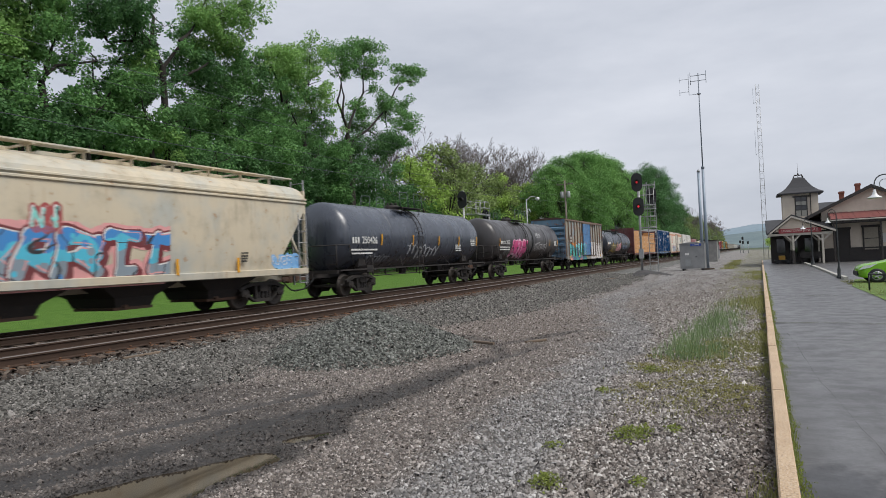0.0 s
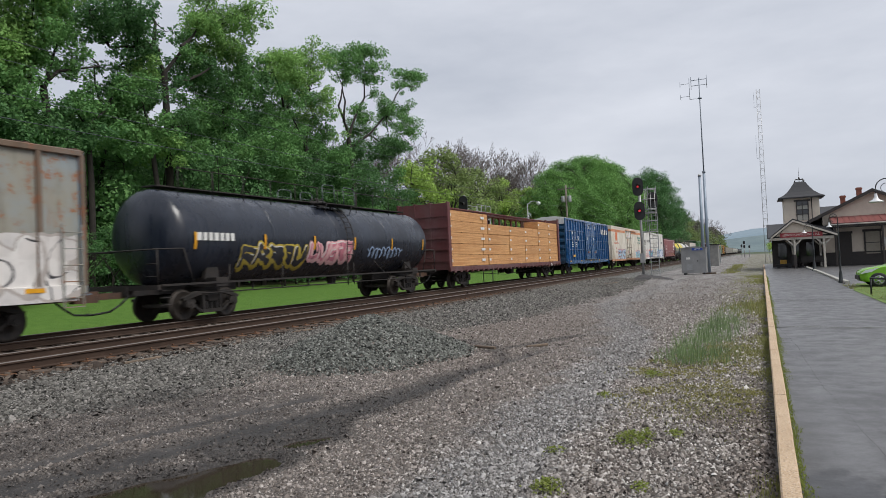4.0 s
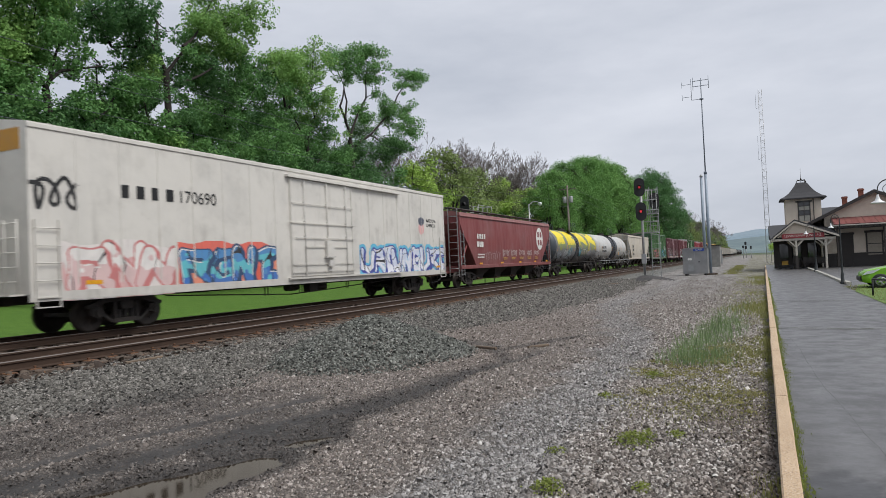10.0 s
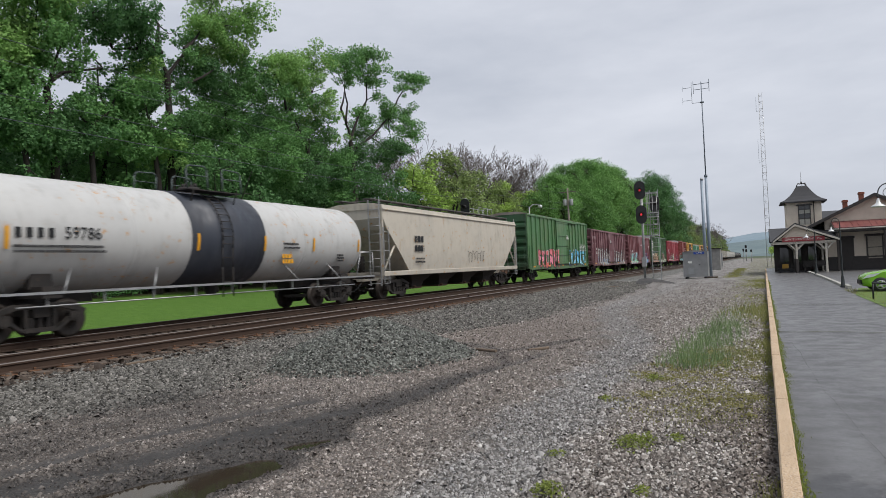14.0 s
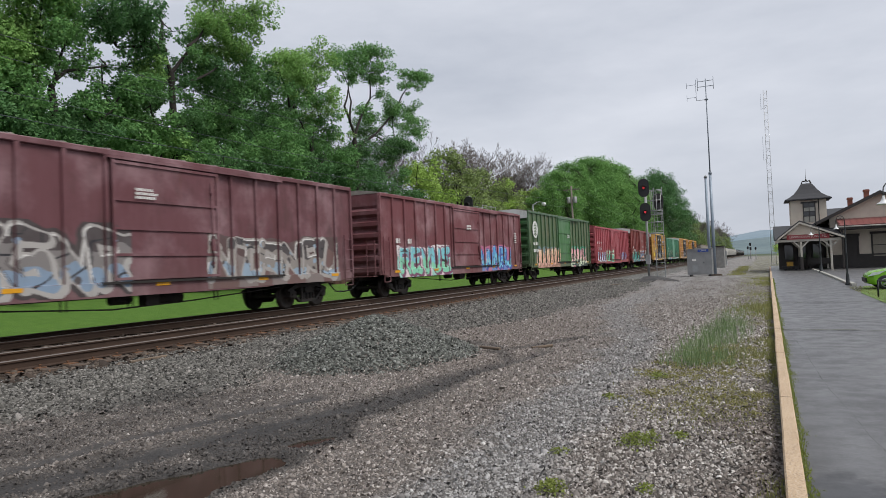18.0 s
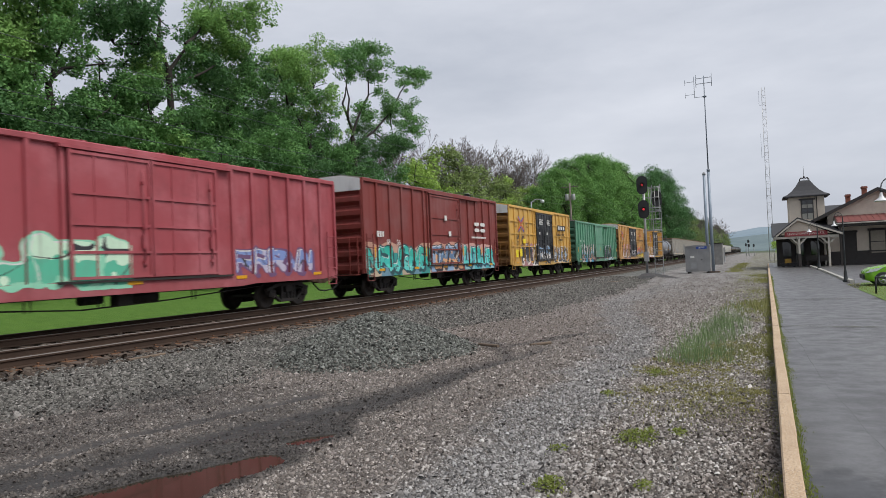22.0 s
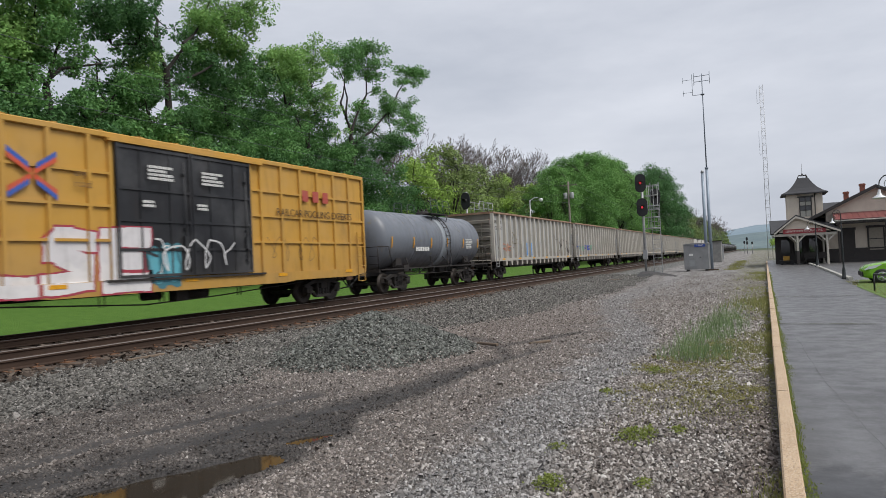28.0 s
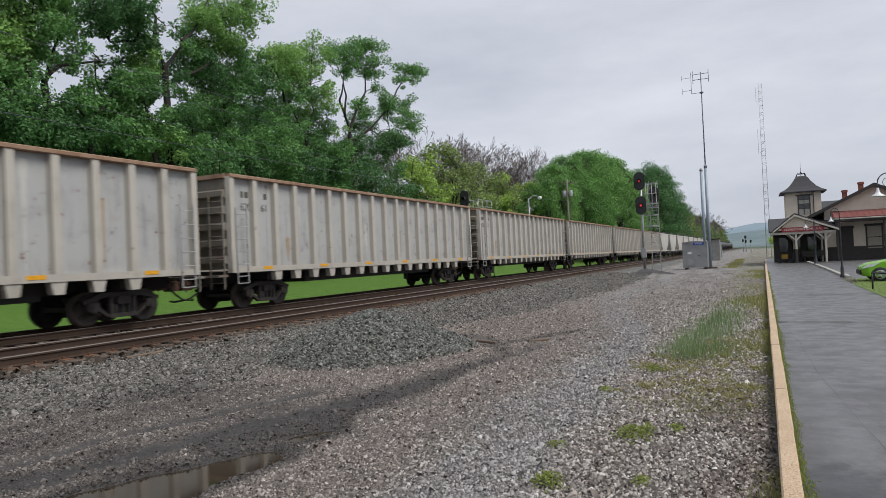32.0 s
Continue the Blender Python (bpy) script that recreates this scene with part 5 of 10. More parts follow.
c6 = paint("deep_blue_paint", "0a4474", 0.1, 0.0, 0.15, 0.2, fadecol=lin("145288"), wavy=0.55)
whitetop = paint("white_end_paint", "cfd0cf", 0.35, 0.05, 0.2)
car, surf, half = boxcar("large dark blue boxcar with ribbed double doors", 118.62, 136.97, 4.92, c6, paint("navy_end_paint", "1a4a6c", 0.5, 0.05, 0.2), door=(0.385, 0.645), leaves=2, ribs=19,
                         grid=(0.30, 0.52, 0.73), white_top=whitetop, roof_m=whitetop)
blocks(car, 1.58, 5.2, 3.75, 4, 0.62, 0.6, 0.29, WHITE)
for i, (yy, n, num) in enumerate(((-7.26, 2, "14"), (-6.1, 1, "11"), (-5.1, 0, "00"))):
    blocks(car, 1.577, yy, 3.52, n, 0.30, 0.2, 0.06, WHITE)
    lettering(num, 0.46, "marking", WHITE, car, pose(1.579, yy + 0.24, 3.22, 90, 0, 90))
bars(car, 1.58, -7.2, 2.85, 3, 0.09, 0.5, WHITE, 14, 2.0)
Geo().box(1.577, 1.583, -6.95, -6.2, 1.52, 1.72).make("placard", spray("d8a02a"), car)
bars(car, 1.58, -6.0, 2.85, 3, 0.08, 0.55, WHITE, 15, 2.0)
for yy in (-1.2, 1.6):
    bars(car, 1.68, yy, 4.5, 3, 0.06, 0.7, WHITE, 16, 1.7)
    bars(car, 1.68, yy - 0.6, 3.35, 3, 0.05, 0.55, WHITE, 17, 1.7)
    Geo().box(1.675, 1.685, yy - 0.1, yy + 0.06, 1.85, 2.02).make("placard", plain("orange_placard", "d8622e"), car)
    Geo().box(1.675, 1.685, yy + 0.35, yy + 0.52, 1.85, 2.15).make("placard", WHITE, car)

c13 = paint("mid_green_paint", "476f45", 0.45, 0.06, 0.45, fadecol=lin("69704c"))
car, surf, half = boxcar("green boxcar with bright graffiti along the sill", 262.72, 281.26, 4.95, c13, paint("dark_green_paint", "33573a", 0.6, 0.05))
graffiti(car, -6.7, -1.3, 0.98, 2.45, ["d06a72", "e58aa0", "c95a52"], "22222a", None, 111, surf, label="pink and red sprayed letters")
graffiti(car, 1.6, 8.2, 1.05, 2.5, ["4fa9cf", "6fc0dc", "8accdf"], "1c262e", None, 112, surf, label="light blue sprayed letters")
bars(car, 1.68, 1.0, 3.65, 3, 0.08, 0.9, WHITE, 21, 1.5)
for i in range(4):
    bars(car, 1.57, 6.1 + 0.62 * i, 2.95, 5, 0.06, 0.42, WHITE, 22 + i, 2.0)

c14 = paint("brown_boxcar_paint", "643d42", 0.45, 0.1, 0.75, 0.7, fadecol=lin("93757a"))
car, surf, half = boxcar("faded brown boxcar with grey graffiti", 283.33, 302.17, 4.55, c14, door=(0.417, 0.611))
graffiti(car, -6.3, -1.1, 1.05, 2.6, ["4a4242", "7d7876", "7f93a8"], "a8a4a0", "3f3636", 121, surf, weight=0.5, label="grey looping sprayed letters")
graffiti(car, 1.7, 8.4, 1.05, 2.45, ["4a4444", "8d8680", "8fa3b4"], "a29d98", None, 122, surf, weight=0.42, under=("5a4644", "6d5450", "7f7470"))
tag_scrawl(car, -8.9, -7.3, 3.6, 3.95, "a79092", 5, surf, 0.025)
tag_scrawl(car, -8.9, -7.3, 3.05, 3.35, "a79092", 6, surf, 0.025)
for yy, num in ((-7.7, "62"), (-6.9, "61")):
    bars(car, 1.57, yy, 2.72, 1, 0.2, 0.36, WHITE, 30)
    number(car, 1.57, yy, 2.22, num)
bars(car, 1.68, -0.9, 3.65, 3, 0.07, 0.8, WHITE, 31, 1.5)

c15 = paint("oxide_boxcar_paint", "6e3e42", 0.45, 0.1, 0.8, 0.7, fadecol=lin("9a7a7e"))
car, surf, half = boxcar("oxide brown boxcar with mint and blue graffiti", 304.44, 322.97, 4.55, c15)
graffiti(car, -7.7, -2.2, 1.0, 2.25, ["7fc7d0", "86cfae"], "7c4a66", None, 131, surf, word="REVUE", weight=0.55, under=("e0d8d8", "d9c9cc", "9ecfc4"), label="mint green sprayed letters with a white cloud")
graffiti(car, 2.2, 7.2, 1.05, 2.35, ["5aa7d8", "7ac4d8"], "3a4f9c", None, 132, surf, weight=0.5, under=("b86a86", "6f8cc4", "c07a92"), label="blue sprayed letters")
for yy, num in ((-8.0, "62"), (-6.9, "11")):
    bars(car, 1.57, yy, 2.62, 1, 0.22, 0.4, WHITE, 33)
    number(car, 1.57, yy, 2.12, num)
bars(car, 1.57, 7.9, 3.3, 6, 0.06, 0.5, WHITE, 34, 2)
bars(car, 1.68, -0.2, 3.5, 2, 0.10, 0.7, WHITE, 35, 1.4)

c16 = paint("olive_green_paint", "516545", 0.4, 0.1, 0.6, fadecol=lin("6c664f"))
car, surf, half = boxcar("olive green boxcar with a round white tree emblem", 324.88, 343.45, 4.95, c16, paint("leaf_green_paint", "345c33", 0.6, 0.08), door_m=paint("door_green_paint", "42703f", 0.35, 0.05), white_top=whitetop, ribs=18, post_m=paint("post_green_paint", "3d5c3b", 0.5, 0.08))
em = Geo()
em.lathe("x", [(0.62, 0.0), (0.62, 0.006)], (1.575, -7.9, 3.66), 32)
em.face(range(32, 64))
em.make("emblem", WHITE, car, "round white tree emblem")
em = Geo()
em.box(1.582, 1.588, -7.94, -7.86, 3.21, 4.16)
for i in range(4):
    for s in (-1, 1):
        em.prism("x", [(-7.9, 3.36 + i * 0.2), (-7.9 + s * 0.34, 3.23 + i * 0.2), (-7.9 + s * 0.34, 3.31 + i * 0.2), (-7.9, 3.46 + i * 0.2)], 1.582, 1.588)
em.make("emblem_branches", c16, car)
graffiti(car, -7.4, -1.6, 1.02, 2.35, ["e8c6a6", "e2b498", "dfae9c"], "9c7460", None, 141, surf, weight=0.8, under=("6d8586", "c89a8c", "b8907c"), label="peach sprayed letters")
graffiti(car, 1.9, 7.7, 0.94, 2.45, ["eaa9b0", "efc2bd", "cfd9bd"], "2f3f3c", None, 142, surf, weight=0.8, under=("3f9a78", "dfa0a6", "39463f", "c4d2b6"), label="pale pink sprayed letters")
for yy in (-8.4, -7.8):
    bars(car, 1.57, yy, 2.75, 2, 0.22, 0.5, WHITE, 36, 2.3)
bars(car, 1.68, 0.6, 3.5, 3, 0.07, 0.8, WHITE, 37, 1.5)

c17 = paint("faded_red_paint", "9a454c", 0.3, 0.04, 0.6, 0.6, fadecol=lin("b56c74"))
car, surf, half = boxcar("faded red double-door boxcar", 345.7, 364.13, 4.6, c17, roof_m=c17, door=(0.40, 0.66), leaves=2, ribs=20)
graffiti(car, -8.4, -4.4, 1.05, 2.1, ["a6b7d6", "c8cfe0"], "75443f", None, 151, surf, weight=0.6, slant=0.4, label="pale blue slanted sprayed letters")
graffiti(car, -3.8, -0.2, 1.15, 2.3, ["c6e3c9", "57b596"], "8ccfb0", None, 152, surf, weight=0.9, label="mint sprayed bubble letters")
graffiti(car, 3.7, 7.8, 1.2, 2.1, ["7a8fc4", "b9b4c8"], "6a4a70", None, 153, surf, weight=0.4)
for yy, num in ((-7.45, "31"), (-6.7, "17")):
    number(car, 1.57, yy, 2.98, num, 0.34)
bars(car, 1.57, -8.3, 3.1, 1, 0.22, 0.42, WHITE, 38)
for yy in (-8.3, -7.45, -6.7):
    bars(car, 1.57, yy, 2.7, 4, 0.05, 0.4, WHITE, 39, 2.2)

c18 = paint("maroon_paint", "7a342f", 0.3, 0.04, 0.3, 0.55)
car, surf, half = boxcar("maroon boxcar with white emblem blocks and teal graffiti", 366.21, 381.76, 4.98, c18, white_top=whitetop, ribs=14, door=(0.39, 0.62))
graffiti(car, -7.6, -1.8, 1.0, 2.2, ["2fae9c", "3cc0b4", "62c8c0"], "1d4a50", None, 161, surf, weight=0.55, under=("c49a86", "2f8f8a", "b8a48c", "6a8fa0"), label="teal sprayed letters")
graffiti(car, -1.6, 2.1, 1.05, 2.3, ["8aa8c8", "5d7898", "d8a070"], "2b2630", None, 162, surf, weight=0.6, under=("c4907c", "8aa8c8", "c8b4a4"))
graffiti(car, 2.6, 7.0, 1.05, 2.25, ["2fb8ac", "62d0cc"], "24485a", None, 163, surf, weight=0.55, under=("c89a90", "4fb0b8", "8fb8c0"))
eb = Geo()
for ya in (4.05, 4.95):
    eb.cbox(1.58, 1.586, ya, ya + 0.75, 3.02, 3.22, 0.09, "x")
    eb.cbox(1.58, 1.586, ya, ya + 0.75, 3.36, 3.56, 0.09, "x")
eb.make("emblem", WHITE, car, "bold white company emblem")
bars(car, 1.58, 3.6, 2.75, 1, 0.10, 2.6, WHITE, 40)
bars(car, 1.58, -6.8, 2.8, 1, 0.25, 0.7, WHITE, 41)
for yy, num in ((-6.0, "58"), (-5.1, "56")):
    number(car, 1.58, yy, 2.32, num, 0.32)
for yy, zz in ((-0.15, 3.5), (0.3, 2.7)):
    Geo().box(1.68, 1.688, yy, yy + 0.28, zz, zz + 0.25).make("placard", WHITE, car)
reflectors(car, 1.59, 1.9, (-7.0, -2.2, 0.0, 2.3, 5.0, 7.2), True)

c20 = paint("sea_green_paint", "578e72", 0.4, 0.05, 0.4, 0.5)
# end paint: heavier grime, and a base darkened for shade between the cars
car, surf, half = boxcar("sea green boxcar with black and white graffiti", 401.79, 420.32, 4.6, c20, paint("shaded_sea_green_end", "3a664f", 0.7, 0.1), ribs=20)
graffiti(car, -7.3, -1.6, 1.0, 2.45, ["c2bab4", "8fb0c2", "a08078"], "1f2126", None, 171, surf, weight=0.45, under=("7d9488", "24262b", "bdb6b0", "3f9cc4"), label="white and blue sprayed faces of letters")
graffiti(car, 2.5, 6.8, 1.02, 2.5, ["23252b", "3b3f48"], "b9c6d4", None, 172, surf, weight=0.7, label="black sprayed letters")
for yy, num in ((-7.9, "1905"), (-6.7, "32")):
    bars(car, 1.57, yy, 2.9, 1, 0.2, 0.5, spray("a9c4b4"), 43)
    number(car, 1.57, yy, 2.3, num, 0.32, spray("a9c4b4"))
reflectors(car, 1.59, 2.0, (-8.8, -3.9, 0.6, 5.2, 8.9), True)

BLACKDOOR = paint("black_door_paint", "1a1b1f", 0.25, 0.02, 0.4, 0.5)
DARKMARK = plain("dark_marking", "4c3a22")
for a, b, hexc, seed, lab in ((384.15, 399.59, "caa050", 181, "ochre yellow boxcar with a black door"),
                              (422.1, 440.68, "c3985a", 191, "dusty yellow boxcar with black double doors"),
                              (442.56, 461.41, "bb8f3c", 201, "bright yellow boxcar with white block graffiti")):
    ym = paint("yellow_car_paint", hexc, 0.35, 0.05, 0.3, 0.55)
    # the ends' colour combines dirt with painted-in shade of their recessed corrugations
    car, surf, half = boxcar(lab, a, b, 4.95, ym, paint("shaded_yellow_end", "7d5728", 0.8, 0.2), paint("yellow_roof", hexc, 0.4, 0.1), door=(0.37, 0.635), door_m=BLACKDOOR, leaves=2, ribs=15 if b - a < 17 else 18,
                             grid=(0.31, 0.53, 0.74), white_top=whitetop)
    x = 1.575
    cx, cz = (-half + 2.3, 3.75) if seed == 181 else (-half + (4.85 if seed == 201 else 2.2), 3.72)
    for s, col in ((1, "c4502e"), (-1, "2f55a8")):
        e = Geo()
        for side in (-1, 1):
            for q in (-1, 1):
                o_ = q * (0.0 if s > 0 else 0.13)
                e.prism("x", [(cx + side * (0.03 if s > 0 else 0.09), cz + o_ - q * 0.02), (cx + side * 0.58, cz + o_ + q * 0.32), (cx + side * 0.58, cz + o_ + q * 0.45), (cx + side * (0.03 if s > 0 else 0.09), cz + o_ + q * 0.11)], x + (0.002 if s > 0 else 0), x + 0.006)
        e.make("emblem", spray(col), car)
    for i, (yy, num) in enumerate(((-half + 1.3, "50"), (-half + 2.4, "47"), (-half + 3.5, "04"))):
        if seed == 181:
            bars(car, x, yy, 2.98, 1, 0.24, 0.5, DARKMARK, 50 + i) if i < 2 else None
            number(car, x, yy, 2.42, num, 0.42, DARKMARK)
        elif i < 2:
            bars(car, x, yy - 0.6, 2.9, 2, 0.2, 0.45, DARKMARK, 50 + i, 1.9)
    for dy, words in ((-1.35, ("next", "load")), (1.0, ("any", "road"))):
        for j, word in enumerate(words):
            lettering(word, 0.26, "slogan", spray("7d5c30"), car, pose(x, cx + dy, 3.85 - 0.26 * j, 90, 0, 90), align="LEFT")
    d1 = -half + 0.635 * 2 * half
    if seed == 181:
        Geo().box(x, x + 0.006, 3.8, 6.1, 3.55, 3.98).make("emblem", BLACK, car)
        blocks(car, x + 0.006, 3.95, 3.6, 3, 0.33, 0.55, 0.15, WHITE)
    else:
        blocks(car, x, d1 + 2.7, 3.66, 3, 0.5, 0.5, 0.12, spray("a8493a"))
    span = (half - d1) / 6.88
    if seed == 181:
        for j, words in enumerate(("Railcar Pooling", "Experts")):
            lettering(words, 0.40, "slogan", DARKMARK, car, pose(x, d1 + 3.1 * span, 3.25 - 0.42 * j, 90, 0, 90))
    else:
        lettering("RAILCAR POOLING EXPERTS", 0.36 * span, "slogan", DARKMARK, car, pose(x, d1 + 3.62 * span, 3.25, 90, 0, 90))
    for yy in (-1.5, 0.4):
        bars(car, 1.69, yy, 4.25, 4, 0.07, 0.85, WHITE, 54, 1.5)
        bars(car, 1.69, yy - 0.2, 3.3, 2, 0.07, 0.5, WHITE, 55, 1.5)
    if seed == 181:
        graffiti(car, -5.4, -1.8, 1.0, 2.35, ["2e2e33", "3c3a40"], "d8d2cc", "a5787a", 182, surf, weight=0.8, back=0.4, label="black and white sprayed letters")
        graffiti(car, -1.5, 1.3, 1.05, 2.3, ["6d8fb0", "c8c4c0"], "26282e", None, 184, surf, weight=0.5)
        graffiti(car, 2.4, 6.9, 1.1, 2.2, ["b99a86", "8fa8c0", "7d7f86"], "35363c", "d8d4cc", 183, surf, weight=0.7, label="grey and blue sprayed letters")
        for yy, zz in ((-6.7, 1.5), (-5.9, 1.55)):
            Geo().box(x, x + 0.006, yy, yy + 0.5, zz, zz + 0.5).make("placard", spray("e6d21e"), car)
        Geo().box(x, x + 0.006, -5.1, -4.55, 2.45, 2.75).make("placard", spray("e6d21e"), car)
    elif seed == 191:
        graffiti(car, -6.8, -2.1, 1.05, 2.6, ["d6a6a6", "ccc6c2"], "4a3a3a", "c98f93", 192, surf, weight=0.6, label="dusty pink sprayed letters")
        graffiti(car, -1.0, 1.6, 1.1, 2.0, ["d0d0d0"], "26282e", None, 194, surf, weight=0.3)
        graffiti(car, 2.7, 8.4, 1.05, 2.4, ["e05a40", "4f8fc0", "e8d43a"], "35424f", None, 193, surf, weight=0.7, label="yellow, blue and red sprayed letters")
    else:
        graffiti(car, -8.95, -1.45, 0.92, 2.55, ["d2cfd0", "dad7d6"], "a03244", None, 202, surf, word="FALSE", weight=0.6, block=True, label="white block letters outlined in red")
        for ya, yb in ((-9.3, -9.0), (-1.45, -0.5)):
            graffiti(car, ya, yb, 1.0, 2.1, ["4d97a6", "5aa5b4"], "3a7480", None, 203, surf, weight=1.2, label="teal sprayed flare")
        tag_scrawl(car, -1.4, 1.6, 1.3, 2.5, "c9c9c9", 7, lambda y, z: np.asarray(surf(y, z)) + 0.1, 0.05)
        tag_scrawl(car, 3.4, 6.2, 1.5, 2.6, "8a6a3a", 9, surf, 0.03)

# -- mechanical refrigerator cars: smooth sides, plug doors --
PALEBAR = surface("dusty_bar", (0.46, 0.44, 0.41), (0.6, 0.59, 0.56), 5, 0.6, c3=(0.2, 0.11, 0.07))
STAINBAR = surface("stained_bar", (0.10, 0.07, 0.05), (0.26, 0.21, 0.17), 5, 0.6, c3=(0.13, 0.055, 0.03))


def reefer(label, a, b, H, mat, stripe=None, door=(0.42, 0.60)):
    L = b - a
    car, L = freight_car("refrigerator_car", label, a, b, L / 2 - 2.9, "refrigerator car")
    half, z0, x0 = L / 2, 1.05, 1.54
    d0, d1 = -half + door[0] * L, -half + door[1] * L
    surf = lambda y, z: np.where((np.asarray(y) > d0) & (np.asarray(y) < d1), x0 + 0.05, x0) + 0 * np.asarray(z)
    for s in (1, -1):
        g = Geo()
        g.box(x0 - 0.06, x0, -half, half, z0, H)
        sd = g.make("side", mat, car, at=pose(0, 0, 0, 0, 0, 0 if s > 0 else 180))
        for yy in np.arange(-half + 1.2, half, 1.22):
            if not d0 - 0.2 < yy < d1 + 0.2:
                Geo().box(x0, x0 + 0.012, yy - 0.02, yy + 0.02, z0 + 0.2, H - 0.12).make("side_seam", mat, sd)
        Geo().cbox(x0 - 0.04, x0 + 0.03, -half, half, H - 0.10, H + 0.03, 0.02, "y").make("top_plate", mat, sd)
    sill = Geo()
    for s in (-1, 1):
        sill.box(*sorted((s * (x0 - 0.06), s * (x0 + 0.015))), -half, half, z0 - 0.17, z0 + 0.05)
    sill.make("side_sill", stripe or mat, car)
    for s in (-1, 1):
        g = Geo()
        g.box(-1.5, 1.5, *sorted((s * (half - 0.1), s * half)), z0, H)
        g.prism("y", [(-1.5, H), (1.5, H), (0.5, H + 0.16), (-0.5, H + 0.16)], *sorted((s * (half - 0.1), s * half)))
        e = g.make("end", mat, car)
        h = Geo()
        for xx in (-1.3, -0.85, 0.85, 1.3):
            h.tube((xx, s * (half + 0.12), z0), (xx, s * (half + 0.12), z0 + 1.7), 0.02, 6)
        for zz in np.arange(z0 + 0.3, z0 + 1.7, 0.33):
            h.tube((-1.3, s * (half + 0.12), zz), (1.3, s * (half + 0.12), zz), 0.014, 5)
        h.box(-1.35, 1.35, *sorted((s * half, s * (half + 0.35))), z0 - 0.02, z0 + 0.02)
        tagged(h.make("end_railing", mat, e), kind="stuff")
    r = Geo()
    r.prism("y", [(-1.56, H), (1.56, H), (1.56, H + 0.04), (0.5, H + 0.2), (-0.5, H + 0.2), (-1.56, H + 0.04)], -half, half)
    for yy in np.arange(-half + 0.6, half, 1.4):
        r.prism("y", [(-1.5, H + 0.03), (1.5, H + 0.03), (1.5, H + 0.07), (0.5, H + 0.23), (-0.5, H + 0.23), (-1.5, H + 0.07)], yy - 0.03, yy + 0.03)
    r.make("roof", mat, car)
    g = Geo()
    g.box(x0, x0 + 0.045, d0, d1, z0 + 0.1, H - 0.32)
    for yy in (d0 + 0.03, d1 - 0.1):
        g.box(x0 + 0.045, x0 + 0.07, yy, yy + 0.07, z0 + 0.1, H - 0.32)
    dr = g.make("door", mat, car)
    bar_m, slim = (STAINBAR, 1.0) if stripe else (PALEBAR, 0.55)
    dw, dh, zb = d1 - d0, H - 0.42 - z0, z0 + 0.1
    for f, m_ in ((0.19, bar_m), (0.54, mat), (0.86, bar_m)):
        yy = d0 + dw * f
        q = Geo()
        q.tube((x0 + 0.1, yy, zb + (0.38 * dh if m_ is mat else 0.0)), (x0 + 0.1, yy, zb + dh + 0.05), 0.028 * slim, 6)
        for g_ in (0.02, 0.39, 0.545, 0.745, 0.95):
            if m_ is not mat or g_ > 0.38:
                q.box(x0 + 0.04, x0 + 0.07 + 0.07 * slim, yy - 0.06 * slim, yy + 0.06 * slim, zb + g_ * dh, zb + g_ * dh + 0.09)
        q.make("lock_rod", m_, dr)
    for g_, fa, fb, t_, m_ in ((0.745, 0.0, 1.0, 0.03, bar_m), (0.545, -0.03, 1.03, 0.055, mat), (0.39, 0.05, 1.02, 0.05, bar_m), (0.30, 0.19, 0.52, 0.05, mat), (0.30, 0.62, 0.88, 0.05, mat),
                               (0.118, 0.0, 1.04, 0.03, bar_m), (0.036, 0.0, 1.0, 0.05, bar_m)):
        Geo().box(x0 + 0.08, x0 + 0.08 + 0.045 * slim, d0 + dw * fa, d0 + dw * fb, zb + g_ * dh, zb + g_ * dh + t_ * slim).make("door_rail", m_, dr)
    lk = Geo().cbox(x0 + 0.05, x0 + 0.19, d0 + dw * 0.5, d0 + dw * 0.61, zb + 0.2 * dh, zb + 0.37 * dh, 0.02).make("lock_case", mat, dr)
    lh = Geo()
    lh.cbox(x0 + 0.06, x0 + 0.2, d0 + dw * 0.53, d0 + dw * 0.6, zb + 0.09 * dh, zb + 0.16 * dh, 0.02)
    lh.box(x0 + 0.07, x0 + 0.2, d0 + dw * 0.48, d0 + dw * 0.63, zb + 0.185 * dh, zb + 0.2 * dh)
    lh.make("lock_handle", bar_m, lk)
    if stripe:
        for fa, fb, ga, gb, h_ in ((0.22, 0.52, 0.74, 0.94, "d9d6d6"), (0.67, 0.83, 0.75, 0.93, "d6d3d2"), (0.62, 0.645, 0.58, 0.96, "c09a5c"), (0.27, 0.50, 0.83, 0.855, "c9887a"),
                                   (0.29, 0.41, 0.64, 0.72, "cf9a7c"), (0.36, 0.46, 0.19, 0.245, "cfa09a"), (0.075, 0.11, 0.12, 0.27, "ab7a34"), (0.94, 0.97, 0.14, 0.25, "ab7a34")):
            Geo().box(x0 + 0.045, x0 + (0.052 if h_[0] != "d" else 0.049), d0 + dw * fa, d0 + dw * fb, zb + ga * dh, zb + gb * dh).make("marking", spray(h_), dr)
    Geo().box(x0, x0 + 0.15, d0 - 0.2, d1 + 3.9, H - 0.30, H - 0.22).make("door_track", stripe or mat, car)
    t = Geo()
    t.box(x0, x0 + 0.13, d0 - 0.2, d1 + 3.9, z0 + 0.0, z0 + 0.06)
    t.make("door_track", stripe or mat, car)
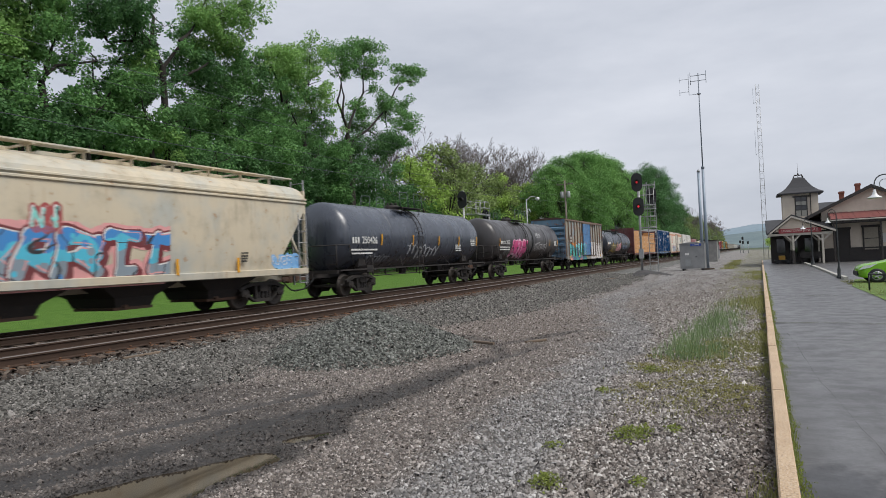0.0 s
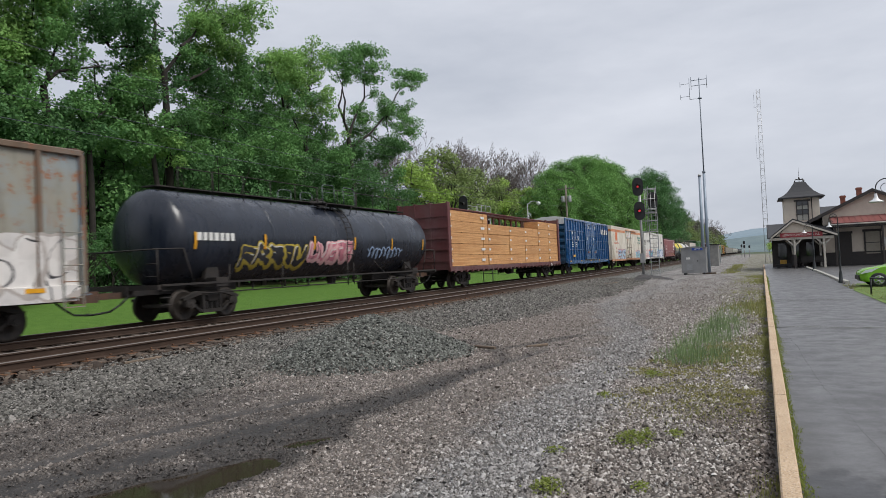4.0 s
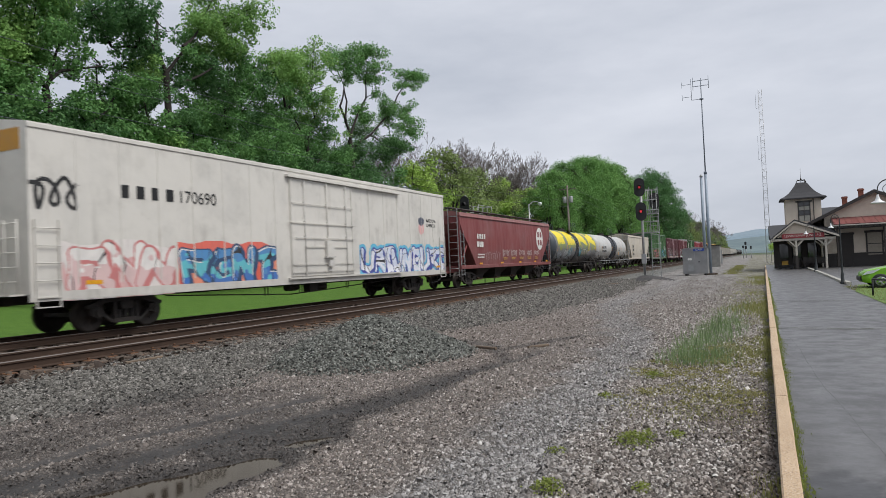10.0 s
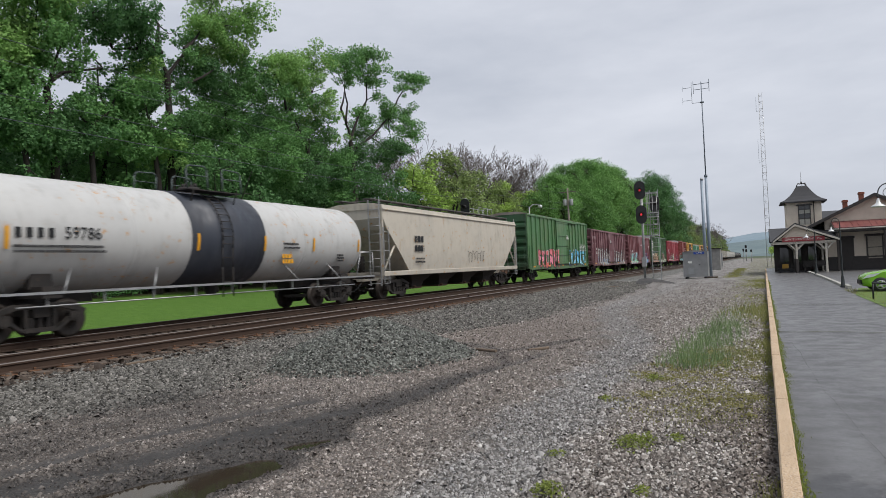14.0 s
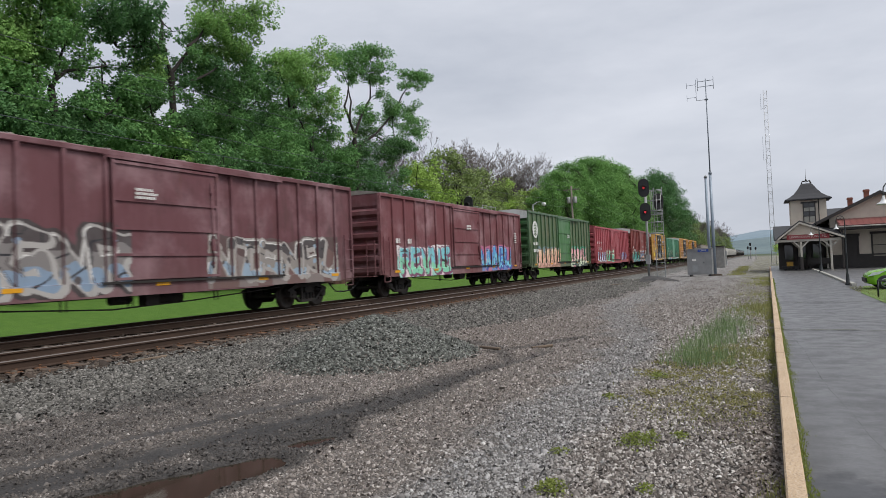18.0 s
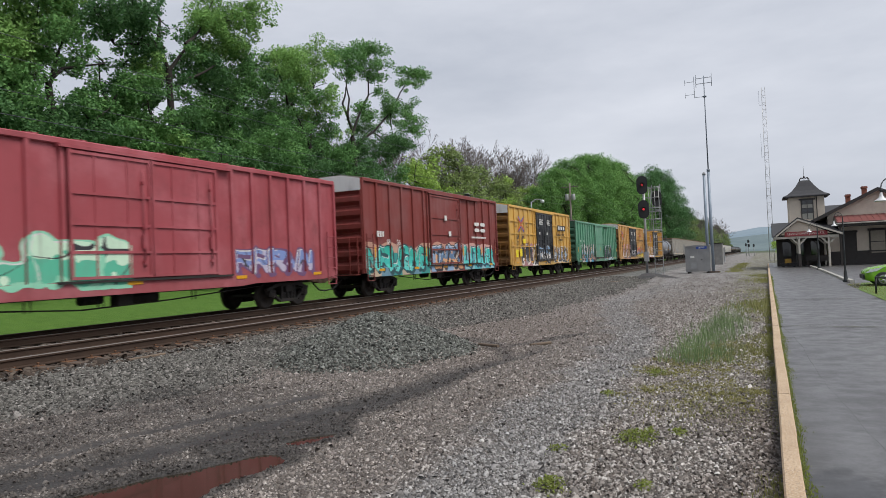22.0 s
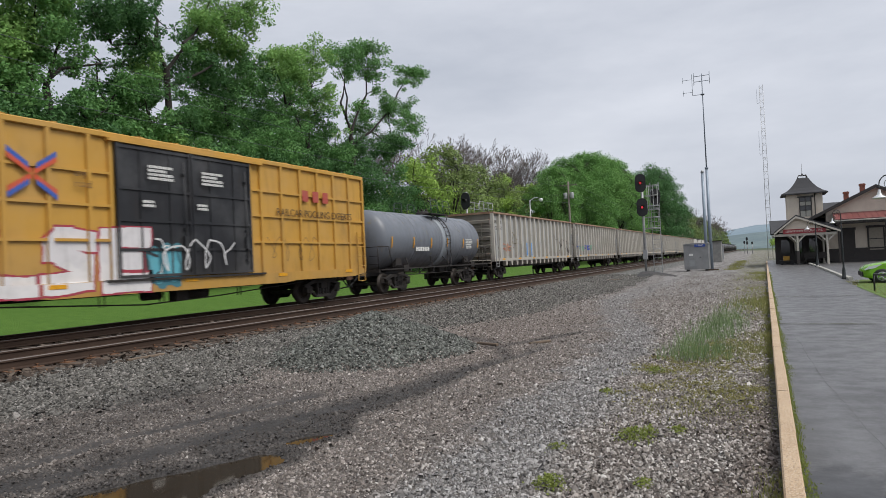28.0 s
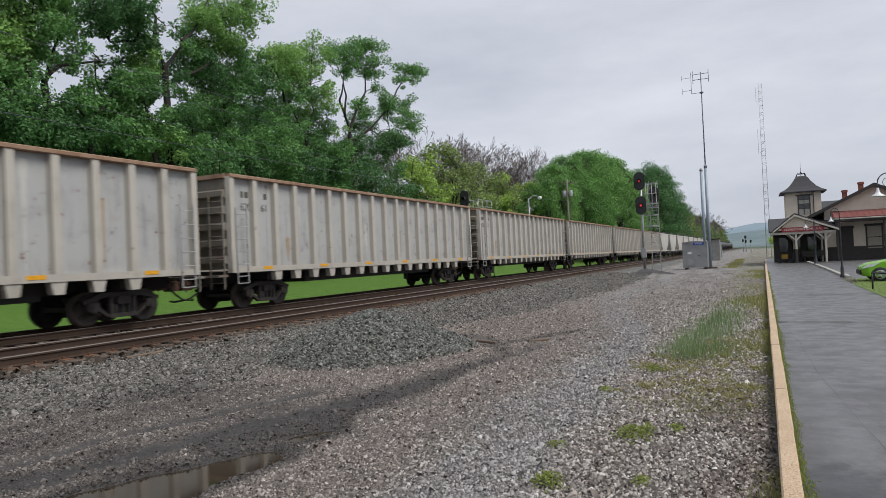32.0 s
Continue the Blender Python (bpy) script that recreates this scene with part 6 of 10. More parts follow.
    if stripe:
        s = Geo()
        s.box(x0, x0 + 0.012, -half, d0 - 0.02, H - 0.62, H - 0.32)
        s.box(x0, x0 + 0.012, d1 + 0.1, half, H - 0.62, H - 0.32)
        s.box(-1.5, 1.5, -half - 0.006, -half, H - 0.62, H - 0.32)
        s.make("stripe", stripe, car, "faded orange stripe")
    underframe(car, L - 0.4, L / 2 - 2.9)
    for s in (-1, 1):
        ya, yb = sorted((s * (half - 0.12), s * (half - 0.7)))
        ladder(car, ya, yb, z0 + 0.1, z0 + 1.7, x0 + 0.02, 4, mat)
    reflectors(car, x0 + 0.005, z0 + 0.22, (-half + 1.6, half - 0.9))
    return car, surf, half


cryo = paint("stained_white_paint", "d3cdc0", 0.5, 0.34, 0.5, 0.5, fadecol=lin("bcae98"), rustcol=(0.30, 0.16, 0.085), wavy=0.25)
ORANGE = paint("orange_stripe_paint", "bf7446", 0.4, 0.1, 0.95, fadecol=lin("d0a378"))
car, surf, half = reefer("stained white refrigerator car with an orange stripe", 139.02, 161.38, 4.92, cryo, ORANGE, (0.41, 0.59))
e = Geo()
cy, cz = -8.5, 3.75
e.lathe("x", [(0.52, 0.0), (0.52, 0.006)], (1.545, cy, cz), 28)
e.face(range(28, 56))
e.box(1.545, 1.552, cy, cy + 1.0, cz + 0.2, cz + 0.52)
e.box(1.545, 1.552, cy + 0.45, cy + 0.85, cz - 0.55, cz + 0.3)
e.make("emblem", spray("cf6a2c"), car, "orange company emblem")
blocks(car, 1.546, -9.6, 2.85, 9, 0.28, 0.23, 0.075, spray("c26236"))
bars(car, 1.546, -8.75, 2.5, 1, 0.24, 0.8, spray("b8785c"), 60)
lettering("5569", 0.38, "marking", spray("b8785c"), car, pose(1.546, -8.35, 1.98, 90, 0, 90))
for i, words in enumerate(("Protecting Today's", "Perishables", "For Tomorrow")):
    lettering(words, 0.36, "slogan", spray("4f8a84"), car, pose(1.548, 8.65, 3.9 - 0.36 * i, 90, 0, 90))
graffiti(car, -7.5, -2.4, 1.02, 2.2, ["86a4c4", "a8cfe0", "9fc0d8"], "3b2c3a", "c98f90", 211, surf, word="ERASE", weight=0.5, slant=0.12, label="pale blue pointed sprayed letters")
graffiti(car, 5.6, 9.0, 1.05, 2.1, ["7fb3cc", "8fc9cf"], "4a6a8c", "d89a94", 212, surf, weight=0.7)

armn = paint("cream_white_paint", "cecbc4", 0.3, 0.08, 0.4, 0.42, wavy=0.3)
car, surf, half = reefer("clean white refrigerator car with graffiti along the sill", 164.19, 186.3, 4.92, armn)
lettering("170690", 0.5, "marking", BLACK, car, pose(1.548, -6.0, 3.55, 90, 0, 90))
blocks(car, 1.546, -8.67, 3.36, 4, 0.42, 0.36, 0.13, BLACK, "marking")
tag_scrawl(car, -11.0, -9.8, 3.0, 3.8, "1c1c1e", 5, surf, 0.1)
graffiti(car, -10.2, -7.0, 1.0, 2.2, ["dcd8d4", "d0b4b2"], "c07674", None, 221, surf, weight=0.55, under=("d8d2ce", "cfa6a4", "d6cfcb"), label="faint red outlined sprayed letters")
graffiti(car, -6.7, -2.6, 1.02, 2.2, ["4f86b8", "5fb3bf", "3f6fb4"], "2c4668", None, 222, surf, weight=0.5, under=("d8695a", "cf5f4c", "d98a70"), label="blue and orange wild sprayed letters")
graffiti(car, 2.8, 10.8, 1.05, 2.25, ["ccd2e2", "dfe0e8"], "3a4790", "5fb0cf", 223, surf, weight=0.6, label="pale lettering outlined in deep blue")
Geo().prism("x", [(8.12, 3.38), (8.4, 3.26), (8.68, 3.38), (8.68, 3.62), (8.4, 3.70), (8.12, 3.62)], 1.546, 1.552).make("emblem", spray("4a4f5e"), car)
em = Geo().lathe("x", [(0.3, 0.0), (0.3, 0.004)], (1.541, 8.4, 3.15), 24)
em.face(range(24, 48))
em.make("emblem", spray("d8a8a6"), car)
for i, wd in enumerate(("BUILDING", "AMERICA")):
    lettering(wd, 0.24, "slogan", BLACK, car, pose(1.545, 8.95, 3.55 - 0.24 * i, 90, 0, 90), align="LEFT")
Geo().box(-1.3, 1.3, -half - 0.008, -half - 0.002, 4.35, 4.85).make("end_panel", spray("b8862f"), car)


# -- tank cars --
RAILPAINT = plain("grey_green_rail_paint", "465150", 0.6)


def tank_car(label, a, b, R, mat, band_m=None, band=None, head_m=None, tc=None, dome=0.5, strips=(0.02, 0.22, 0.4, 0.58, 0.78, 0.98), rail_m=DARKIRON, seams=4, jacket=True):
    """a and b are the ends of the straight shell."""
    L = b - a
    car, _ = freight_car("tank_car", label, a - 1.15, b + 1.15, tc or L / 2 - 1.3, "tank car")
    half, zc = L / 2, 1.05 + R
    sh = Geo()
    prof = [(R * math.cos(t), -half - 0.62 * math.sin(t)) for t in np.linspace(math.pi / 2, 0, 9)]
    sh.lathe("y", [(max(r, 0.001), h) for r, h in prof], (0, 0, zc), 56)
    n = 10
    sh.lathe("y", [(R, -half + L * i / n) for i in range(n + 1)], (0, 0, zc), 56)
    sh.lathe("y", [(max(r, 0.001), -h) for r, h in prof[::-1]], (0, 0, zc), 56)
    shell = sh.make("shell", mat, car, weld=True)
    for i in range(1, seams):
        yy = -half + L * i / seams
        Geo().lathe("y", [(R - 0.004, yy - 0.05), (R + 0.012, yy - 0.04), (R + 0.012, yy + 0.04), (R - 0.004, yy + 0.05)], (0, 0, zc), 56).make("seam", mat, shell)

    def surf(y, z):
        return np.sqrt(np.maximum(R * R - (np.asarray(z, float) - zc) ** 2, 0.01)) + 0 * np.asarray(y) + 0.013

    if band:
        bd = Geo()
        ya, yb = -half + band[0] * L, -half + band[1] * L
        bd.lathe("y", [(R - 0.01, ya), (R + 0.02, ya), (R + 0.02, yb), (R - 0.01, yb)], (0, 0, zc), 56)
        bd.make("band", band_m, car)
    if head_m:
        hd = Geo()
        hd.lathe("y", [(max(r * 1.006, 0.001), h * 1.001 - 0.004) for r, h in prof], (0, 0, zc), 48)
        hd.make("tank_head", head_m, car)
    # running gear frame, side rail, braces
    for s in (-1, 1):
        ss = Geo().box(-0.3, 0.3, *sorted((s * (half + 1.15), s * (half - 3.2))), 0.82, 1.1).make("stub_sill", DARKIRON, car)
        Geo().box(-1.45, 1.45, *sorted((s * (half + 1.1), s * (half + 0.95))), 0.98, 1.12).make("end_sill", DARKIRON, ss)
        Geo().box(-1.5, 1.5, *sorted((s * (half - 1.55), s * (half - 1.05))), 0.98, 1.25).make("bolster", DARKIRON, ss)
        for x in (-1, 1):
            Geo().prism("x", [(s * (half - 1.6), 1.2), (s * (half - 1.0), 1.2), (s * (half - 1.1), 1.9), (s * (half - 1.5), 1.9)], *sorted((x * 0.95, x * 1.1))).make("saddle", DARKIRON, ss)
    rl = Geo()
    for x in (-1.52, 1.46):
        rl.box(x, x + 0.06, -half - 1.0, half + 1.0, 1.07, 1.13)
    for yy in np.arange(-half + 1.2, half - 0.6, 1.5):
        rl.box(1.40, 1.46, yy, yy + 0.02, 0.78, 1.1)
    for yy, o_ in ((-half + 1.6, 0.4), (-half + 4.2, 0.4), (half - 1.6, -0.4), (half - 4.2, -0.4)):
        rl.tube((1.48, yy, 1.1), (R * 0.80, yy + o_, zc - R * 0.58), 0.022, 5)
    rl.path([(1.44, -half + 0.5, 0.80), (1.44, half - 0.5, 0.80)], 0.02, 5)
    rl.make("side_rail", rail_m, car)
    for s in (-1, 1):
        h = Geo()
        for x in (-1.4, 1.4):
            h.tube((x, s * (half + 1.05), 1.1), (x, s * (half + 1.05), 2.1), 0.022, 6)
            h.path([(x, s * (half + 1.05), 2.1), (x, s * (half + 0.1), 2.12), (x, s * (half - 0.25), 1.12)], 0.022, 6)
        h.tube((-1.4, s * (half + 1.05), 2.1), (1.4, s * (half + 1.05), 2.1), 0.022, 6)
        for zz in (1.35, 1.7):
            h.tube((0.95, s * (half + 1.05), zz), (1.4, s * (half + 1.05), zz), 0.015, 5)
        for zz in (0.55, 0.75, 0.95):
            h.tube((1.42, s * (half + 0.6), zz), (1.42, s * (half + 1.0), zz), 0.015, 5)
        tagged(h.make("end_railing", rail_m, car), kind="stuff")
    # manway, platform, ladder
    yd = -half + dome * L
    zt = zc + R
    d = Geo()
    d.lathe("z", [(0.36, 0), (0.36, 0.2), (0.3, 0.26), (0.001, 0.28)], (0, yd, zt - 0.05), 20)
    for k in range(4):
        a_ = k * 1.57 + 0.4
        d.tube((0.2 * math.cos(a_), yd + 0.2 * math.sin(a_), zt + 0.2), (0.2 * math.cos(a_), yd + 0.2 * math.sin(a_), zt + 0.33), 0.05, 8)
    d.make("manway", DARKIRON, car)
    p = Geo()
    p.box(-1.1, -0.5, yd - 1.1, yd + 1.1, zt - 0.02, zt + 0.015)
    p.box(0.5, 1.1, yd - 1.1, yd + 1.1, zt - 0.02, zt + 0.015)
    for x in (-1.1, 1.1):
        for yy in (yd - 0.9, yd + 0.9):
            p.tube((x, yy, zt), (x * 0.85, yy, zt - 0.45), 0.02, 5)
        for s in (-1, 1):
            hoop = Geo()
            hoop.path([(x, yd + s * 1.15, zt), (x * 0.97, yd + s * 1.15, zt + 0.6), (x * 0.96, yd + s * 1.05, zt + 0.7), (x * 0.96, yd + s * 0.42, zt + 0.73), (x * 0.96, yd + s * 0.32, zt + 0.63), (x, yd + s * 0.32, zt)], 0.022, 6)
            hoop.tube((x * 0.98, yd + s * 1.15, zt + 0.42), (x * 0.98, yd + s * 0.32, zt + 0.42), 0.016, 5)
            hoop.make("guard_rail", RAILPAINT, car)
    p.make("platform", DARKIRON, car)
    ld = Geo()
    ring = [( (R + 0.10) * math.cos(t), zc + (R + 0.10) * math.sin(t)) for t in np.linspace(1.15, -0.2, 10)] + [(1.5, 1.6), (1.5, 0.7)]
    for yy in (yd - 0.22, yd + 0.22):
        ld.path([(x, yy, z) for x, z in ring], 0.022, 5)
    for (x, z), (x2, z2) in zip(ring[:-1], ring[1:]):
        ld.tube(((x + x2) / 2, yd - 0.22, (z + z2) / 2), ((x + x2) / 2, yd + 0.22, (z + z2) / 2), 0.014, 5)
    ld.make("ladder", DARKIRON, car)
    vl = Geo()
    vl.lathe("z", [(0.16, 0), (0.2, 0.15), (0.2, 0.4)], (0, yd + 0.8, 0.75), 12)
    vl.make("outlet_valve", DARKIRON, car)
    if strips:
        for f in strips:
            yy = -half + f * L if f <= 1 else f - 100
            z = zc - 0.15
            k = Geo()
            nseg = 5
            for i in range(nseg):
                za, zb = z - 0.25 + 0.5 * i / nseg, z - 0.25 + 0.5 * (i + 1) / nseg
                q = len(k.v)
                for zz, y1 in ((za, yy - 0.05), (za, yy + 0.05), (zb, yy + 0.05), (zb, yy - 0.05)):
                    k.v.append((float(surf(0, zz)) + 0.022, y1, zz))
                k.face((q, q + 1, q + 2, q + 3))
            k.make("reflector", YELLOW, car)
    return car, surf, half, zc


def wrapped_bars(car, surf, y, z, rows, h, w, mat, seed, gap=1.6):
    return bars(car, float(surf(0, z)) + 0.006, y, z, rows, h, w, mat, seed, gap)


black_t = paint("black_tank_paint", "343a45", 0.08, 0.01, 0.4, 0.3, fadecol=lin("48505c"))
black_t.node_tree.nodes["Principled BSDF"].inputs["Specular IOR Level"].default_value = 1.0
car, surf, half, zc = tank_car("glossy black tank car with yellow strips and scrawls", 23.2, 36.9, 1.45, black_t, dome=0.446, strips=(95.6, 98.6, 101.5, 104.1, 106.7))
lettering("250426", 0.42, "marking", WHITE, car, pose(float(surf(0, zc - 0.2)) + 0.004, -5.4, zc - 0.2, 90, 0, 90))
blocks(car, float(surf(0, zc - 0.2)) + 0.004, -6.8, zc - 0.36, 3, 0.32, 0.16, 0.05, WHITE, "marking")
wrapped_bars(car, surf, -6.8, zc - 0.55, 2, 0.07, 2.2, WHITE, 70, 2.2)
tag_scrawl(car, -5.3, -3.35, zc - 1.2, zc - 0.75, "a9acb2", 11, surf)
tag_scrawl(car, -1.84, -1.0, zc - 0.9, zc - 0.2, "c4c6ca", 11, surf, 0.04)
tag_scrawl(car, -0.9, 1.6, zc - 1.05, zc - 0.3, "c4c6ca", 12, surf, 0.05)
wrapped_bars(car, surf, half - 3.2, zc - 0.35, 4, 0.05, 0.9, WHITE, 71, 2)
wrapped_bars(car, surf, half - 1.1, zc - 0.05, 4, 0.06, 0.9, WHITE, 72, 1.6)

dusty_t = paint("dusty_black_paint", "393738", 0.3, 0.03, 0.5, 0.36, fadecol=lin("545253"))
car, surf, half, zc = tank_car("dusty black tank car with pink graffiti", 40.5, 54.9, 1.45, dusty_t, BLACK, (0.511, 0.536), dome=0.403, strips=(0.02, 104.75, 0.99))
graffiti(car, -4.3, -1.1, zc - 1.15, zc + 0.05, ["c8427c", "d85a92"], "e6b4cc", None, 231, surf, weight=0.85, label="magenta bubble letters")
tag_scrawl(car, 0.7, 4.0, zc - 0.75, zc - 0.1, "bdbdbd", 13, surf, 0.05)
tag_scrawl(car, 1.0, 2.3, zc + 0.2, zc + 0.6, "bdbdbd", 14, surf, 0.04)
blocks(car, float(surf(0, zc)) + 0.006, -6.7, zc - 0.3, 4, 0.24, 0.17, 0.05, WHITE, "marking")
lettering("2053", 0.36, "marking", WHITE, car, pose(float(surf(0, zc)) + 0.006, -5.3, zc - 0.18, 90, 0, 90))
wrapped_bars(car, surf, -6.8, zc - 0.45, 2, 0.07, 2.0, WHITE, 74, 2.2)
tag_scrawl(car, -half + 1.5, -half + 3.5, zc - 1.0, zc - 0.65, "8c8a88", 15, surf)
wrapped_bars(car, surf, half - 1.2, zc + 0.0, 5, 0.05, 0.8, WHITE, 75, 1.7)

car, surf, half, zc = tank_car("blue-black tank car with a long roof walkway", 76.0, 91.4, 1.45, paint("blueblack_paint", "1f242e", 0.15, 0.03, 0.4, 0.28, fadecol=lin("363d4a")), dome=0.55)
wk_ = Geo()
wk_.box(-0.3, 0.3, -half, half, zc + 1.53, zc + 1.57)
for yy in np.arange(-half + 0.3, half, 1.4):
    wk_.tube((0.85, yy, zc + 1.2), (0.85, yy, zc + 2.05), 0.018, 5)
wk_.tube((0.85, -half + 0.3, zc + 2.05), (0.85, half - 0.3, zc + 2.05), 0.018, 5)
wk_.make("walkway", DARKIRON, car)
graffiti(car, -5.4, -2.0, zc - 1.0, zc - 0.2, ["2a2c34"], "b7a23e", None, 241, surf, weight=0.5)
graffiti(car, -1.8, 1.1, zc - 0.85, zc - 0.1, ["c87a88"], "e0b0b0", None, 242, surf, weight=0.5)
tag_scrawl(car, 2.3, 5.3, zc - 0.8, zc - 0.2, "8fa3c0", 16, surf, 0.06)
wrapped_bars(car, surf, -7.4, zc + 0.1, 1, 0.24, 2.0, WHITE, 76)

grey_t = paint("grey_tank_paint", "77797b", 0.45, 0.05, 0.5, 0.5)
car, surf, half, zc = tank_car("grey tank car sprayed bright yellow along the top", 208.3, 223.35, 1.46, grey_t, paint("dark_band_paint", "3a3f45", 0.4), (0.435, 0.49), paint("slate_head_paint", "3e464d", 0.3, 0.02), dome=0.46)
graffiti(car, -half + 0.2, -1.0, zc + 0.12, zc + 1.38, ["e3cf1f", "dcc81e"], "6f8650", "7f8a62", 251, surf, word="SE", weight=0.78, block=True, label="large yellow sprayed letters over the tank's shoulder")
graffiti(car, -0.1, half - 0.2, zc + 0.12, zc + 1.38, ["e3cf1f", "dcc81e"], "6f8650", "7f8a62", 252, surf, word="RK", weight=0.78, block=True)
for i, (yy, hh, cc) in enumerate(((-6.6, 0.5, "8b9246"), (-5.4, 0.35, "7d8a52"), (-3.7, 0.45, "a39a3c"), (-2.2, 0.3, "7d8a52"), (0.5, 0.5, "8b9246"), (2.0, 0.4, "7d8a52"), (3.6, 0.55, "a39a3c"), (5.2, 0.45, "8b9246"), (6.3, 0.4, "a9a440"))):
    graffiti(car, yy, yy + 0.9, zc + 0.2 - hh, zc + 0.25, [cc], cc, None, 256 + i, surf, weight=0.9, block=True, word="U", name="overspray")
for yy, cc in ((0.35, "3f8fa8"), (-3.4, "4a8a96"), (4.0, "8f8a94")):
    graffiti(car, yy, yy + 0.8, zc - 0.75, zc - 0.1, [cc], cc, None, 270, surf, weight=1.1, name="overspray")
tag_scrawl(car, 1.6, 5.4, zc - 1.0, zc - 0.45, "8f9498", 24, surf, 0.04)
graffiti(car, 0.6, 3.9, zc - 0.7, zc - 0.25, ["8a8d84", "b39a62"], "5d6a58", None, 254, surf, weight=0.6)
graffiti(car, -5.1, -2.3, zc - 1.25, zc - 0.3, ["a6a9ab", "8f9498"], "4a4d50", None, 253, surf, word="SA", weight=0.95, label="white outlined bubble letters")
tag_scrawl(car, -7.0, -5.5, zc - 1.2, zc - 0.5, "a9b4bd", 17, surf, 0.06)

white_t = paint("white_tank_paint", "b8b8b6", 0.3, 0.36, 0.4, 0.4, rustcol=(0.48, 0.25, 0.07))
car, surf, half, zc = tank_car("white tank car with a dark centre band and rust stains", 225.8, 240.5, 1.46, white_t, paint("navy_band_paint", "30353f", 0.2, 0.0, 0.3, 0.45), (0.383, 0.600), dome=0.475, rail_m=GALV, strips=(0.02, 98.5, 101.44, 104.15, 0.99))
blocks(car, float(surf(0, zc)) + 0.006, -6.9, zc - 0.16, 4, 0.28, 0.2, 0.06, BLACK, "marking")
lettering("59786", 0.4, "marking", BLACK, car, pose(float(surf(0, zc)) + 0.006, -5.2, zc - 0.02, 90, 0, 90))
wrapped_bars(car, surf, -6.9, zc - 0.3, 2, 0.06, 2.4, BLACK, 78, 2)
wrapped_bars(car, surf, 2.4, zc - 0.1, 2, 0.07, 1.1, BLACK, 79, 2)
wrapped_bars(car, surf, 2.4, zc - 0.5, 2, 0.14, 0.7, YELLOW, 80, 1.3)
wrapped_bars(car, surf, half - 1.6, zc - 0.5, 3, 0.07, 0.5, BLACK, 81, 1.5)

g23 = paint("plain_grey_tank", "666b73", 0.3, 0.25, 0.4, 0.42, rustcol=(0.2, 0.165, 0.07))
car, surf, half, zc = tank_car("short grey tank car with a pale band", 463.75, 474.35, 1.40, g23, paint("pale_band_paint", "8f959c", 0.3), (0.53, 0.60), dome=0.58)
wrapped_bars(car, surf, -half + 2.6, zc - 0.35, 1, 0.2, 1.9, WHITE, 82)
wrapped_bars(car, surf, half - 2.0, zc + 0.1, 6, 0.06, 1.0, WHITE, 83, 1.6)


# -- covered hoppers --
WALKGREY = surface("walkway_grating", (0.07, 0.068, 0.066), (0.12, 0.115, 0.11), 5, 0.7, 0.2)


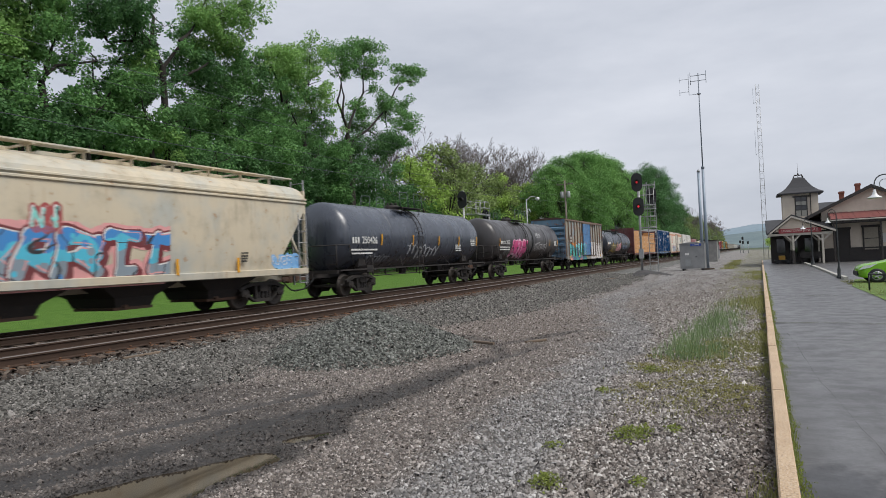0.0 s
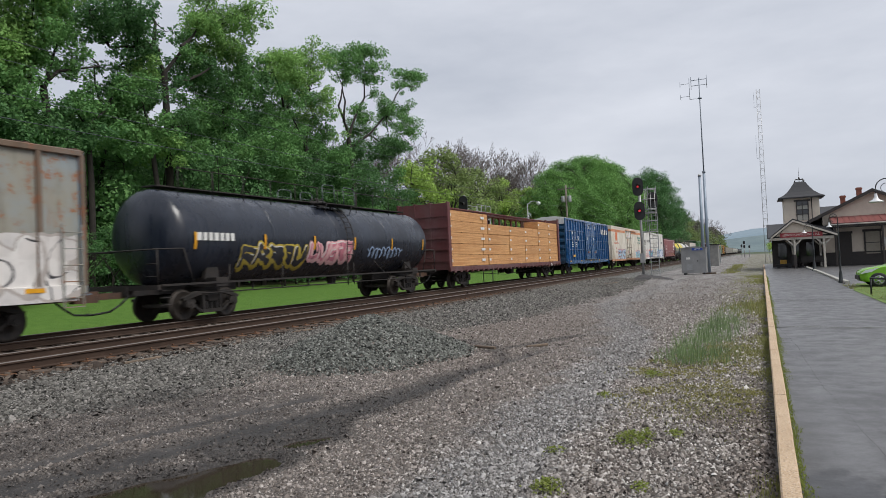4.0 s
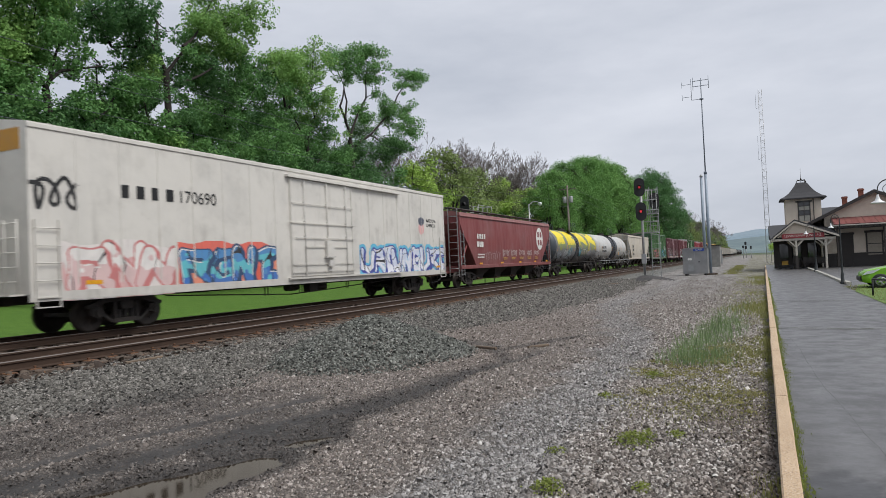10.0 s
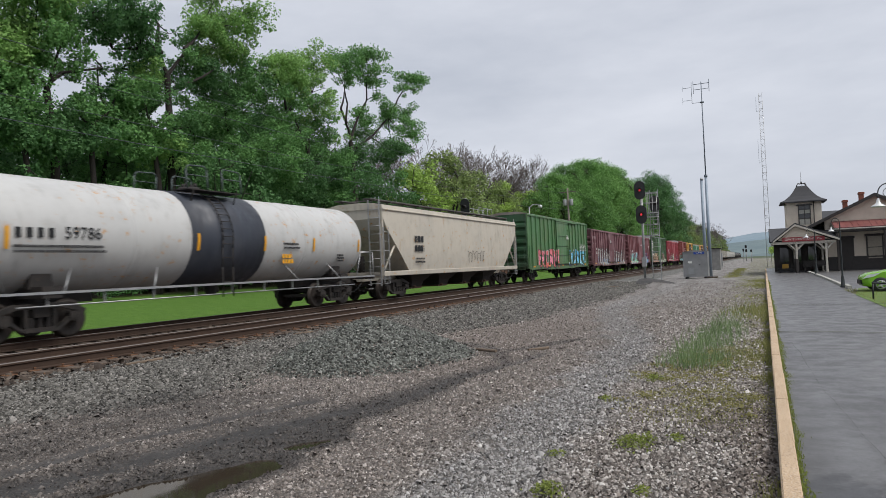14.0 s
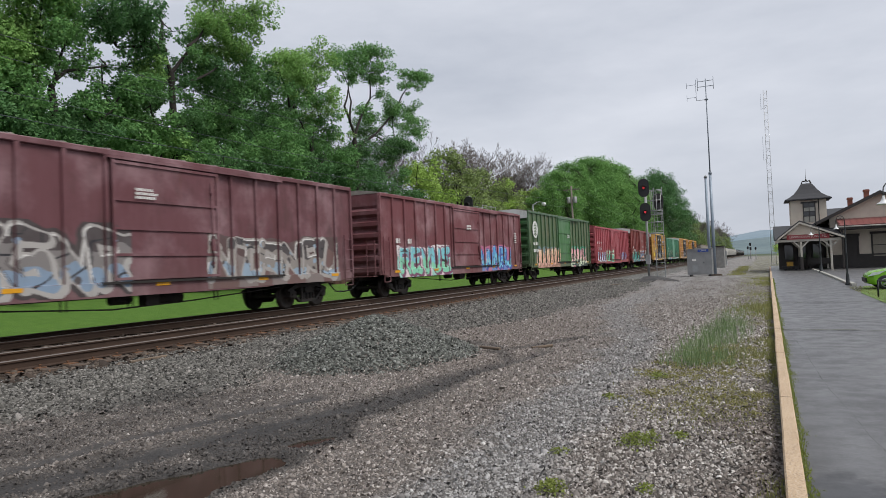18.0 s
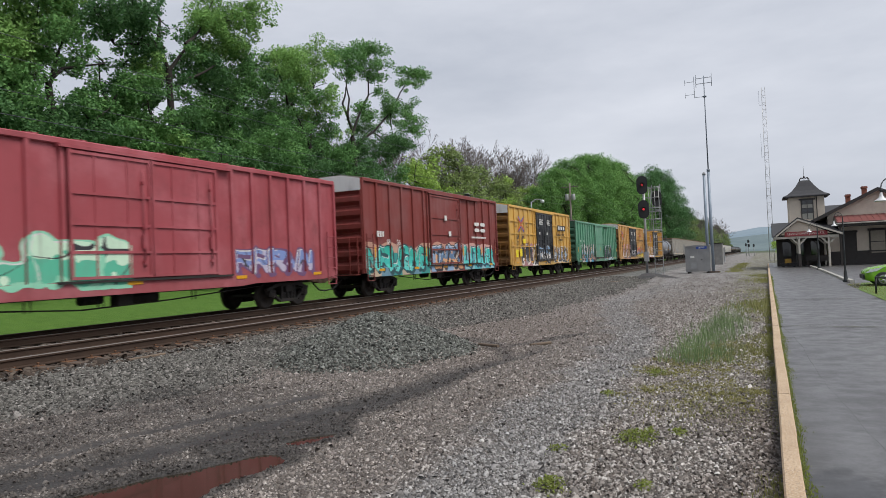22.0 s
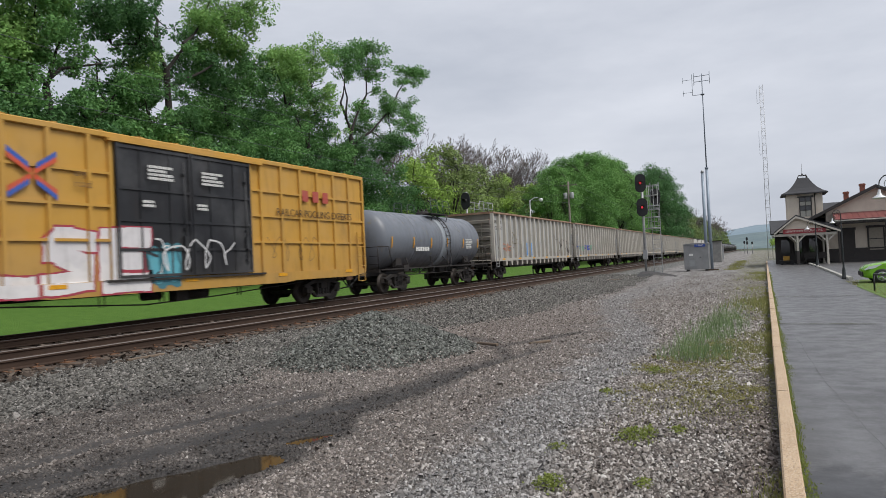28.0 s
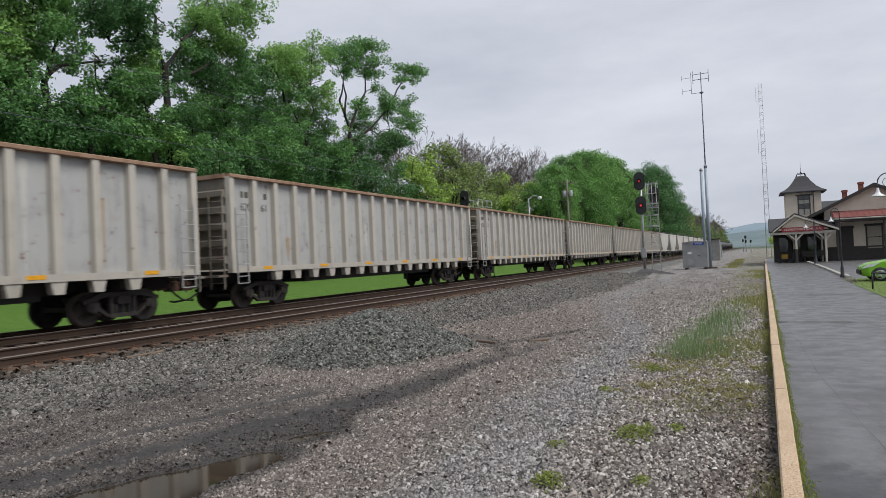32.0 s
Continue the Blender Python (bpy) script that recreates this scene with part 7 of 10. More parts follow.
def covered_hopper(label, a, b, H, mat, bays=3, slope=1.7, cage_m=None, roof_m=None, walk_m=None, curved=False):
    L = b - a
    car, L = freight_car("covered_hopper", label, a, b, L / 2 - 1.95, "hopper car")
    half, z0 = L / 2, 1.25
    cage_m = cage_m or mat
    xw = 1.53
    bulge = lambda z: xw - 0.10 * ((z - 3.0) / 1.9) ** 2
    zs = list(np.linspace(z0, H - (0.6 if curved else 0.25), 7))
    lip = H - (0.62 if curved else 0.3)
    b_ = Geo()
    # the shell is narrower at the bottom and its ends slope in
    for s in (1, -1):
        n0 = len(b_.v)
        for z in zs:
            e = half - 0.05 if z > 3.4 else half - 0.05 - slope * (3.4 - z) / (3.4 - z0)
            b_.v += [(s * bulge(z), -e, z), (s * bulge(z), e, z)]
        for i in range(len(zs) - 1):
            q = n0 + 2 * i
            b_.face((q, q + 1, q + 3, q + 2), 0, True)
    for s in (-1, 1):
        n0 = len(b_.v)
        for z in zs:
            e = half - 0.05 if z > 3.4 else half - 0.05 - slope * (3.4 - z) / (3.4 - z0)
            b_.v += [(-bulge(z), s * e, z), (bulge(z), s * e, z)]
        for i in range(len(zs) - 1):
            q = n0 + 2 * i
            b_.face((q, q + 1, q + 3, q + 2))
    n0 = len(b_.v)
    e = half - 0.05 - slope
    b_.v += [(-bulge(z0), -e, z0), (bulge(z0), -e, z0), (bulge(z0), e, z0), (-bulge(z0), e, z0)]
    b_.face((n0, n0 + 1, n0 + 2, n0 + 3))
    b_.make("shell", mat, car)
    surf = lambda y, z: xw - 0.10 * ((np.asarray(z, float) - 3.0) / 1.9) ** 2 + 0.006 + 0 * np.asarray(y)
    r = Geo()
    if curved:
        arch = [(1.53 * math.cos(t), H - 0.62 + 0.62 * math.sin(t)) for t in np.linspace(0, math.pi, 15)]
        r.prism("y", arch, -half + 0.05, half - 0.05)
    else:
        r.prism("y", [(-1.53, H - 0.3), (1.53, H - 0.3), (1.50, H - 0.12), (0.75, H), (-0.75, H), (-1.50, H - 0.12)], -half, half)
    for s in (-1, 1):
        for drop in (0.06, 0.18) if curved else (0.06,):
            r.cbox(*sorted((s * 1.44, s * 1.57)), -half, half, lip - drop, lip - drop + 0.08, 0.02, "y")
    r.make("roof", roof_m or mat, car)
    w = Geo()
    for s in (-1, 1):
        w.box(*sorted((s * 0.55, s * 0.95)), -half, half, H + 0.16, H + 0.20)
    for yy in np.arange(-half + 0.4, half, 1.45):
        w.box(-0.95, 0.95, yy - 0.025, yy + 0.025, H + 0.11, H + 0.16)
        for x in (-0.75, 0.75):
            w.box(x - 0.03, x + 0.03, yy - 0.03, yy + 0.03, H - 0.12, H + 0.12)
    w.make("roof_walkway", walk_m or WALKGREY, car)
    t = Geo()
    for yy in np.linspace(-half + 1.6, half - 1.6, bays * 2 + 1):
        t.cbox(-0.35, 0.35, yy - 0.5, yy + 0.5, H, H + 0.1, 0.05)
    t.make("hatches", mat, car)
    sl = Geo()
    for s in (-1, 1):
        sl.cbox(*sorted((s * 1.40, s * 1.54)), -half, half, z0 - 0.20, z0 + 0.02, 0.02, "y")
    sl.box(-1.45, 1.45, -half, -half + 0.15, z0 - 0.25, z0)
    sl.box(-1.45, 1.45, half - 0.15, half, z0 - 0.25, z0)
    sl.box(-0.3, 0.3, -half, half, 0.85, 1.1)
    sl.make("side_sill", mat, car)
    for s in (-1, 1):
        for i, x in enumerate((-1.45, 1.45)):
            c = Geo()
            c.box(x - 0.05, x + 0.05, *sorted((s * half, s * (half - 0.1))), z0 - 0.1, H - 0.3)
            c.tube((x * 0.98, s * (half - 0.1), z0), (x * 0.98, s * (half - slope * 0.55), 2.6), 0.05, 6)
            c.make("end_post", cage_m, car)
        lg = Geo()
        for x in (0.85, 1.40):
            lg.box(x - 0.02, x + 0.02, *sorted((s * (half + 0.03), s * (half + 0.08))), z0 - 0.6, H + 0.1)
        for zz in np.arange(z0 - 0.5, H, 0.36):
            lg.tube((0.85, s * (half + 0.07), zz), (1.40, s * (half + 0.07), zz), 0.015, 5)
        lg.make("ladder", GALV, car)
        ladder(car, *sorted((s * (half - 0.03), s * (half - 0.48))), z0 - 0.1, 3.2, 1.50, 5, GALV)
        ep = Geo()
        ep.tube((0, s * (half - 0.55), 1.2), (0, s * (half - 0.55), 2.0), 0.18, 12)
        ep.box(-1.2, -0.7, *sorted((s * (half - 0.35), s * (half - 0.75))), 1.2, 1.75)
        ep.make("brake_cylinder", DARKIRON, car)
    ch = (2 * half - 2 * slope - 0.6) / bays
    for i in range(bays):
        g = Geo()
        yc = -half + slope + 0.3 + ch * (i + 0.5)
        k = len(g.v)
        for z, hw, hy in ((z0, 1.35, ch * 0.49), (0.70, 0.95, ch * 0.2), (0.44, 0.85, ch * 0.17)):
            g.v += [(-hw, yc - hy, z), (hw, yc - hy, z), (hw, yc + hy, z), (-hw, yc + hy, z)]
        for q in range(2):
            for j in range(4):
                g.face((k + 4 * q + j, k + 4 * q + (j + 1) % 4, k + 4 * q + 4 + (j + 1) % 4, k + 4 * q + 4 + j))
        g.face((k + 8, k + 9, k + 10, k + 11))
        o = g.make("hopper_bay", DARKIRON, car)
        Geo().box(-0.7, 0.85, yc - ch * 0.19, yc + ch * 0.19, 0.36, 0.44).tube((0.8, yc - 0.35, 0.46), (1.0, yc - 0.35, 0.46), 0.05, 8).make("outlet_gate", RUSTY, o)
    return car, surf, half


cream = paint("cream_hopper_paint", "c4b8a0", 0.3, 0.3, 0.75, 0.6, fadecol=lin("a6aca9"), rustcol=(0.36, 0.2, 0.09))
car, surf, half = covered_hopper("cream covered hopper with blue and pink graffiti", 2.7, 20.1, 4.36, cream, 4, walk_m=cream, curved=True)
graffiti(car, -6.6, 2.3, 1.15, 2.5, ["3f86c4", "4fb6cf", "84929c"], "6e2c30", "d99a98", 261, surf, weight=0.55, slant=0.2, back=0.35, label="blue and pink wildstyle letters")
graffiti(car, -1.6, -0.9, 2.45, 3.0, ["7fcdc4"], "a04a48", None, 262, surf, weight=0.6)
reflectors(car, 1.55, 1.45, (2.6, 5.05), True)
bars(car, 1.555, 5.2, 1.85, 4, 0.06, 0.35, BLACK, 84, 1.4)
graffiti(car, 6.8, 8.2, 1.35, 1.75, ["6aa3d8"], "7fb0dc", None, 263, surf, weight=0.4)

brown_h = paint("oxide_hopper_paint", "7a3b3b", 0.3, 0.03, 0.3, 0.55)
car, surf, half = covered_hopper("brown covered hopper with a round white emblem", 188.4, 206.1, 4.34, brown_h, 4, 2.3, roof_m=paint("dusty_brown_roof", "8a5a58", 0.4, 0.05))
e = Geo()
e.lathe("x", [(0.82, 0.0), (0.82, 0.008)], (1.545, 6.0, 3.0), 36)
e.face(range(36, 72))
e.make("emblem", WHITE, car, "round white cross emblem")
e = Geo()
for s in (-1, 1):
    for q in (-1, 1):
        cy, cz = 6.0 + s * 0.30, 3.0 + q * 0.30
        e.cbox(1.554, 1.560, cy - 0.2, cy + 0.2, cz - 0.2, cz + 0.2, 0.08, "x")
e.make("emblem_quarters", brown_h, car)
blocks(car, 1.56, -6.5, 2.75, 4, 0.36, 0.30, 0.06, WHITE, "marking")
bars(car, 1.56, -6.5, 2.62, 1, 0.32, 1.4, WHITE, 85)
bars(car, 1.56, -6.5, 1.9, 2, 0.08, 1.2, WHITE, 86, 2)
tag_scrawl(car, -5.1, -2.5, 1.5, 2.1, "a08a8a", 18, surf, 0.04)
for i, yy in enumerate((-2.1, -0.5, 1.2, 2.9, 4.6)):
    tag_scrawl(car, yy, yy + 1.3, 1.75, 2.2, "b8aaa6", 270 + i, surf, 0.05)
    bars(car, 1.56, yy, 1.68, 2, 0.06, 0.9, spray("b08a4a"), 276 + i, 1.6)
reflectors(car, 1.56, 1.33, (-6.0, -2.4, 1.2, 4.6, 7.6))

grey_h = paint("pale_grey_hopper", "b8b1a4", 0.35, 0.38, 0.5, 0.6, rustcol=(0.46, 0.25, 0.085))
car, surf, half = covered_hopper("pale grey covered hopper with rust stains near the roof", 242.3, 260.2, 4.32, grey_h, 4, 2.4)
bars(car, 1.56, -6.0, 2.9, 2, 0.3, 1.2, BLACK, 87, 1.5)
bars(car, 1.56, -6.0, 1.85, 2, 0.08, 1.2, BLACK, 88, 2)
tag_scrawl(car, -half + 9.4, -half + 12.0, 1.6, 2.3, "3a3634", 19, surf, 0.03)


# -- centre-beam flatcar with lumber --
LUMBER_K = Mat("fresh_lumber", 0.7)
lz_ = LUMBER_K.xyz()[2]
board = LUMBER_K.noise(1.0, 2, 0.5, LUMBER_K.scaled(0.1, 0.35, 24.0))
gr_ = LUMBER_K.noise(1.0, 5, 0.6, LUMBER_K.scaled(2, 2.5, 60.0))
lc = LUMBER_K.mix(LUMBER_K.step(board, 0.35, 0.65), (0.47, 0.225, 0.08), (0.65, 0.36, 0.15))
lc = LUMBER_K.mix(LUMBER_K.step(gr_, 0.5, 0.75, 0.0, 0.5), lc, (0.33, 0.17, 0.07))
lc = LUMBER_K.mix(LUMBER_K.step(LUMBER_K.each(), 0.0, 1.0, 0.0, 0.22), lc, (0.32, 0.175, 0.075))
LUMBER_K.bump(LUMBER_K.noise(1.0, 2, 0.5, LUMBER_K.scaled(0.1, 0.3, 26.0)), 0.5, 0.02)
row_ = LUMBER_K.math("FRACT", LUMBER_K.math("MULTIPLY", lz_, 23.0))
lc = LUMBER_K.mix(LUMBER_K.step(row_, 0.14, 0.04, 0.0, 0.7), lc, (0.10, 0.045, 0.02))
lc = LUMBER_K.mix(LUMBER_K.step(LUMBER_K.noise(1.3, 5, 0.65), 0.52, 0.7, 0.0, 0.5), lc, (0.36, 0.15, 0.055))
LUMBER = LUMBER_K.done(lc)
maroon = paint("maroon_frame_paint", "5c2c2e", 0.4, 0.15, 0.4)
a, b = 94.09, 116.39
car, L = freight_car("lumber_flatcar", "maroon centre-beam flatcar loaded with bundled lumber", a, b, (b - a) / 2 - 2.7, "flatcar")
half = L / 2
g = Geo()
g.box(-1.5, 1.5, -half, half, 1.05, 1.18)
g.make("deck", maroon, car)
g = Geo()
for s in (-1, 1):
    g.cbox(*sorted((s * 1.42, s * 1.56)), -half, half, 0.95, 1.20, 0.02, "y")
    for yy in np.arange(-half + 0.5, half, 0.82):
        g.box(*sorted((s * 1.50, s * 1.60)), yy, yy + 0.22, 0.88, 1.02)
g.make("side_sill", maroon, car)
underframe(car, L - 0.3, half - 2.7)
for s in (-1, 1):
    g = Geo()
    g.box(-1.45, 1.45, *sorted((s * half, s * (half - 0.08))), 1.1, 4.62)
    bk_ = g.make("bulkhead", maroon, car)
    for x in (-1.52, -0.5, 0.42, 1.44):
        Geo().box(x, x + 0.1, *sorted((s * (half + 0.04), s * (half - 0.30))), 1.1, 4.68).make("bulkhead_post", maroon, bk_)
    for zz in np.arange(1.5, 4.5, 0.6):
        Geo().box(-1.5, 1.5, *sorted((s * half, s * (half + 0.06))), zz, zz + 0.1).make("bulkhead_rib", maroon, bk_)
g = Geo()
g.box(-0.28, 0.28, -half + 0.1, half - 0.1, 4.42, 4.60)
g.box(-0.40, 0.40, -half + 0.1, half - 0.1, 4.57, 4.63)
for yy in np.arange(-half + 1.2, half - 0.5, 1.22):
    g.prism("x", [(yy - 0.08, 1.1), (yy + 0.08, 1.1), (yy + 0.08, 4.25), (yy + 0.26, 4.44), (yy - 0.26, 4.44), (yy - 0.08, 4.25)], -0.05, 0.05)
g.make("centre_beam", maroon, car)
rl = random.Random(8)
bays = [(-half + 0.25, -5.9), (-5.85, -5.1), (-5.04, -1.1), (-1.05, 2.2), (2.26, 5.5), (5.56, 8.3), (8.36, half - 0.2)]
TAGW = plain("white_wrap", "d8d8d6", 0.5)
for s in (1, -1):
    for ci, (ya, yb) in enumerate(bays):
        top = 4 if ci in (2, 3, 4) else 5
        for lv in range(top if s > 0 else 4):
            zA = 1.22 + lv * 0.625
            da, db = rl.uniform(-0.03, 0.03), rl.uniform(-0.03, 0.03)
            hh = 0.605 if lv < 4 else 0.56
            bd = Geo().box(*sorted((s * 0.32, s * (1.42 + rl.uniform(-0.02, 0.02)))), ya + da, yb + db, zA, zA + hh).make("timber_pack", LUMBER, car)
            if s > 0:
                st = Geo()
                for f in (0.04, 0.96) if yb - ya > 4 else (0.05,):
                    yy = ya + (yb - ya) * f
                    st.box(1.44, 1.452, yy - 0.14, yy + 0.14, zA + 0.24, zA + 0.38)
                st.make("wrap_tag", TAGW, bd)
                db_ = Geo()
                for yy in np.arange(ya + 0.6, yb - 0.3, 1.3):
                    db_.box(0.4, 1.40, yy, yy + 0.09, zA - 0.028, zA)
                db_.make("spacer", TIEWOOD, bd)
bars(car, 1.61, half - 3.0, 1.1, 3, 0.06, 0.35, WHITE, 90, 1.3)


# -- high-sided gondolas --
GON = paint("pale_gondola_paint", "a6a7a6", 0.4, 0.3, 0.5, 0.65)
GONPOST = paint("gondola_post_paint", "b1aca2", 0.35, 0.15, 0.3, 0.65)
GONEND = paint("grimy_gondola_end", "7a746a", 0.7, 0.4, 0.5, 0.7)
GONTOP = surface("rusty_top_chord", (0.22, 0.125, 0.075), (0.33, 0.22, 0.15), 3, 0.8, c3=(0.14, 0.08, 0.05))


GONMARK = plain("faded_black_marking", "57544e")
STAINS = [paint("grime_stain", "9a968c", 0.5, 0.3, 0.5, 0.7), paint("rust_stain", "a58f74", 0.5, 0.5, 0.5, 0.7), paint("pale_patch", "b8b7b1", 0.4, 0.2, 0.5, 0.65)]


def gondola(label, a, b, H=4.28, ribs=18):
    L = b - a
    car, L = freight_car("gondola", label, a, b, L / 2 - 2.2, "gondola car")
    half, z0, x0, deep = L / 2, 1.32, 1.42, 0.17
    posts = np.linspace(-half + 0.1, half - 0.1, ribs + 1)

    def surf(y, z):
        x = np.full(np.broadcast(np.asarray(y), np.asarray(z)).shape, x0)
        for p in posts:
            x = np.where(np.abs(np.asarray(y) - p) < 0.12, x0 + deep, x)
        return x

    for s in (1, -1):
        g = Geo()
        g.box(x0 - 0.03, x0, -half, half, z0, H)
        sd = g.make("side", GON, car, at=pose(0, 0, 0, 0, 0, 0 if s > 0 else 180))
        for p in posts:
            Geo().prism("z", [(x0, p - 0.115), (x0 + deep, p - 0.1), (x0 + deep, p + 0.1), (x0, p + 0.115)], z0, H - 0.08).make("side_post", GONPOST, sd)
        Geo().box(x0 - 0.03, x0 + deep + 0.004, -half, half, z0 - 0.12, z0 + 0.06).make("side_sill", GONPOST, sd)
        for p in posts[2:-2]:
            Geo().prism("x", [(p - 0.2, z0 - 0.1), (p + 0.2, z0 - 0.1), (p + 0.13, z0 - 0.42), (p - 0.13, z0 - 0.42)], x0 - 0.05, x0 + deep - 0.02).make("gusset", GONPOST, sd)
        Geo().cbox(x0 - 0.06, x0 + deep + 0.03, -half, half, H - 0.12, H, 0.02, "y").make("top_chord", GONTOP, sd)
    fl = Geo()
    fl.box(-x0 + 0.03, x0 - 0.03, -half + 0.1, half - 0.1, z0 - 0.15, z0 - 0.05)
    fl.box(-1.0, 1.0, -half + 4.4, half - 4.4, 0.75, z0 - 0.1)
    fl.make("floor_tub", DARKIRON, car)
    for s in (-1, 1):
        g = Geo()
        g.box(-x0, x0, *sorted((s * (half - 0.08), s * half)), z0, H)
        e = g.make("end", GONEND, car)
        for zz in np.linspace(z0 + 0.15, H - 0.75, 5):
            Geo().prism("x", [(s * half, zz), (s * (half + 0.13), zz + 0.06), (s * (half + 0.13), zz + 0.22), (s * half, zz + 0.28)], -x0 + 0.02, x0 - 0.02).make("end_rib", GONEND, e)
        Geo().box(-x0, x0, *sorted((s * (half - 0.1), s * (half + 0.1))), H - 0.13, H).make("top_chord", GONTOP, e)
        pl = Geo()
        pl.box(-1.4, 1.4, *sorted((s * half, s * (half + 0.4))), 1.08, 1.14)
        for x in (-1.4, -0.9, 0.85, 1.4):
            pl.box(x - 0.02, x + 0.02, *sorted((s * (half + 0.14), s * (half + 0.18))), 0.7, 3.6)
        for zz in np.arange(0.9, 3.6, 0.36):
            pl.tube((0.85, s * (half + 0.17), zz), (1.4, s * (half + 0.17), zz), 0.014, 5)
        pl.make("end_ladder", GONEND, e)
        ladder(car, *sorted((s * (half - 0.2), s * (half - 0.68))), z0 - 0.05, z0 + 1.9, x0 + deep + 0.01, 5, GON)
    fr = Geo()
    fr.box(-0.3, 0.3, -half, half, 0.84, z0 - 0.1)
    for s in (-1, 1):
        fr.box(-1.35, 1.35, *sorted((s * (half - 2.5), s * (half - 1.9))), 0.95, z0 - 0.1)
    fr.make("underframe", DARKIRON, car)
    for p in posts[1:-1:3]:
        part("reflector", REFLECT, parent=car, at=pose(x0 + deep + 0.006, float(p) + 0.5, z0))
    bars(car, x0 + 0.003, -half + 0.65, 3.78, 1, 0.2, 0.5, GONMARK, 91)
    bars(car, x0 + 0.003, -half + 1.75, 3.78, 1, 0.2, 0.2, GONMARK, 92)
    number(car, x0 + 0.003, -half + 0.62, 3.28, "620", 0.34, GONMARK)
    number(car, x0 + 0.003, -half + 1.6, 3.28, "61", 0.34, GONMARK)
    # streaks of rust and grime run down between the posts
    r = random.Random(int(a * 10))
    for p in posts[:-1]:
        if r.random() < 0.55:
            w_, zt_ = r.uniform(0.06, 0.3), r.uniform(2.2, H - 0.2)
            yy = p + r.uniform(0.2, 0.75)
            g = Geo()
            for i in range(6):
                f0, f1 = i / 6, (i + 1) / 6
                e0, e1 = w_ * (1 - 0.8 * f0) * r.uniform(0.7, 1.1), w_ * (1 - 0.8 * f1) * r.uniform(0.7, 1.1)
                k = len(g.v)
                g.v += [(x0 + 0.004, yy - e0 / 2, zt_ - (zt_ - 1.5) * f0), (x0 + 0.004, yy + e0 / 2, zt_ - (zt_ - 1.5) * f0), (x0 + 0.004, yy + e1 / 2, zt_ - (zt_ - 1.5) * f1), (x0 + 0.004, yy - e1 / 2, zt_ - (zt_ - 1.5) * f1)]
                g.face((k, k + 1, k + 2, k + 3))
            g.make("stain", r.choice(STAINS), car)
    return car, surf, half


gon_spots = [(476.51, 495.53), (496.9, 516.1), (517.5, 536.7), (538.1, 557.5), (558.8, 578.3), (579.7, 599.0), (600.4, 619.8)]
gon_proto = None
for i, (a, b) in enumerate(gon_spots):
    if i < 3:
        car, surf, half = gondola("tall pale grey gondola with rusty top edge", 476.6, 495.85)
        train[-1] = (car, (a + b) / 2)
        if i == 0:
            graffiti(car, -3.35, -2.55, 1.5, 2.35, ["4a8ccc", "4284c6"], "7fa9d6", None, 281, surf, weight=0.36, block=True, word="B", label="light blue sprayed letters")
            graffiti(car, -2.25, -1.5, 1.5, 2.35, ["4a8ccc", "4284c6"], "7fa9d6", None, 283, surf, weight=0.36, block=True, word="B")
            tag_scrawl(car, -7.6, -6.4, 1.8, 2.3, "b07a62", 20, surf, 0.07)
            tag_scrawl(car, -6.0, -5.3, 2.2, 3.1, "86806a", 23, surf, 0.06)
            tag_scrawl(car, -4.7, -3.9, 1.5, 2.6, "8f8c86", 24, surf, 0.025)
            tag_scrawl(car, 4.2, 8.8, 1.6, 2.9, "6b6560", 21, surf, 0.06)
        elif i == 1:
            for q, yy in enumerate((-9.1, -5.7, -4.5, -0.9, 0.1)):
                tag_scrawl(car, yy, yy + 0.75, 1.85, 2.3, "3c52a8", 22 + q, surf, 0.13)
            for q, yy in enumerate((-7.7, -6.6, -3.4, -2.6, 1.0)):
                tag_scrawl(car, yy, yy + 0.7, 1.7, 2.5, "8fae9c", 28 + q, surf, 0.04)
            Geo().box(1.423, 1.428, -1.16, -0.80, 1.9, 4.1).make("rust_streak", spray("a5855c"), car)
        gon_proto = car
    else:
        train.append((copy_thing(gon_proto, pose(0, 0, 0)), (a + b) / 2))

small_h = paint("cement_hopper_paint", "b3b0a8", 0.4, 0.12, 0.4, 0.65)
car, surf, half = covered_hopper("short pale covered hopper far down the train", 621.6, 633.0, 4.35, small_h, 2, 2.6)
for i in range(1, 11):
    train.append((copy_thing(car, pose(0, 0, 0)), 627.3 + 13.6 * i))
car, surf, half, zc = tank_car("black tank car far down the train", 770.5, 784.0, 1.5, dusty_t)
for i in range(1, 14):
    train.append((copy_thing(car, pose(0, 0, 0)), 777.25 + 17.9 * i))
for car, mid in train:
    car.matrix_basis = pose(TRACK_X, mid, RAIL)
    for o in car.children_recursive:
        if o.name.startswith("wheelset"):
            wheelsets.append(o)

# ---- the station ----
STUCCO = surface("beige_stucco", (0.61, 0.53, 0.44), (0.69, 0.61, 0.51), 1.2, 0.85, fine=30, bump=0.2)
DARKTRIM = surface("dark_brown_trim", (0.027, 0.023, 0.021), (0.043, 0.036, 0.033), 3, 0.6)
SHINGLE_K = Mat("slate_shingles", 0.75)
sh_ = SHINGLE_K.noise(1.0, 4, 0.6, SHINGLE_K.scaled(6, 6, 12))
SHINGLE_K.bump(sh_, 0.5, 0.02)
SHINGLE = SHINGLE_K.done(SHINGLE_K.mix(sh_, (0.021, 0.0215, 0.025), (0.055, 0.055, 0.06)))
REDROOF = surface("red_metal_roof", (0.20, 0.062, 0.055), (0.27, 0.10, 0.09), 2, 0.5, 0.1)
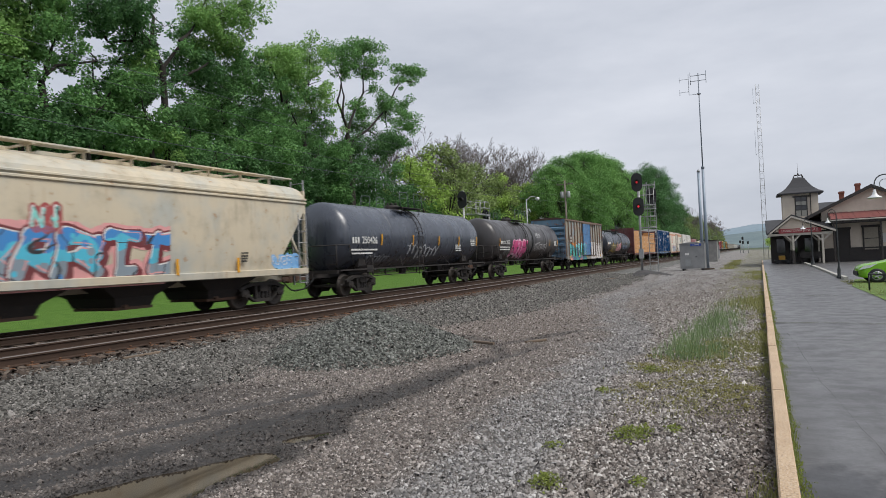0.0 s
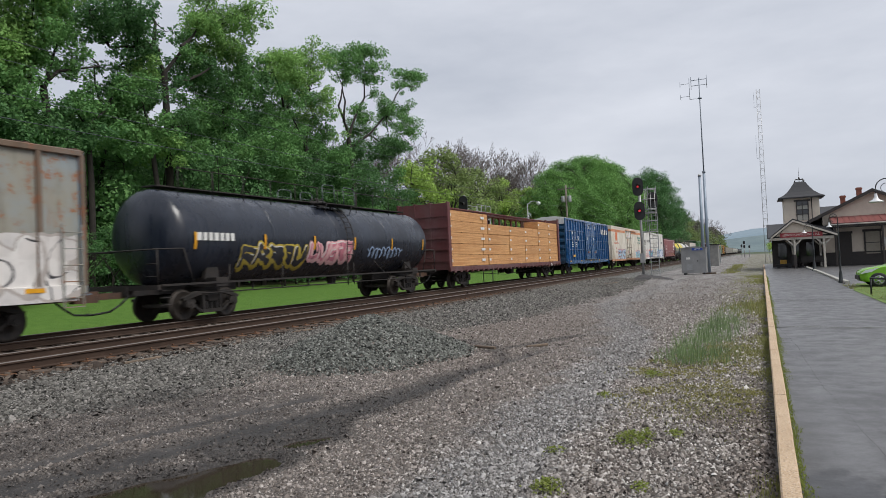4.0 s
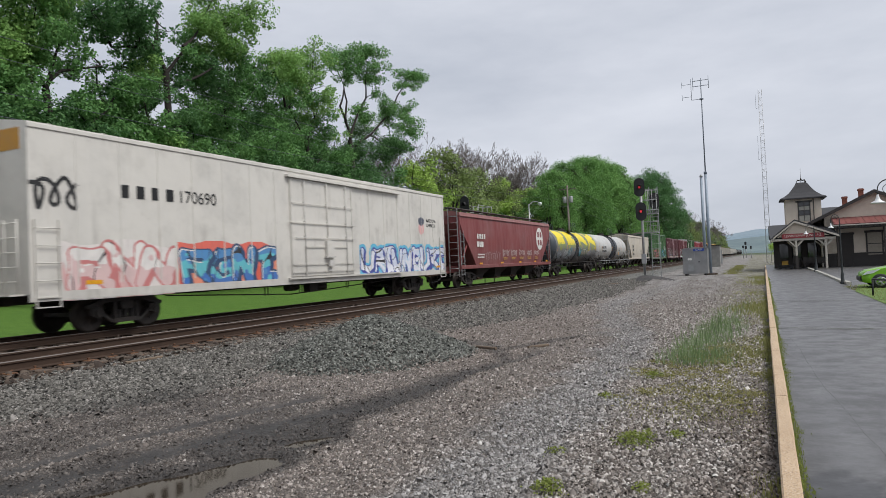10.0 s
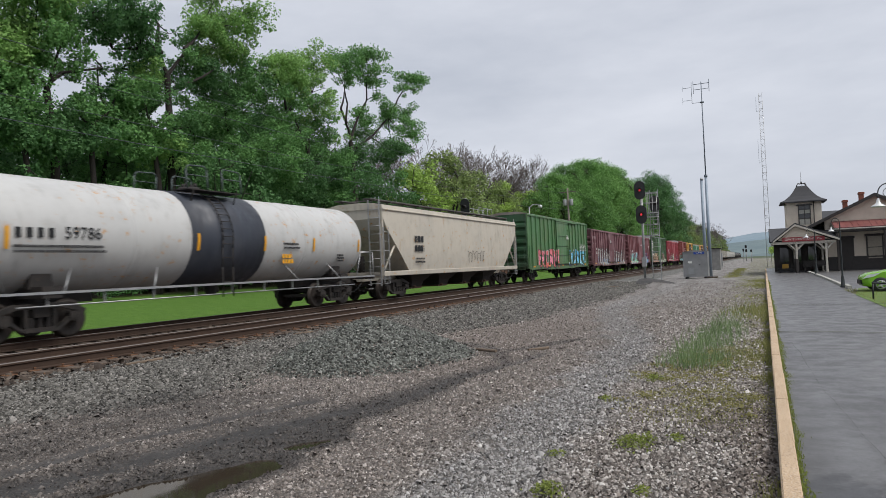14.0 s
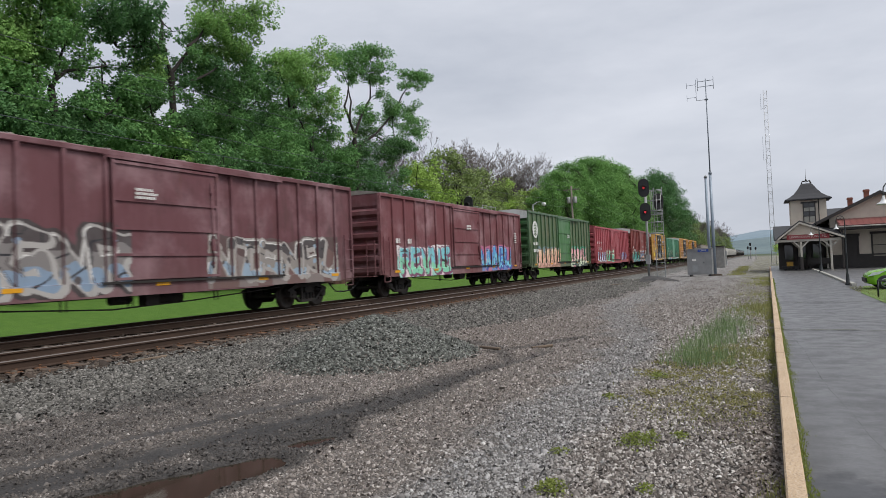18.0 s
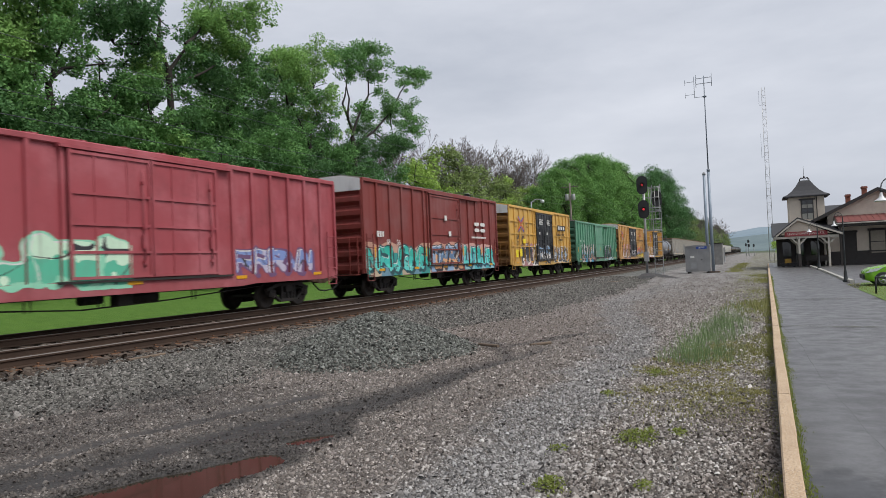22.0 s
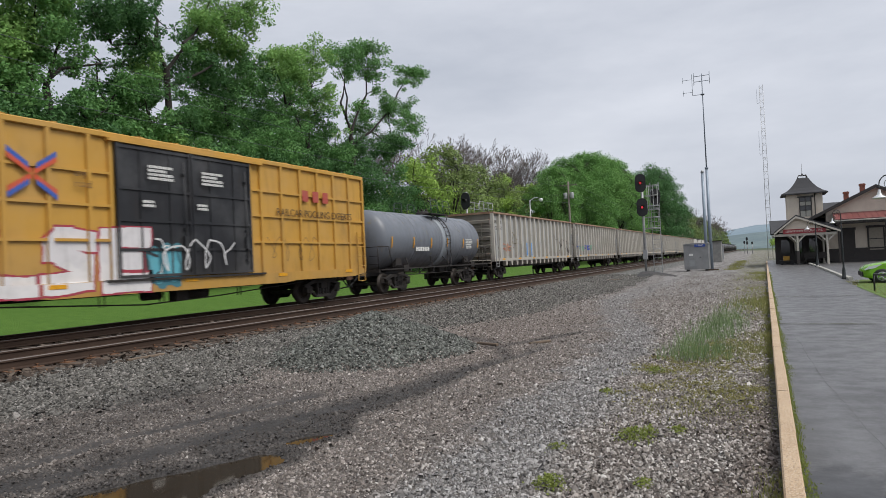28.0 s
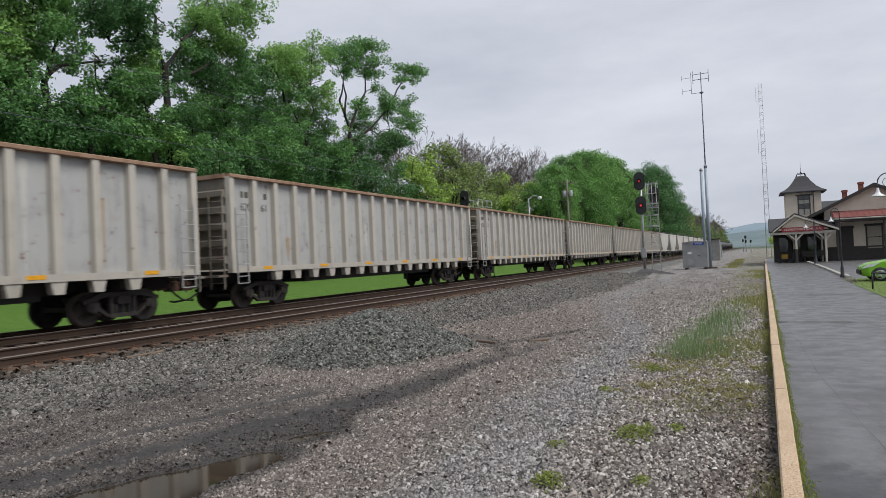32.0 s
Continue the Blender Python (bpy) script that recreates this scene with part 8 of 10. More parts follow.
BRICK = surface("red_brick", (0.22, 0.075, 0.05), (0.30, 0.11, 0.075), 5, 0.9, fine=18, bump=0.5)
CREAM = plain("cream_trim", "b9b4a9", 0.6)
GLASSK = Mat("window_glass", 0.06, spec=0.7)
GLASS = GLASSK.done(GLASSK.mix(GLASSK.noise(0.8, 3), (0.012, 0.014, 0.016), (0.03, 0.034, 0.04)))

st = thing("station_building", "beige stucco railway station with dark trim and shingle roofs", "building", at=(0, 68, 0))
g = Geo()
gx0, gx1, ap, apz = 5.6, 13.4, 9.4, 6.35


def gable_z(x):
    return apz - (abs(x - ap)) * (apz - 4.15) / 4.5


g.prism("y", [(gx0, 0), (gx1, 0), (gx1, gable_z(gx1)), (ap, gable_z(ap) - 0.05), (gx0, gable_z(gx0))], 0.0, 0.35)
g.box(gx0, gx0 + 0.3, 0.35, 24, 0, 4.1)
g.box(gx1 - 0.3, gx1, 0.35, 24, 0, 4.1)
g.make("wall", STUCCO, st)
w = Geo()
w.box(gx0 - 0.03, gx1 + 0.03, -0.05, 0.0, 0, 1.05)
w.box(gx0 - 0.05, gx1 + 0.05, -0.08, 0.0, 1.05, 1.17)
w.make("wainscot", DARKTRIM, st)
for s in (-1, 1):
    r = Geo()
    xe = ap + s * 4.9
    r.prism("y", [(ap, apz), (xe, apz - 4.9 * 2.2 / 4.5), (xe, apz - 4.9 * 2.2 / 4.5 + 0.16), (ap, apz + 0.18)], -0.55, 24)
    r.make("roof", SHINGLE, st)
    f = Geo()
    f.prism("y", [(ap, apz - 0.12), (xe, apz - 4.9 * 2.2 / 4.5 - 0.14), (xe, apz - 4.9 * 2.2 / 4.5 + 0.12), (ap, apz + 0.14)], -0.62, -0.552)
    f.make("barge_board", DARKTRIM, st)
aw = Geo()
aw.prism("x", [(0.0, 4.22), (-2.4, 3.60), (-2.4, 3.66), (0.0, 4.29)], 6.1, 16)
porch = aw.make("porch_roof", REDROOF, st, "red standing-seam porch roof")
for x in np.arange(6.15, 16, 0.45):
    Geo().prism("x", [(0.0, 4.29), (-2.4, 3.66), (-2.4, 3.70), (0.0, 4.33)], x, x + 0.04).make("roof_seam", REDROOF, porch)
fa = Geo()
fa.box(6.05, 16, -2.45, -2.38, 3.40, 3.62)
fa.box(6.05, 16, -2.40, 0.0, 3.30, 3.38)
fa.make("fascia", DARKTRIM, st)
gt = Geo()
gt.tube((6.0, -2.5, 3.52), (16, -2.5, 3.52), 0.06, 8)
gt.make("gutter", CREAM, st)
for x in (6.3, 9.7, 13.2):
    Geo().cbox(x - 0.07, x + 0.07, -2.35, -2.21, 0, 3.35, 0.02).make("porch_post", DARKTRIM, st)
for xw, wd, z0, z1, nm in ((8.75, 1.05, 0.95, 2.85, "window"), (6.65, 0.95, 0.0, 2.75, "door"), (11.3, 1.05, 0.95, 2.85, "window")):
    fr = Geo()
    for a_, b_ in ((xw - 0.12, xw), (xw + wd, xw + wd + 0.12)):
        fr.box(a_, b_, -0.10, 0.02, z0, z1 + 0.14)
    fr.box(xw - 0.2, xw + wd + 0.2, -0.13, 0.02, z1, z1 + 0.2)
    fr.box(xw, xw + wd, -0.09, 0.02, (z0 + z1) / 2 - 0.03, (z0 + z1) / 2 + 0.03)
    o = fr.make(nm, DARKTRIM, st)
    if nm == "window":
        Geo().box(xw, xw + wd, -0.06, -0.03, z0, z1).make("pane", plain("drawn_blind", "9a9284"), o)
        Geo().box(xw - 0.2, xw + wd + 0.2, -0.16, 0.0, z0 - 0.1, z0).make("sill", DARKTRIM, o)
    else:
        Geo().box(xw, xw + wd, -0.07, -0.03, z0, z1).make("leaf", DARKTRIM, o)
for cx, cy, z0, z1 in ((9.1, 4.0, 5.2, 7.0), (8.0, 6.0, 4.8, 6.5)):
    c = Geo()
    c.cbox(cx - 0.33, cx + 0.07, cy - 0.2, cy + 0.2, z0, z1, 0.02)
    c.cbox(cx - 0.38, cx + 0.12, cy - 0.25, cy + 0.25, z1 - 0.2, z1 - 0.04, 0.02)
    c.make("chimney", BRICK, st, "red brick chimney")
Geo().box(9.95, 10.35, -0.12, -0.07, 1.5, 2.3).make("notice_board", WHITE, st)
bk = Geo()
bk.prism("x", [(8, 4.2), (14, 6.0), (20, 4.2)], 5.7, 9.0)
bk.make("rear_roof", SHINGLE, st)

# sky brightness in the tower's glass, painted as a pale pane colour
SKYPANE = plain("bright_sky_pane", "a8a69c", 0.3)
# tower
tw = thing("station_tower", "square beige station tower with a flared slate roof", "tower", at=(4.27, 73.6, 0.02))
hw = 1.5
g = Geo()
g.box(-hw, hw, -hw, -hw + 0.2, 0, 6.5)
g.box(-hw, hw, hw - 0.2, hw, 0, 6.5)
g.box(-hw, -hw + 0.2, -hw + 0.2, hw - 0.2, 0, 6.5)
g.box(hw - 0.2, hw, -hw + 0.2, hw - 0.2, 0, 6.5)
g.make("wall", STUCCO, tw)
r = Geo()
prof = [(1.95, 6.42), (1.95, 6.52), (1.55, 6.72), (1.15, 7.05), (0.8, 7.5), (0.52, 7.95), (0.40, 8.08)]
for a_, b_ in zip(prof[:-1], prof[1:]):
    k = len(r.v)
    for hh, zz in (a_, b_):
        r.v += [(-hh, -hh, zz), (hh, -hh, zz), (hh, hh, zz), (-hh, hh, zz)]
    for j in range(4):
        r.face((k + j, k + (j + 1) % 4, k + 4 + (j + 1) % 4, k + 4 + j))
k = len(r.v)
r.v += [(-1.95, -1.95, 6.42), (1.95, -1.95, 6.42), (1.95, 1.95, 6.42), (-1.95, 1.95, 6.42), (-0.4, -0.4, 8.08), (0.4, -0.4, 8.08), (0.4, 0.4, 8.08), (-0.4, 0.4, 8.08)]
r.face((k, k + 1, k + 2, k + 3))
r.face((k + 4, k + 5, k + 6, k + 7))
r.make("roof", SHINGLE, tw)
fi = Geo()
for s in (-1, 1):
    fi.path([(s * 0.42, -0.42, 8.08), (s * 0.3, -0.3, 8.35), (s * 0.08, -0.1, 8.3), (0, 0, 8.55)], 0.035, 6)
    fi.path([(s * 0.42, 0.42, 8.08), (s * 0.3, 0.3, 8.35), (s * 0.08, 0.1, 8.3), (0, 0, 8.55)], 0.035, 6)
fi.tube((0, 0, 8.08), (0, 0, 9.5), 0.025, 6, 0.008)
fi.make("finial", DARKTRIM, tw, "dark wrought iron cresting")
fr = Geo()
x0_, x1_ = -0.38, 0.50
for a_, b_ in ((x0_ - 0.09, x0_), (x1_, x1_ + 0.09), (0.03, 0.09)):
    fr.box(a_, b_, -hw - 0.05, -hw, 4.3, 6.12)
fr.box(x0_ - 0.25, x1_ + 0.25, -hw - 0.1, -hw, 6.1, 6.24)
for zz in (4.85, 5.3, 5.7):
    fr.box(x0_, x1_, -hw - 0.045, -hw, zz, zz + 0.05)
o = fr.make("window", DARKTRIM, tw)
for xa_, xb_ in ((x0_, 0.03), (0.09, x1_)):
    for za_, zb_, mt in ((4.3, 4.85, SKYPANE), (4.9, 5.3, GLASS), (5.35, 5.7, SKYPANE), (5.75, 6.1, GLASS)):
        Geo().box(xa_, xb_, -hw - 0.02, -hw - 0.004, za_, zb_).make("pane", mt, o)
dp = Geo()
dp.tube((0.85, -hw - 0.06, 0.5), (0.85, -hw - 0.06, 6.4), 0.04, 6)
dp.make("downpipe", DARKTRIM, tw)

# canopy over the entrance
cn = thing("entrance_canopy", "gabled entrance canopy on white timber posts", "canopy", at=(0, 64, 0))
for s, xe in ((-1, 1.35), (1, 6.3)):
    r = Geo()
    r.prism("y", [(3.05, 4.05), (xe, 2.68), (xe, 2.82), (3.05, 4.2)], -0.4, 8.4)
    r.make("roof", SHINGLE, cn)
    b = Geo()
    b.prism("y", [(3.05, 3.92), (xe, 2.56), (xe, 2.72), (3.05, 4.08)], -0.46, -0.405)
    b.make("barge_board", CREAM, cn)
Geo().prism("x", [(0.7, 2.70), (5.6, 4.0), (6.0, 4.0), (6.0, 2.70)], 1.15, 6.25).make("wing_roof", SHINGLE, cn, "dark shingle roof behind the gable")
g = Geo()
g.prism("y", [(1.7, 2.75), (5.6, 2.75), (3.1, 3.95)], -0.12, 0.0)
g.make("gable_panel", STUCCO, cn)
bm_ = Geo()
bm_.box(1.25, 6.0, -0.16, 0.0, 2.42, 2.62)
bm_.box(1.3, 1.45, 0.0, 8.0, 2.42, 2.6)
bm_.box(5.2, 5.36, 0.0, 8.0, 2.42, 2.6)
bm_.make("beam", CREAM, cn)
for x, yb in ((3.1, -0.08), (5.28, -0.08), (5.28, 3.6), (3.1, 3.6)):
    p = Geo()
    p.cbox(x - 0.08, x + 0.08, yb - 0.08, yb + 0.08, 1.15 if x < 5 else 0, 2.45, 0.02)
    for s in (-1, 1):
        p.prism("y", [(x + s * 0.06, 1.85), (x + s * 0.60, 2.42), (x + s * 0.46, 2.42), (x + s * 0.06, 2.02)], yb - 0.04, yb + 0.04)
    o = p.make("post", CREAM, cn)
    if x < 5:
        Geo().cbox(x - 0.11, x + 0.11, yb - 0.11, yb + 0.11, 0, 1.15, 0.02).make("post_base", DARKTRIM, o)
sg = Geo().box(2.05, 5.2, -0.24, -0.18, 2.62, 3.0).make("sign_board", plain("sign_red", "8c2f35", 0.5), cn, "red station name board")
lettering("LEWISTOWN JUNC. P.S.", 0.26, "sign_text", plain("sign_white", "d8d0c8"), sg, pose(3.62, -0.245, 2.81, 90, 0, 0))
bw = Geo()
bw.box(1.5, 5.9, 5.6, 5.8, 0, 2.7)
bw.make("rear_wall", DARKTRIM, cn)
for x in (2.0, 3.0, 4.3):
    Geo().box(x, x + 0.7, 5.52, 5.6, 0.9, 2.2).make("window", GLASS, cn)

# things under the canopy and on the lot
bench = thing("bench", "dark wooden bench under the canopy", "bench", at=(4.6, 66.6, 0))
Geo().box(-0.9, 0.9, -0.25, 0.25, 0.42, 0.48).make("seat", DARKTRIM, bench)
Geo().box(-0.9, 0.9, 0.22, 0.28, 0.5, 0.95).make("backrest", DARKTRIM, bench)
for x in (-0.8, 0.74):
    Geo().box(x, x + 0.06, -0.22, 0.22, 0, 0.42).make("leg", DARKTRIM, bench)
cart = thing("baggage_cart", "yellow and black baggage cart by the canopy post", "cart", at=(2.3, 66.2, 0))
Geo().cbox(-0.28, 0.22, -0.3, 0.3, 0.35, 0.72, 0.06).make("body", spray("a9822a"), cart)
Geo().box(-0.62, 0.62, -0.42, 0.42, 0.27, 0.35).make("deck", BLACK, cart)
for x in (-0.42, 0.42):
    for yy in (-0.36, 0.36):
        Geo().tube((x, yy - 0.04, 0.17), (x, yy + 0.04, 0.17), 0.17, 14).make("wheel", BLACK, cart)
LAMPGREEN = plain("lamp_post_green", "23282a", 0.5)
SHADEW = plain("white_enamel", "e2e4e4", 0.3)


def platform_lamp(x, y, label):
    lp = thing("platform_lamp", label, "street lamp", "platform lamps", at=(x, y, 0))
    b = Geo()
    b.lathe("z", [(0.17, 0), (0.17, 0.06), (0.12, 0.12), (0.10, 0.45), (0.06, 0.6), (0.05, 1.5), (0.062, 1.52), (0.045, 1.56), (0.035, 2.9), (0.03, 3.15)], n=14)
    b.make("post", LAMPGREEN, lp)
    a = Geo()
    pts = [(0.0 - 0.26 + 0.26 * math.cos(t), 0, 3.12 + 0.26 * math.sin(t)) for t in np.linspace(0, math.pi, 10)] + [(-0.52, 0, 2.95)]
    a.path(pts, 0.016, 6)
    a.path([(-0.26 + 0.13 * math.cos(t), 0, 3.12 + 0.13 * math.sin(t)) for t in np.linspace(-0.5, 4.5, 12)], 0.009, 5)
    a.make("arm", LAMPGREEN, lp)
    s = Geo()
    s.lathe("z", [(0.03, 0.0), (0.05, -0.10), (0.08, -0.16), (0.18, -0.22), (0.19, -0.245), (0.17, -0.23)], (-0.52, 0, 2.98), 18)
    s.make("shade", SHADEW, lp, "white enamel bell shade")
    return lp


platform_lamp(3.50, 35.3, "dark green platform lamp with a bell shade").scale = (0.66, 0.66, 0.93)
platform_lamp(3.86, 55.1, "dark green platform lamp near the canopy")
platform_lamp(3.80, 23.0, "dark green platform lamp above the railing").scale = (1.0, 1.0, 1.045)

pk = thing("island_kerb", "pale curved kerb of the parking lot", "kerb")
tagged(pk, kind="structure")
seg = Geo().cbox(-0.09, 0.09, 0, 2.02, -0.1, 0.12, 0.02, "y").mesh("kerb_stone", plain("pale_concrete", "a9a79f", 0.85))
for i in range(15):
    yy = 34.0 + i * 2.0
    xk = 3.52 + 0.35 * math.sin((yy - 34) / 30 * 1.6) + (0.10 if i == 0 else 0)
    part("kerb_stone", seg, parent=pk, at=pose(xk, yy, 0, 0, 0, -1.0))
lw = Geo()
lw.v += [(3.15, 19, 0.02), (9, 19, 0.02), (9, 33.6, 0.02), (3.9, 33.6, 0.02), (3.2, 28.5, 0.02)]
lw.face(range(5))
LAWN = surface("mown_grass", (0.09, 0.16, 0.03), (0.14, 0.21, 0.05), 2, 0.95, fine=80, bump=0.8)
tagged(lw.make("lawn", LAWN), "small lawn beside the platform", "lawn", kind="structure")
blades("lawn_grass", 7000, lambda r, n: (3.25 + 3.0 * r.uniform(0, 1, n), 20 + 13 * r.uniform(0, 1, n), np.ones(n)), 0.07, 0.007, BLADE, 48, "short green grass of the lawn")
rl_ = thing("low_railing", "low black pipe railing on the lawn", "railing", at=(3.53, 25.0, 0))
for x, yy in ((-0.15, 0.7), (0.14, -0.6), (0.9, -0.9)):
    Geo().tube((x, yy, 0), (x, yy, 0.56), 0.028, 8).make("post", BLACK, rl_)
Geo().path([(-0.15, 0.7, 0.56), (0.14, -0.6, 0.56), (0.9, -0.9, 0.56)], 0.028, 8).make("top_rail", BLACK, rl_)

# parked hatchback
CARGREEN_K = Mat("lime_car_paint", 0.25, 0.1)
CARGREEN = CARGREEN_K.done(CARGREEN_K.mix(CARGREEN_K.noise(3, 3), (0.16, 0.40, 0.02), (0.21, 0.46, 0.03)))
gc = thing("parked_hatchback", "lime green parked hatchback by the lawn", "car", at=(3.66, 30.45, 0))
gc.scale = (1.0, 1.0, 0.94)
body = Geo()
prof = [(0.04, 0.26), (0.0, 0.46), (0.05, 0.66), (0.26, 0.76), (0.85, 0.86), (1.15, 0.93), (1.95, 1.38), (2.6, 1.47), (3.3, 1.43), (3.55, 1.05), (3.62, 0.6), (3.55, 0.28), (0.3, 0.2)]
n_ = len(prof)
lay = [(-0.0, 0.86), (0.10, 0.97), (0.35, 1.0), (1.25, 1.0), (1.5, 0.97), (1.6, 0.86)]
for yy, sc in lay:
    for px_, pz_ in prof:
        tuck = 0.16 if pz_ > 1.1 else 0.0
        body.v.append((1.8 + (px_ - 1.8) * sc, 0.8 + (yy - 0.8) * (1 - tuck), 0.2 + (pz_ - 0.2) * (0.96 + 0.04 * sc)))
for i in range(len(lay) - 1):
    for j in range(n_):
        a_, b_ = i * n_ + j, i * n_ + (j + 1) % n_
        body.face((a_, b_, b_ + n_, a_ + n_), 0, True)
body.face(range(n_))
body.face(range((len(lay) - 1) * n_, len(lay) * n_))
body.make("body", CARGREEN, gc)
Geo().prism("y", [(1.34, 0.97), (1.95, 1.33), (2.6, 1.42), (3.15, 1.37), (3.2, 1.0)], 0.05, 0.10).make("side_window", GLASS, gc)
Geo().prism("x", [(0.2, 1.04), (1.4, 1.04), (1.3, 1.40), (0.3, 1.40)], 1.42, 1.44).make("windscreen", GLASS, gc)
Geo().prism("y", [(0.02, 0.56), (0.40, 0.64), (0.66, 0.80), (0.20, 0.72)], -0.012, 0.06).make("headlight", plain("headlight_lens", "cfd4d6", 0.1), gc)
Geo().box(-0.02, 0.06, 0.25, 1.35, 0.32, 0.50).make("grille", BLACK, gc)
for wx in (0.62, 2.95):
    for wy in (0.06, 1.54):
        t_ = Geo().lathe("y", [(0.17, -0.08), (0.28, -0.09), (0.30, -0.06), (0.30, 0.06), (0.28, 0.09), (0.17, 0.08)], (wx, wy, 0.30), 22).make("wheel", BLACK, gc)
        rm = Geo()
        for k in range(5):
            an = k * 2 * math.pi / 5
            rm.tube((wx, wy - 0.07, 0.30), (wx + 0.17 * math.cos(an), wy - 0.075, 0.30 + 0.17 * math.sin(an)), 0.028, 6)
        rm.lathe("y", [(0.15, -0.085), (0.185, -0.085), (0.185, -0.05)], (wx, wy, 0.30), 20)
        rm.make("rim", GALV, t_)
ms = Geo()
ms.cbox(1.38, 1.52, -0.16, 0.0, 0.98, 1.10, 0.03, "x")
ms.make("mirror", CARGREEN, gc)

# ---- signals, masts, cabinets, poles ----
LIT_RED = plain("lit_red_lens", "ff4a55", 0.3, glow=0.4)
LIT_DIM = plain("dim_red_lens", "f04a50", 0.3, glow=0.25)
LENS = plain("dark_lens", "2a1c1c", 0.2)


def signal_head(parent, x, y, z, lit, turn=0, size=1.0):
    """A round-ended backboard with a hooded lens, facing -y."""
    pts = [(0.36 * size * math.cos(t), (0.28 if math.sin(t) > 0 else -0.28) * size + 0.36 * size * math.sin(t)) for t in np.linspace(0, 2 * math.pi, 24, endpoint=False)]
    g = Geo()
    g.prism("y", pts, -0.03, 0.03)
    g.cbox(-0.2 * size, 0.2 * size, 0.03, 0.4, -0.42 * size, 0.42 * size, 0.05, "y")
    h = g.make("signal_head", BLACK, parent, at=pose(x, y, z, 0, 0, turn))
    hd = Geo()
    hd.lathe("y", [(0.16 * size, -0.03), (0.165 * size, -0.38), (0.15 * size, -0.38), (0.145 * size, -0.03)], n=18, arc=(-0.5, math.pi + 0.5))
    hd.make("hood", BLACK, h)
    ln = Geo()
    ln.lathe("y", [(0.08 * size, -0.035), (0.05 * size, -0.05), (0.001, -0.055)], n=16)
    ln.make("lens", lit or LENS, h)
    return h


sm = thing("signal_mast", "steel signal mast with two lit black heads and a ladder", "railway signal", at=(-7.03, 48.07, float(ground_z(-7.03, 48.07))))
GZS = float(ground_z(-7.03, 48.07))
p = Geo()
p.tube((0, 0, 0), (0, 0, 7.0 - GZS), 0.085, 12)
p.cbox(-0.22, 0.22, -0.22, 0.22, 0, 0.18, 0.04)
p.cbox(-0.16, 0.16, -0.12, 0.12, 1.2, 1.85, 0.03)
p.make("mast", GALV, sm)
signal_head(sm, -0.06, -0.22, 6.42 - GZS, LIT_DIM, 8)
signal_head(sm, -0.02, -0.22, 4.74 - GZS, LIT_RED, 8)
signal_head(sm, 0.8, 0.5, 5.45 - GZS, None, 25, 0.9)
ld = Geo()
for x in (0.42, 0.98):
    ld.box(x - 0.025, x + 0.025, 0.9, 0.96, 0.0, 6.55)
for zz in np.arange(0.3, 6.5, 0.32):
    ld.tube((0.42, 0.93, zz), (0.98, 0.93, zz), 0.018, 6)
ld.make("ladder", GALV, sm)
cg = Geo()
for zz in (3.35, 4.1, 4.9, 5.6, 6.3):
    for a_, b_ in (((0, 0.1, zz), (0.98, 0.1, zz)), ((0.98, 0.1, zz), (0.98, 0.9, zz)), ((0, 0.1, zz), (0.42, 0.9, zz)), ((0.42, 0.9, zz), (0.98, 0.9, zz))):
        cg.tube(a_, b_, 0.022, 6)
for x, yy in ((0.42, 0.15), (0.98, 0.15), (0.7, 0.15), (0.25, 0.5)):
    cg.tube((x, yy, 3.3), (x, yy, 6.3), 0.02, 6)
cg.box(0.0, 1.0, 0.1, 0.95, 3.3, 3.36)
cg.box(0.0, 1.0, 0.1, 0.95, 4.62, 4.67)
cg.make("cage", GALV, sm, "galvanised maintenance cage")

s2 = thing("far_signal", "black signal head on a mast behind the train", "railway signal", at=(-20.0, 47.5, float(ground_z(-20, 47.5))))
z2 = float(ground_z(-20, 47.5))
Geo().tube((0, 0, 0), (0, 0, 6.9 - z2), 0.08, 10).make("mast", GALV, s2)
signal_head(s2, 0, -0.2, 6.2 - z2, None)
c2 = Geo()
for zz in (5.6, 6.1, 6.6):
    for a_, b_ in (((0.1, 0.4, zz), (0.1, 3.2, zz)), ((0.9, 0.4, zz), (0.9, 3.2, zz)), ((0.1, 3.2, zz), (0.9, 3.2, zz))):
        c2.tube(a_, b_, 0.022, 6)
for x in (0.1, 0.9):
    for yy in (0.4, 1.3, 2.2, 3.2):
        c2.tube((x, yy, 5.5), (x, yy, 6.65), 0.02, 6)
c2.box(0.05, 0.95, 0.2, 3.2, 5.5, 5.55)
for x in (0.1, 0.9):
    c2.tube((x, 3.1, 0), (x, 3.1, 5.5), 0.04, 6)
c2.make("cage", GALV, s2)
signal_head(s2, 0.5, 3.3, 5.1 - z2, None, 0, 0.7)

cab = thing("equipment_cabinet", "grey steel signal cabinet with a small blue sign", "cabinet", at=(-4.5, 58.9, float(ground_z(-4.5, 58.9))))
CABG = surface("cabinet_aluminium", (0.22, 0.225, 0.23), (0.29, 0.295, 0.30), 1.5, 0.5, 0.4)
Geo().cbox(-0.95, 0.95, -0.9, 0.9, 0.14, 2.16, 0.03).make("body", CABG, cab)
Geo().prism("y", [(-1.0, 2.16), (1.0, 2.16), (1.0, 2.20), (0, 2.3), (-1.0, 2.20)], -0.95, 0.95).make("roof", CABG, cab)
for x in (-0.8, 0.7):
    Geo().box(x, x + 0.12, -0.95, 0.95, 0, 0.14).make("skid", BLACK, cab)
Geo().box(-0.93, 0.0, -0.915, -0.9, 0.25, 1.98).make("door", CABG, cab)
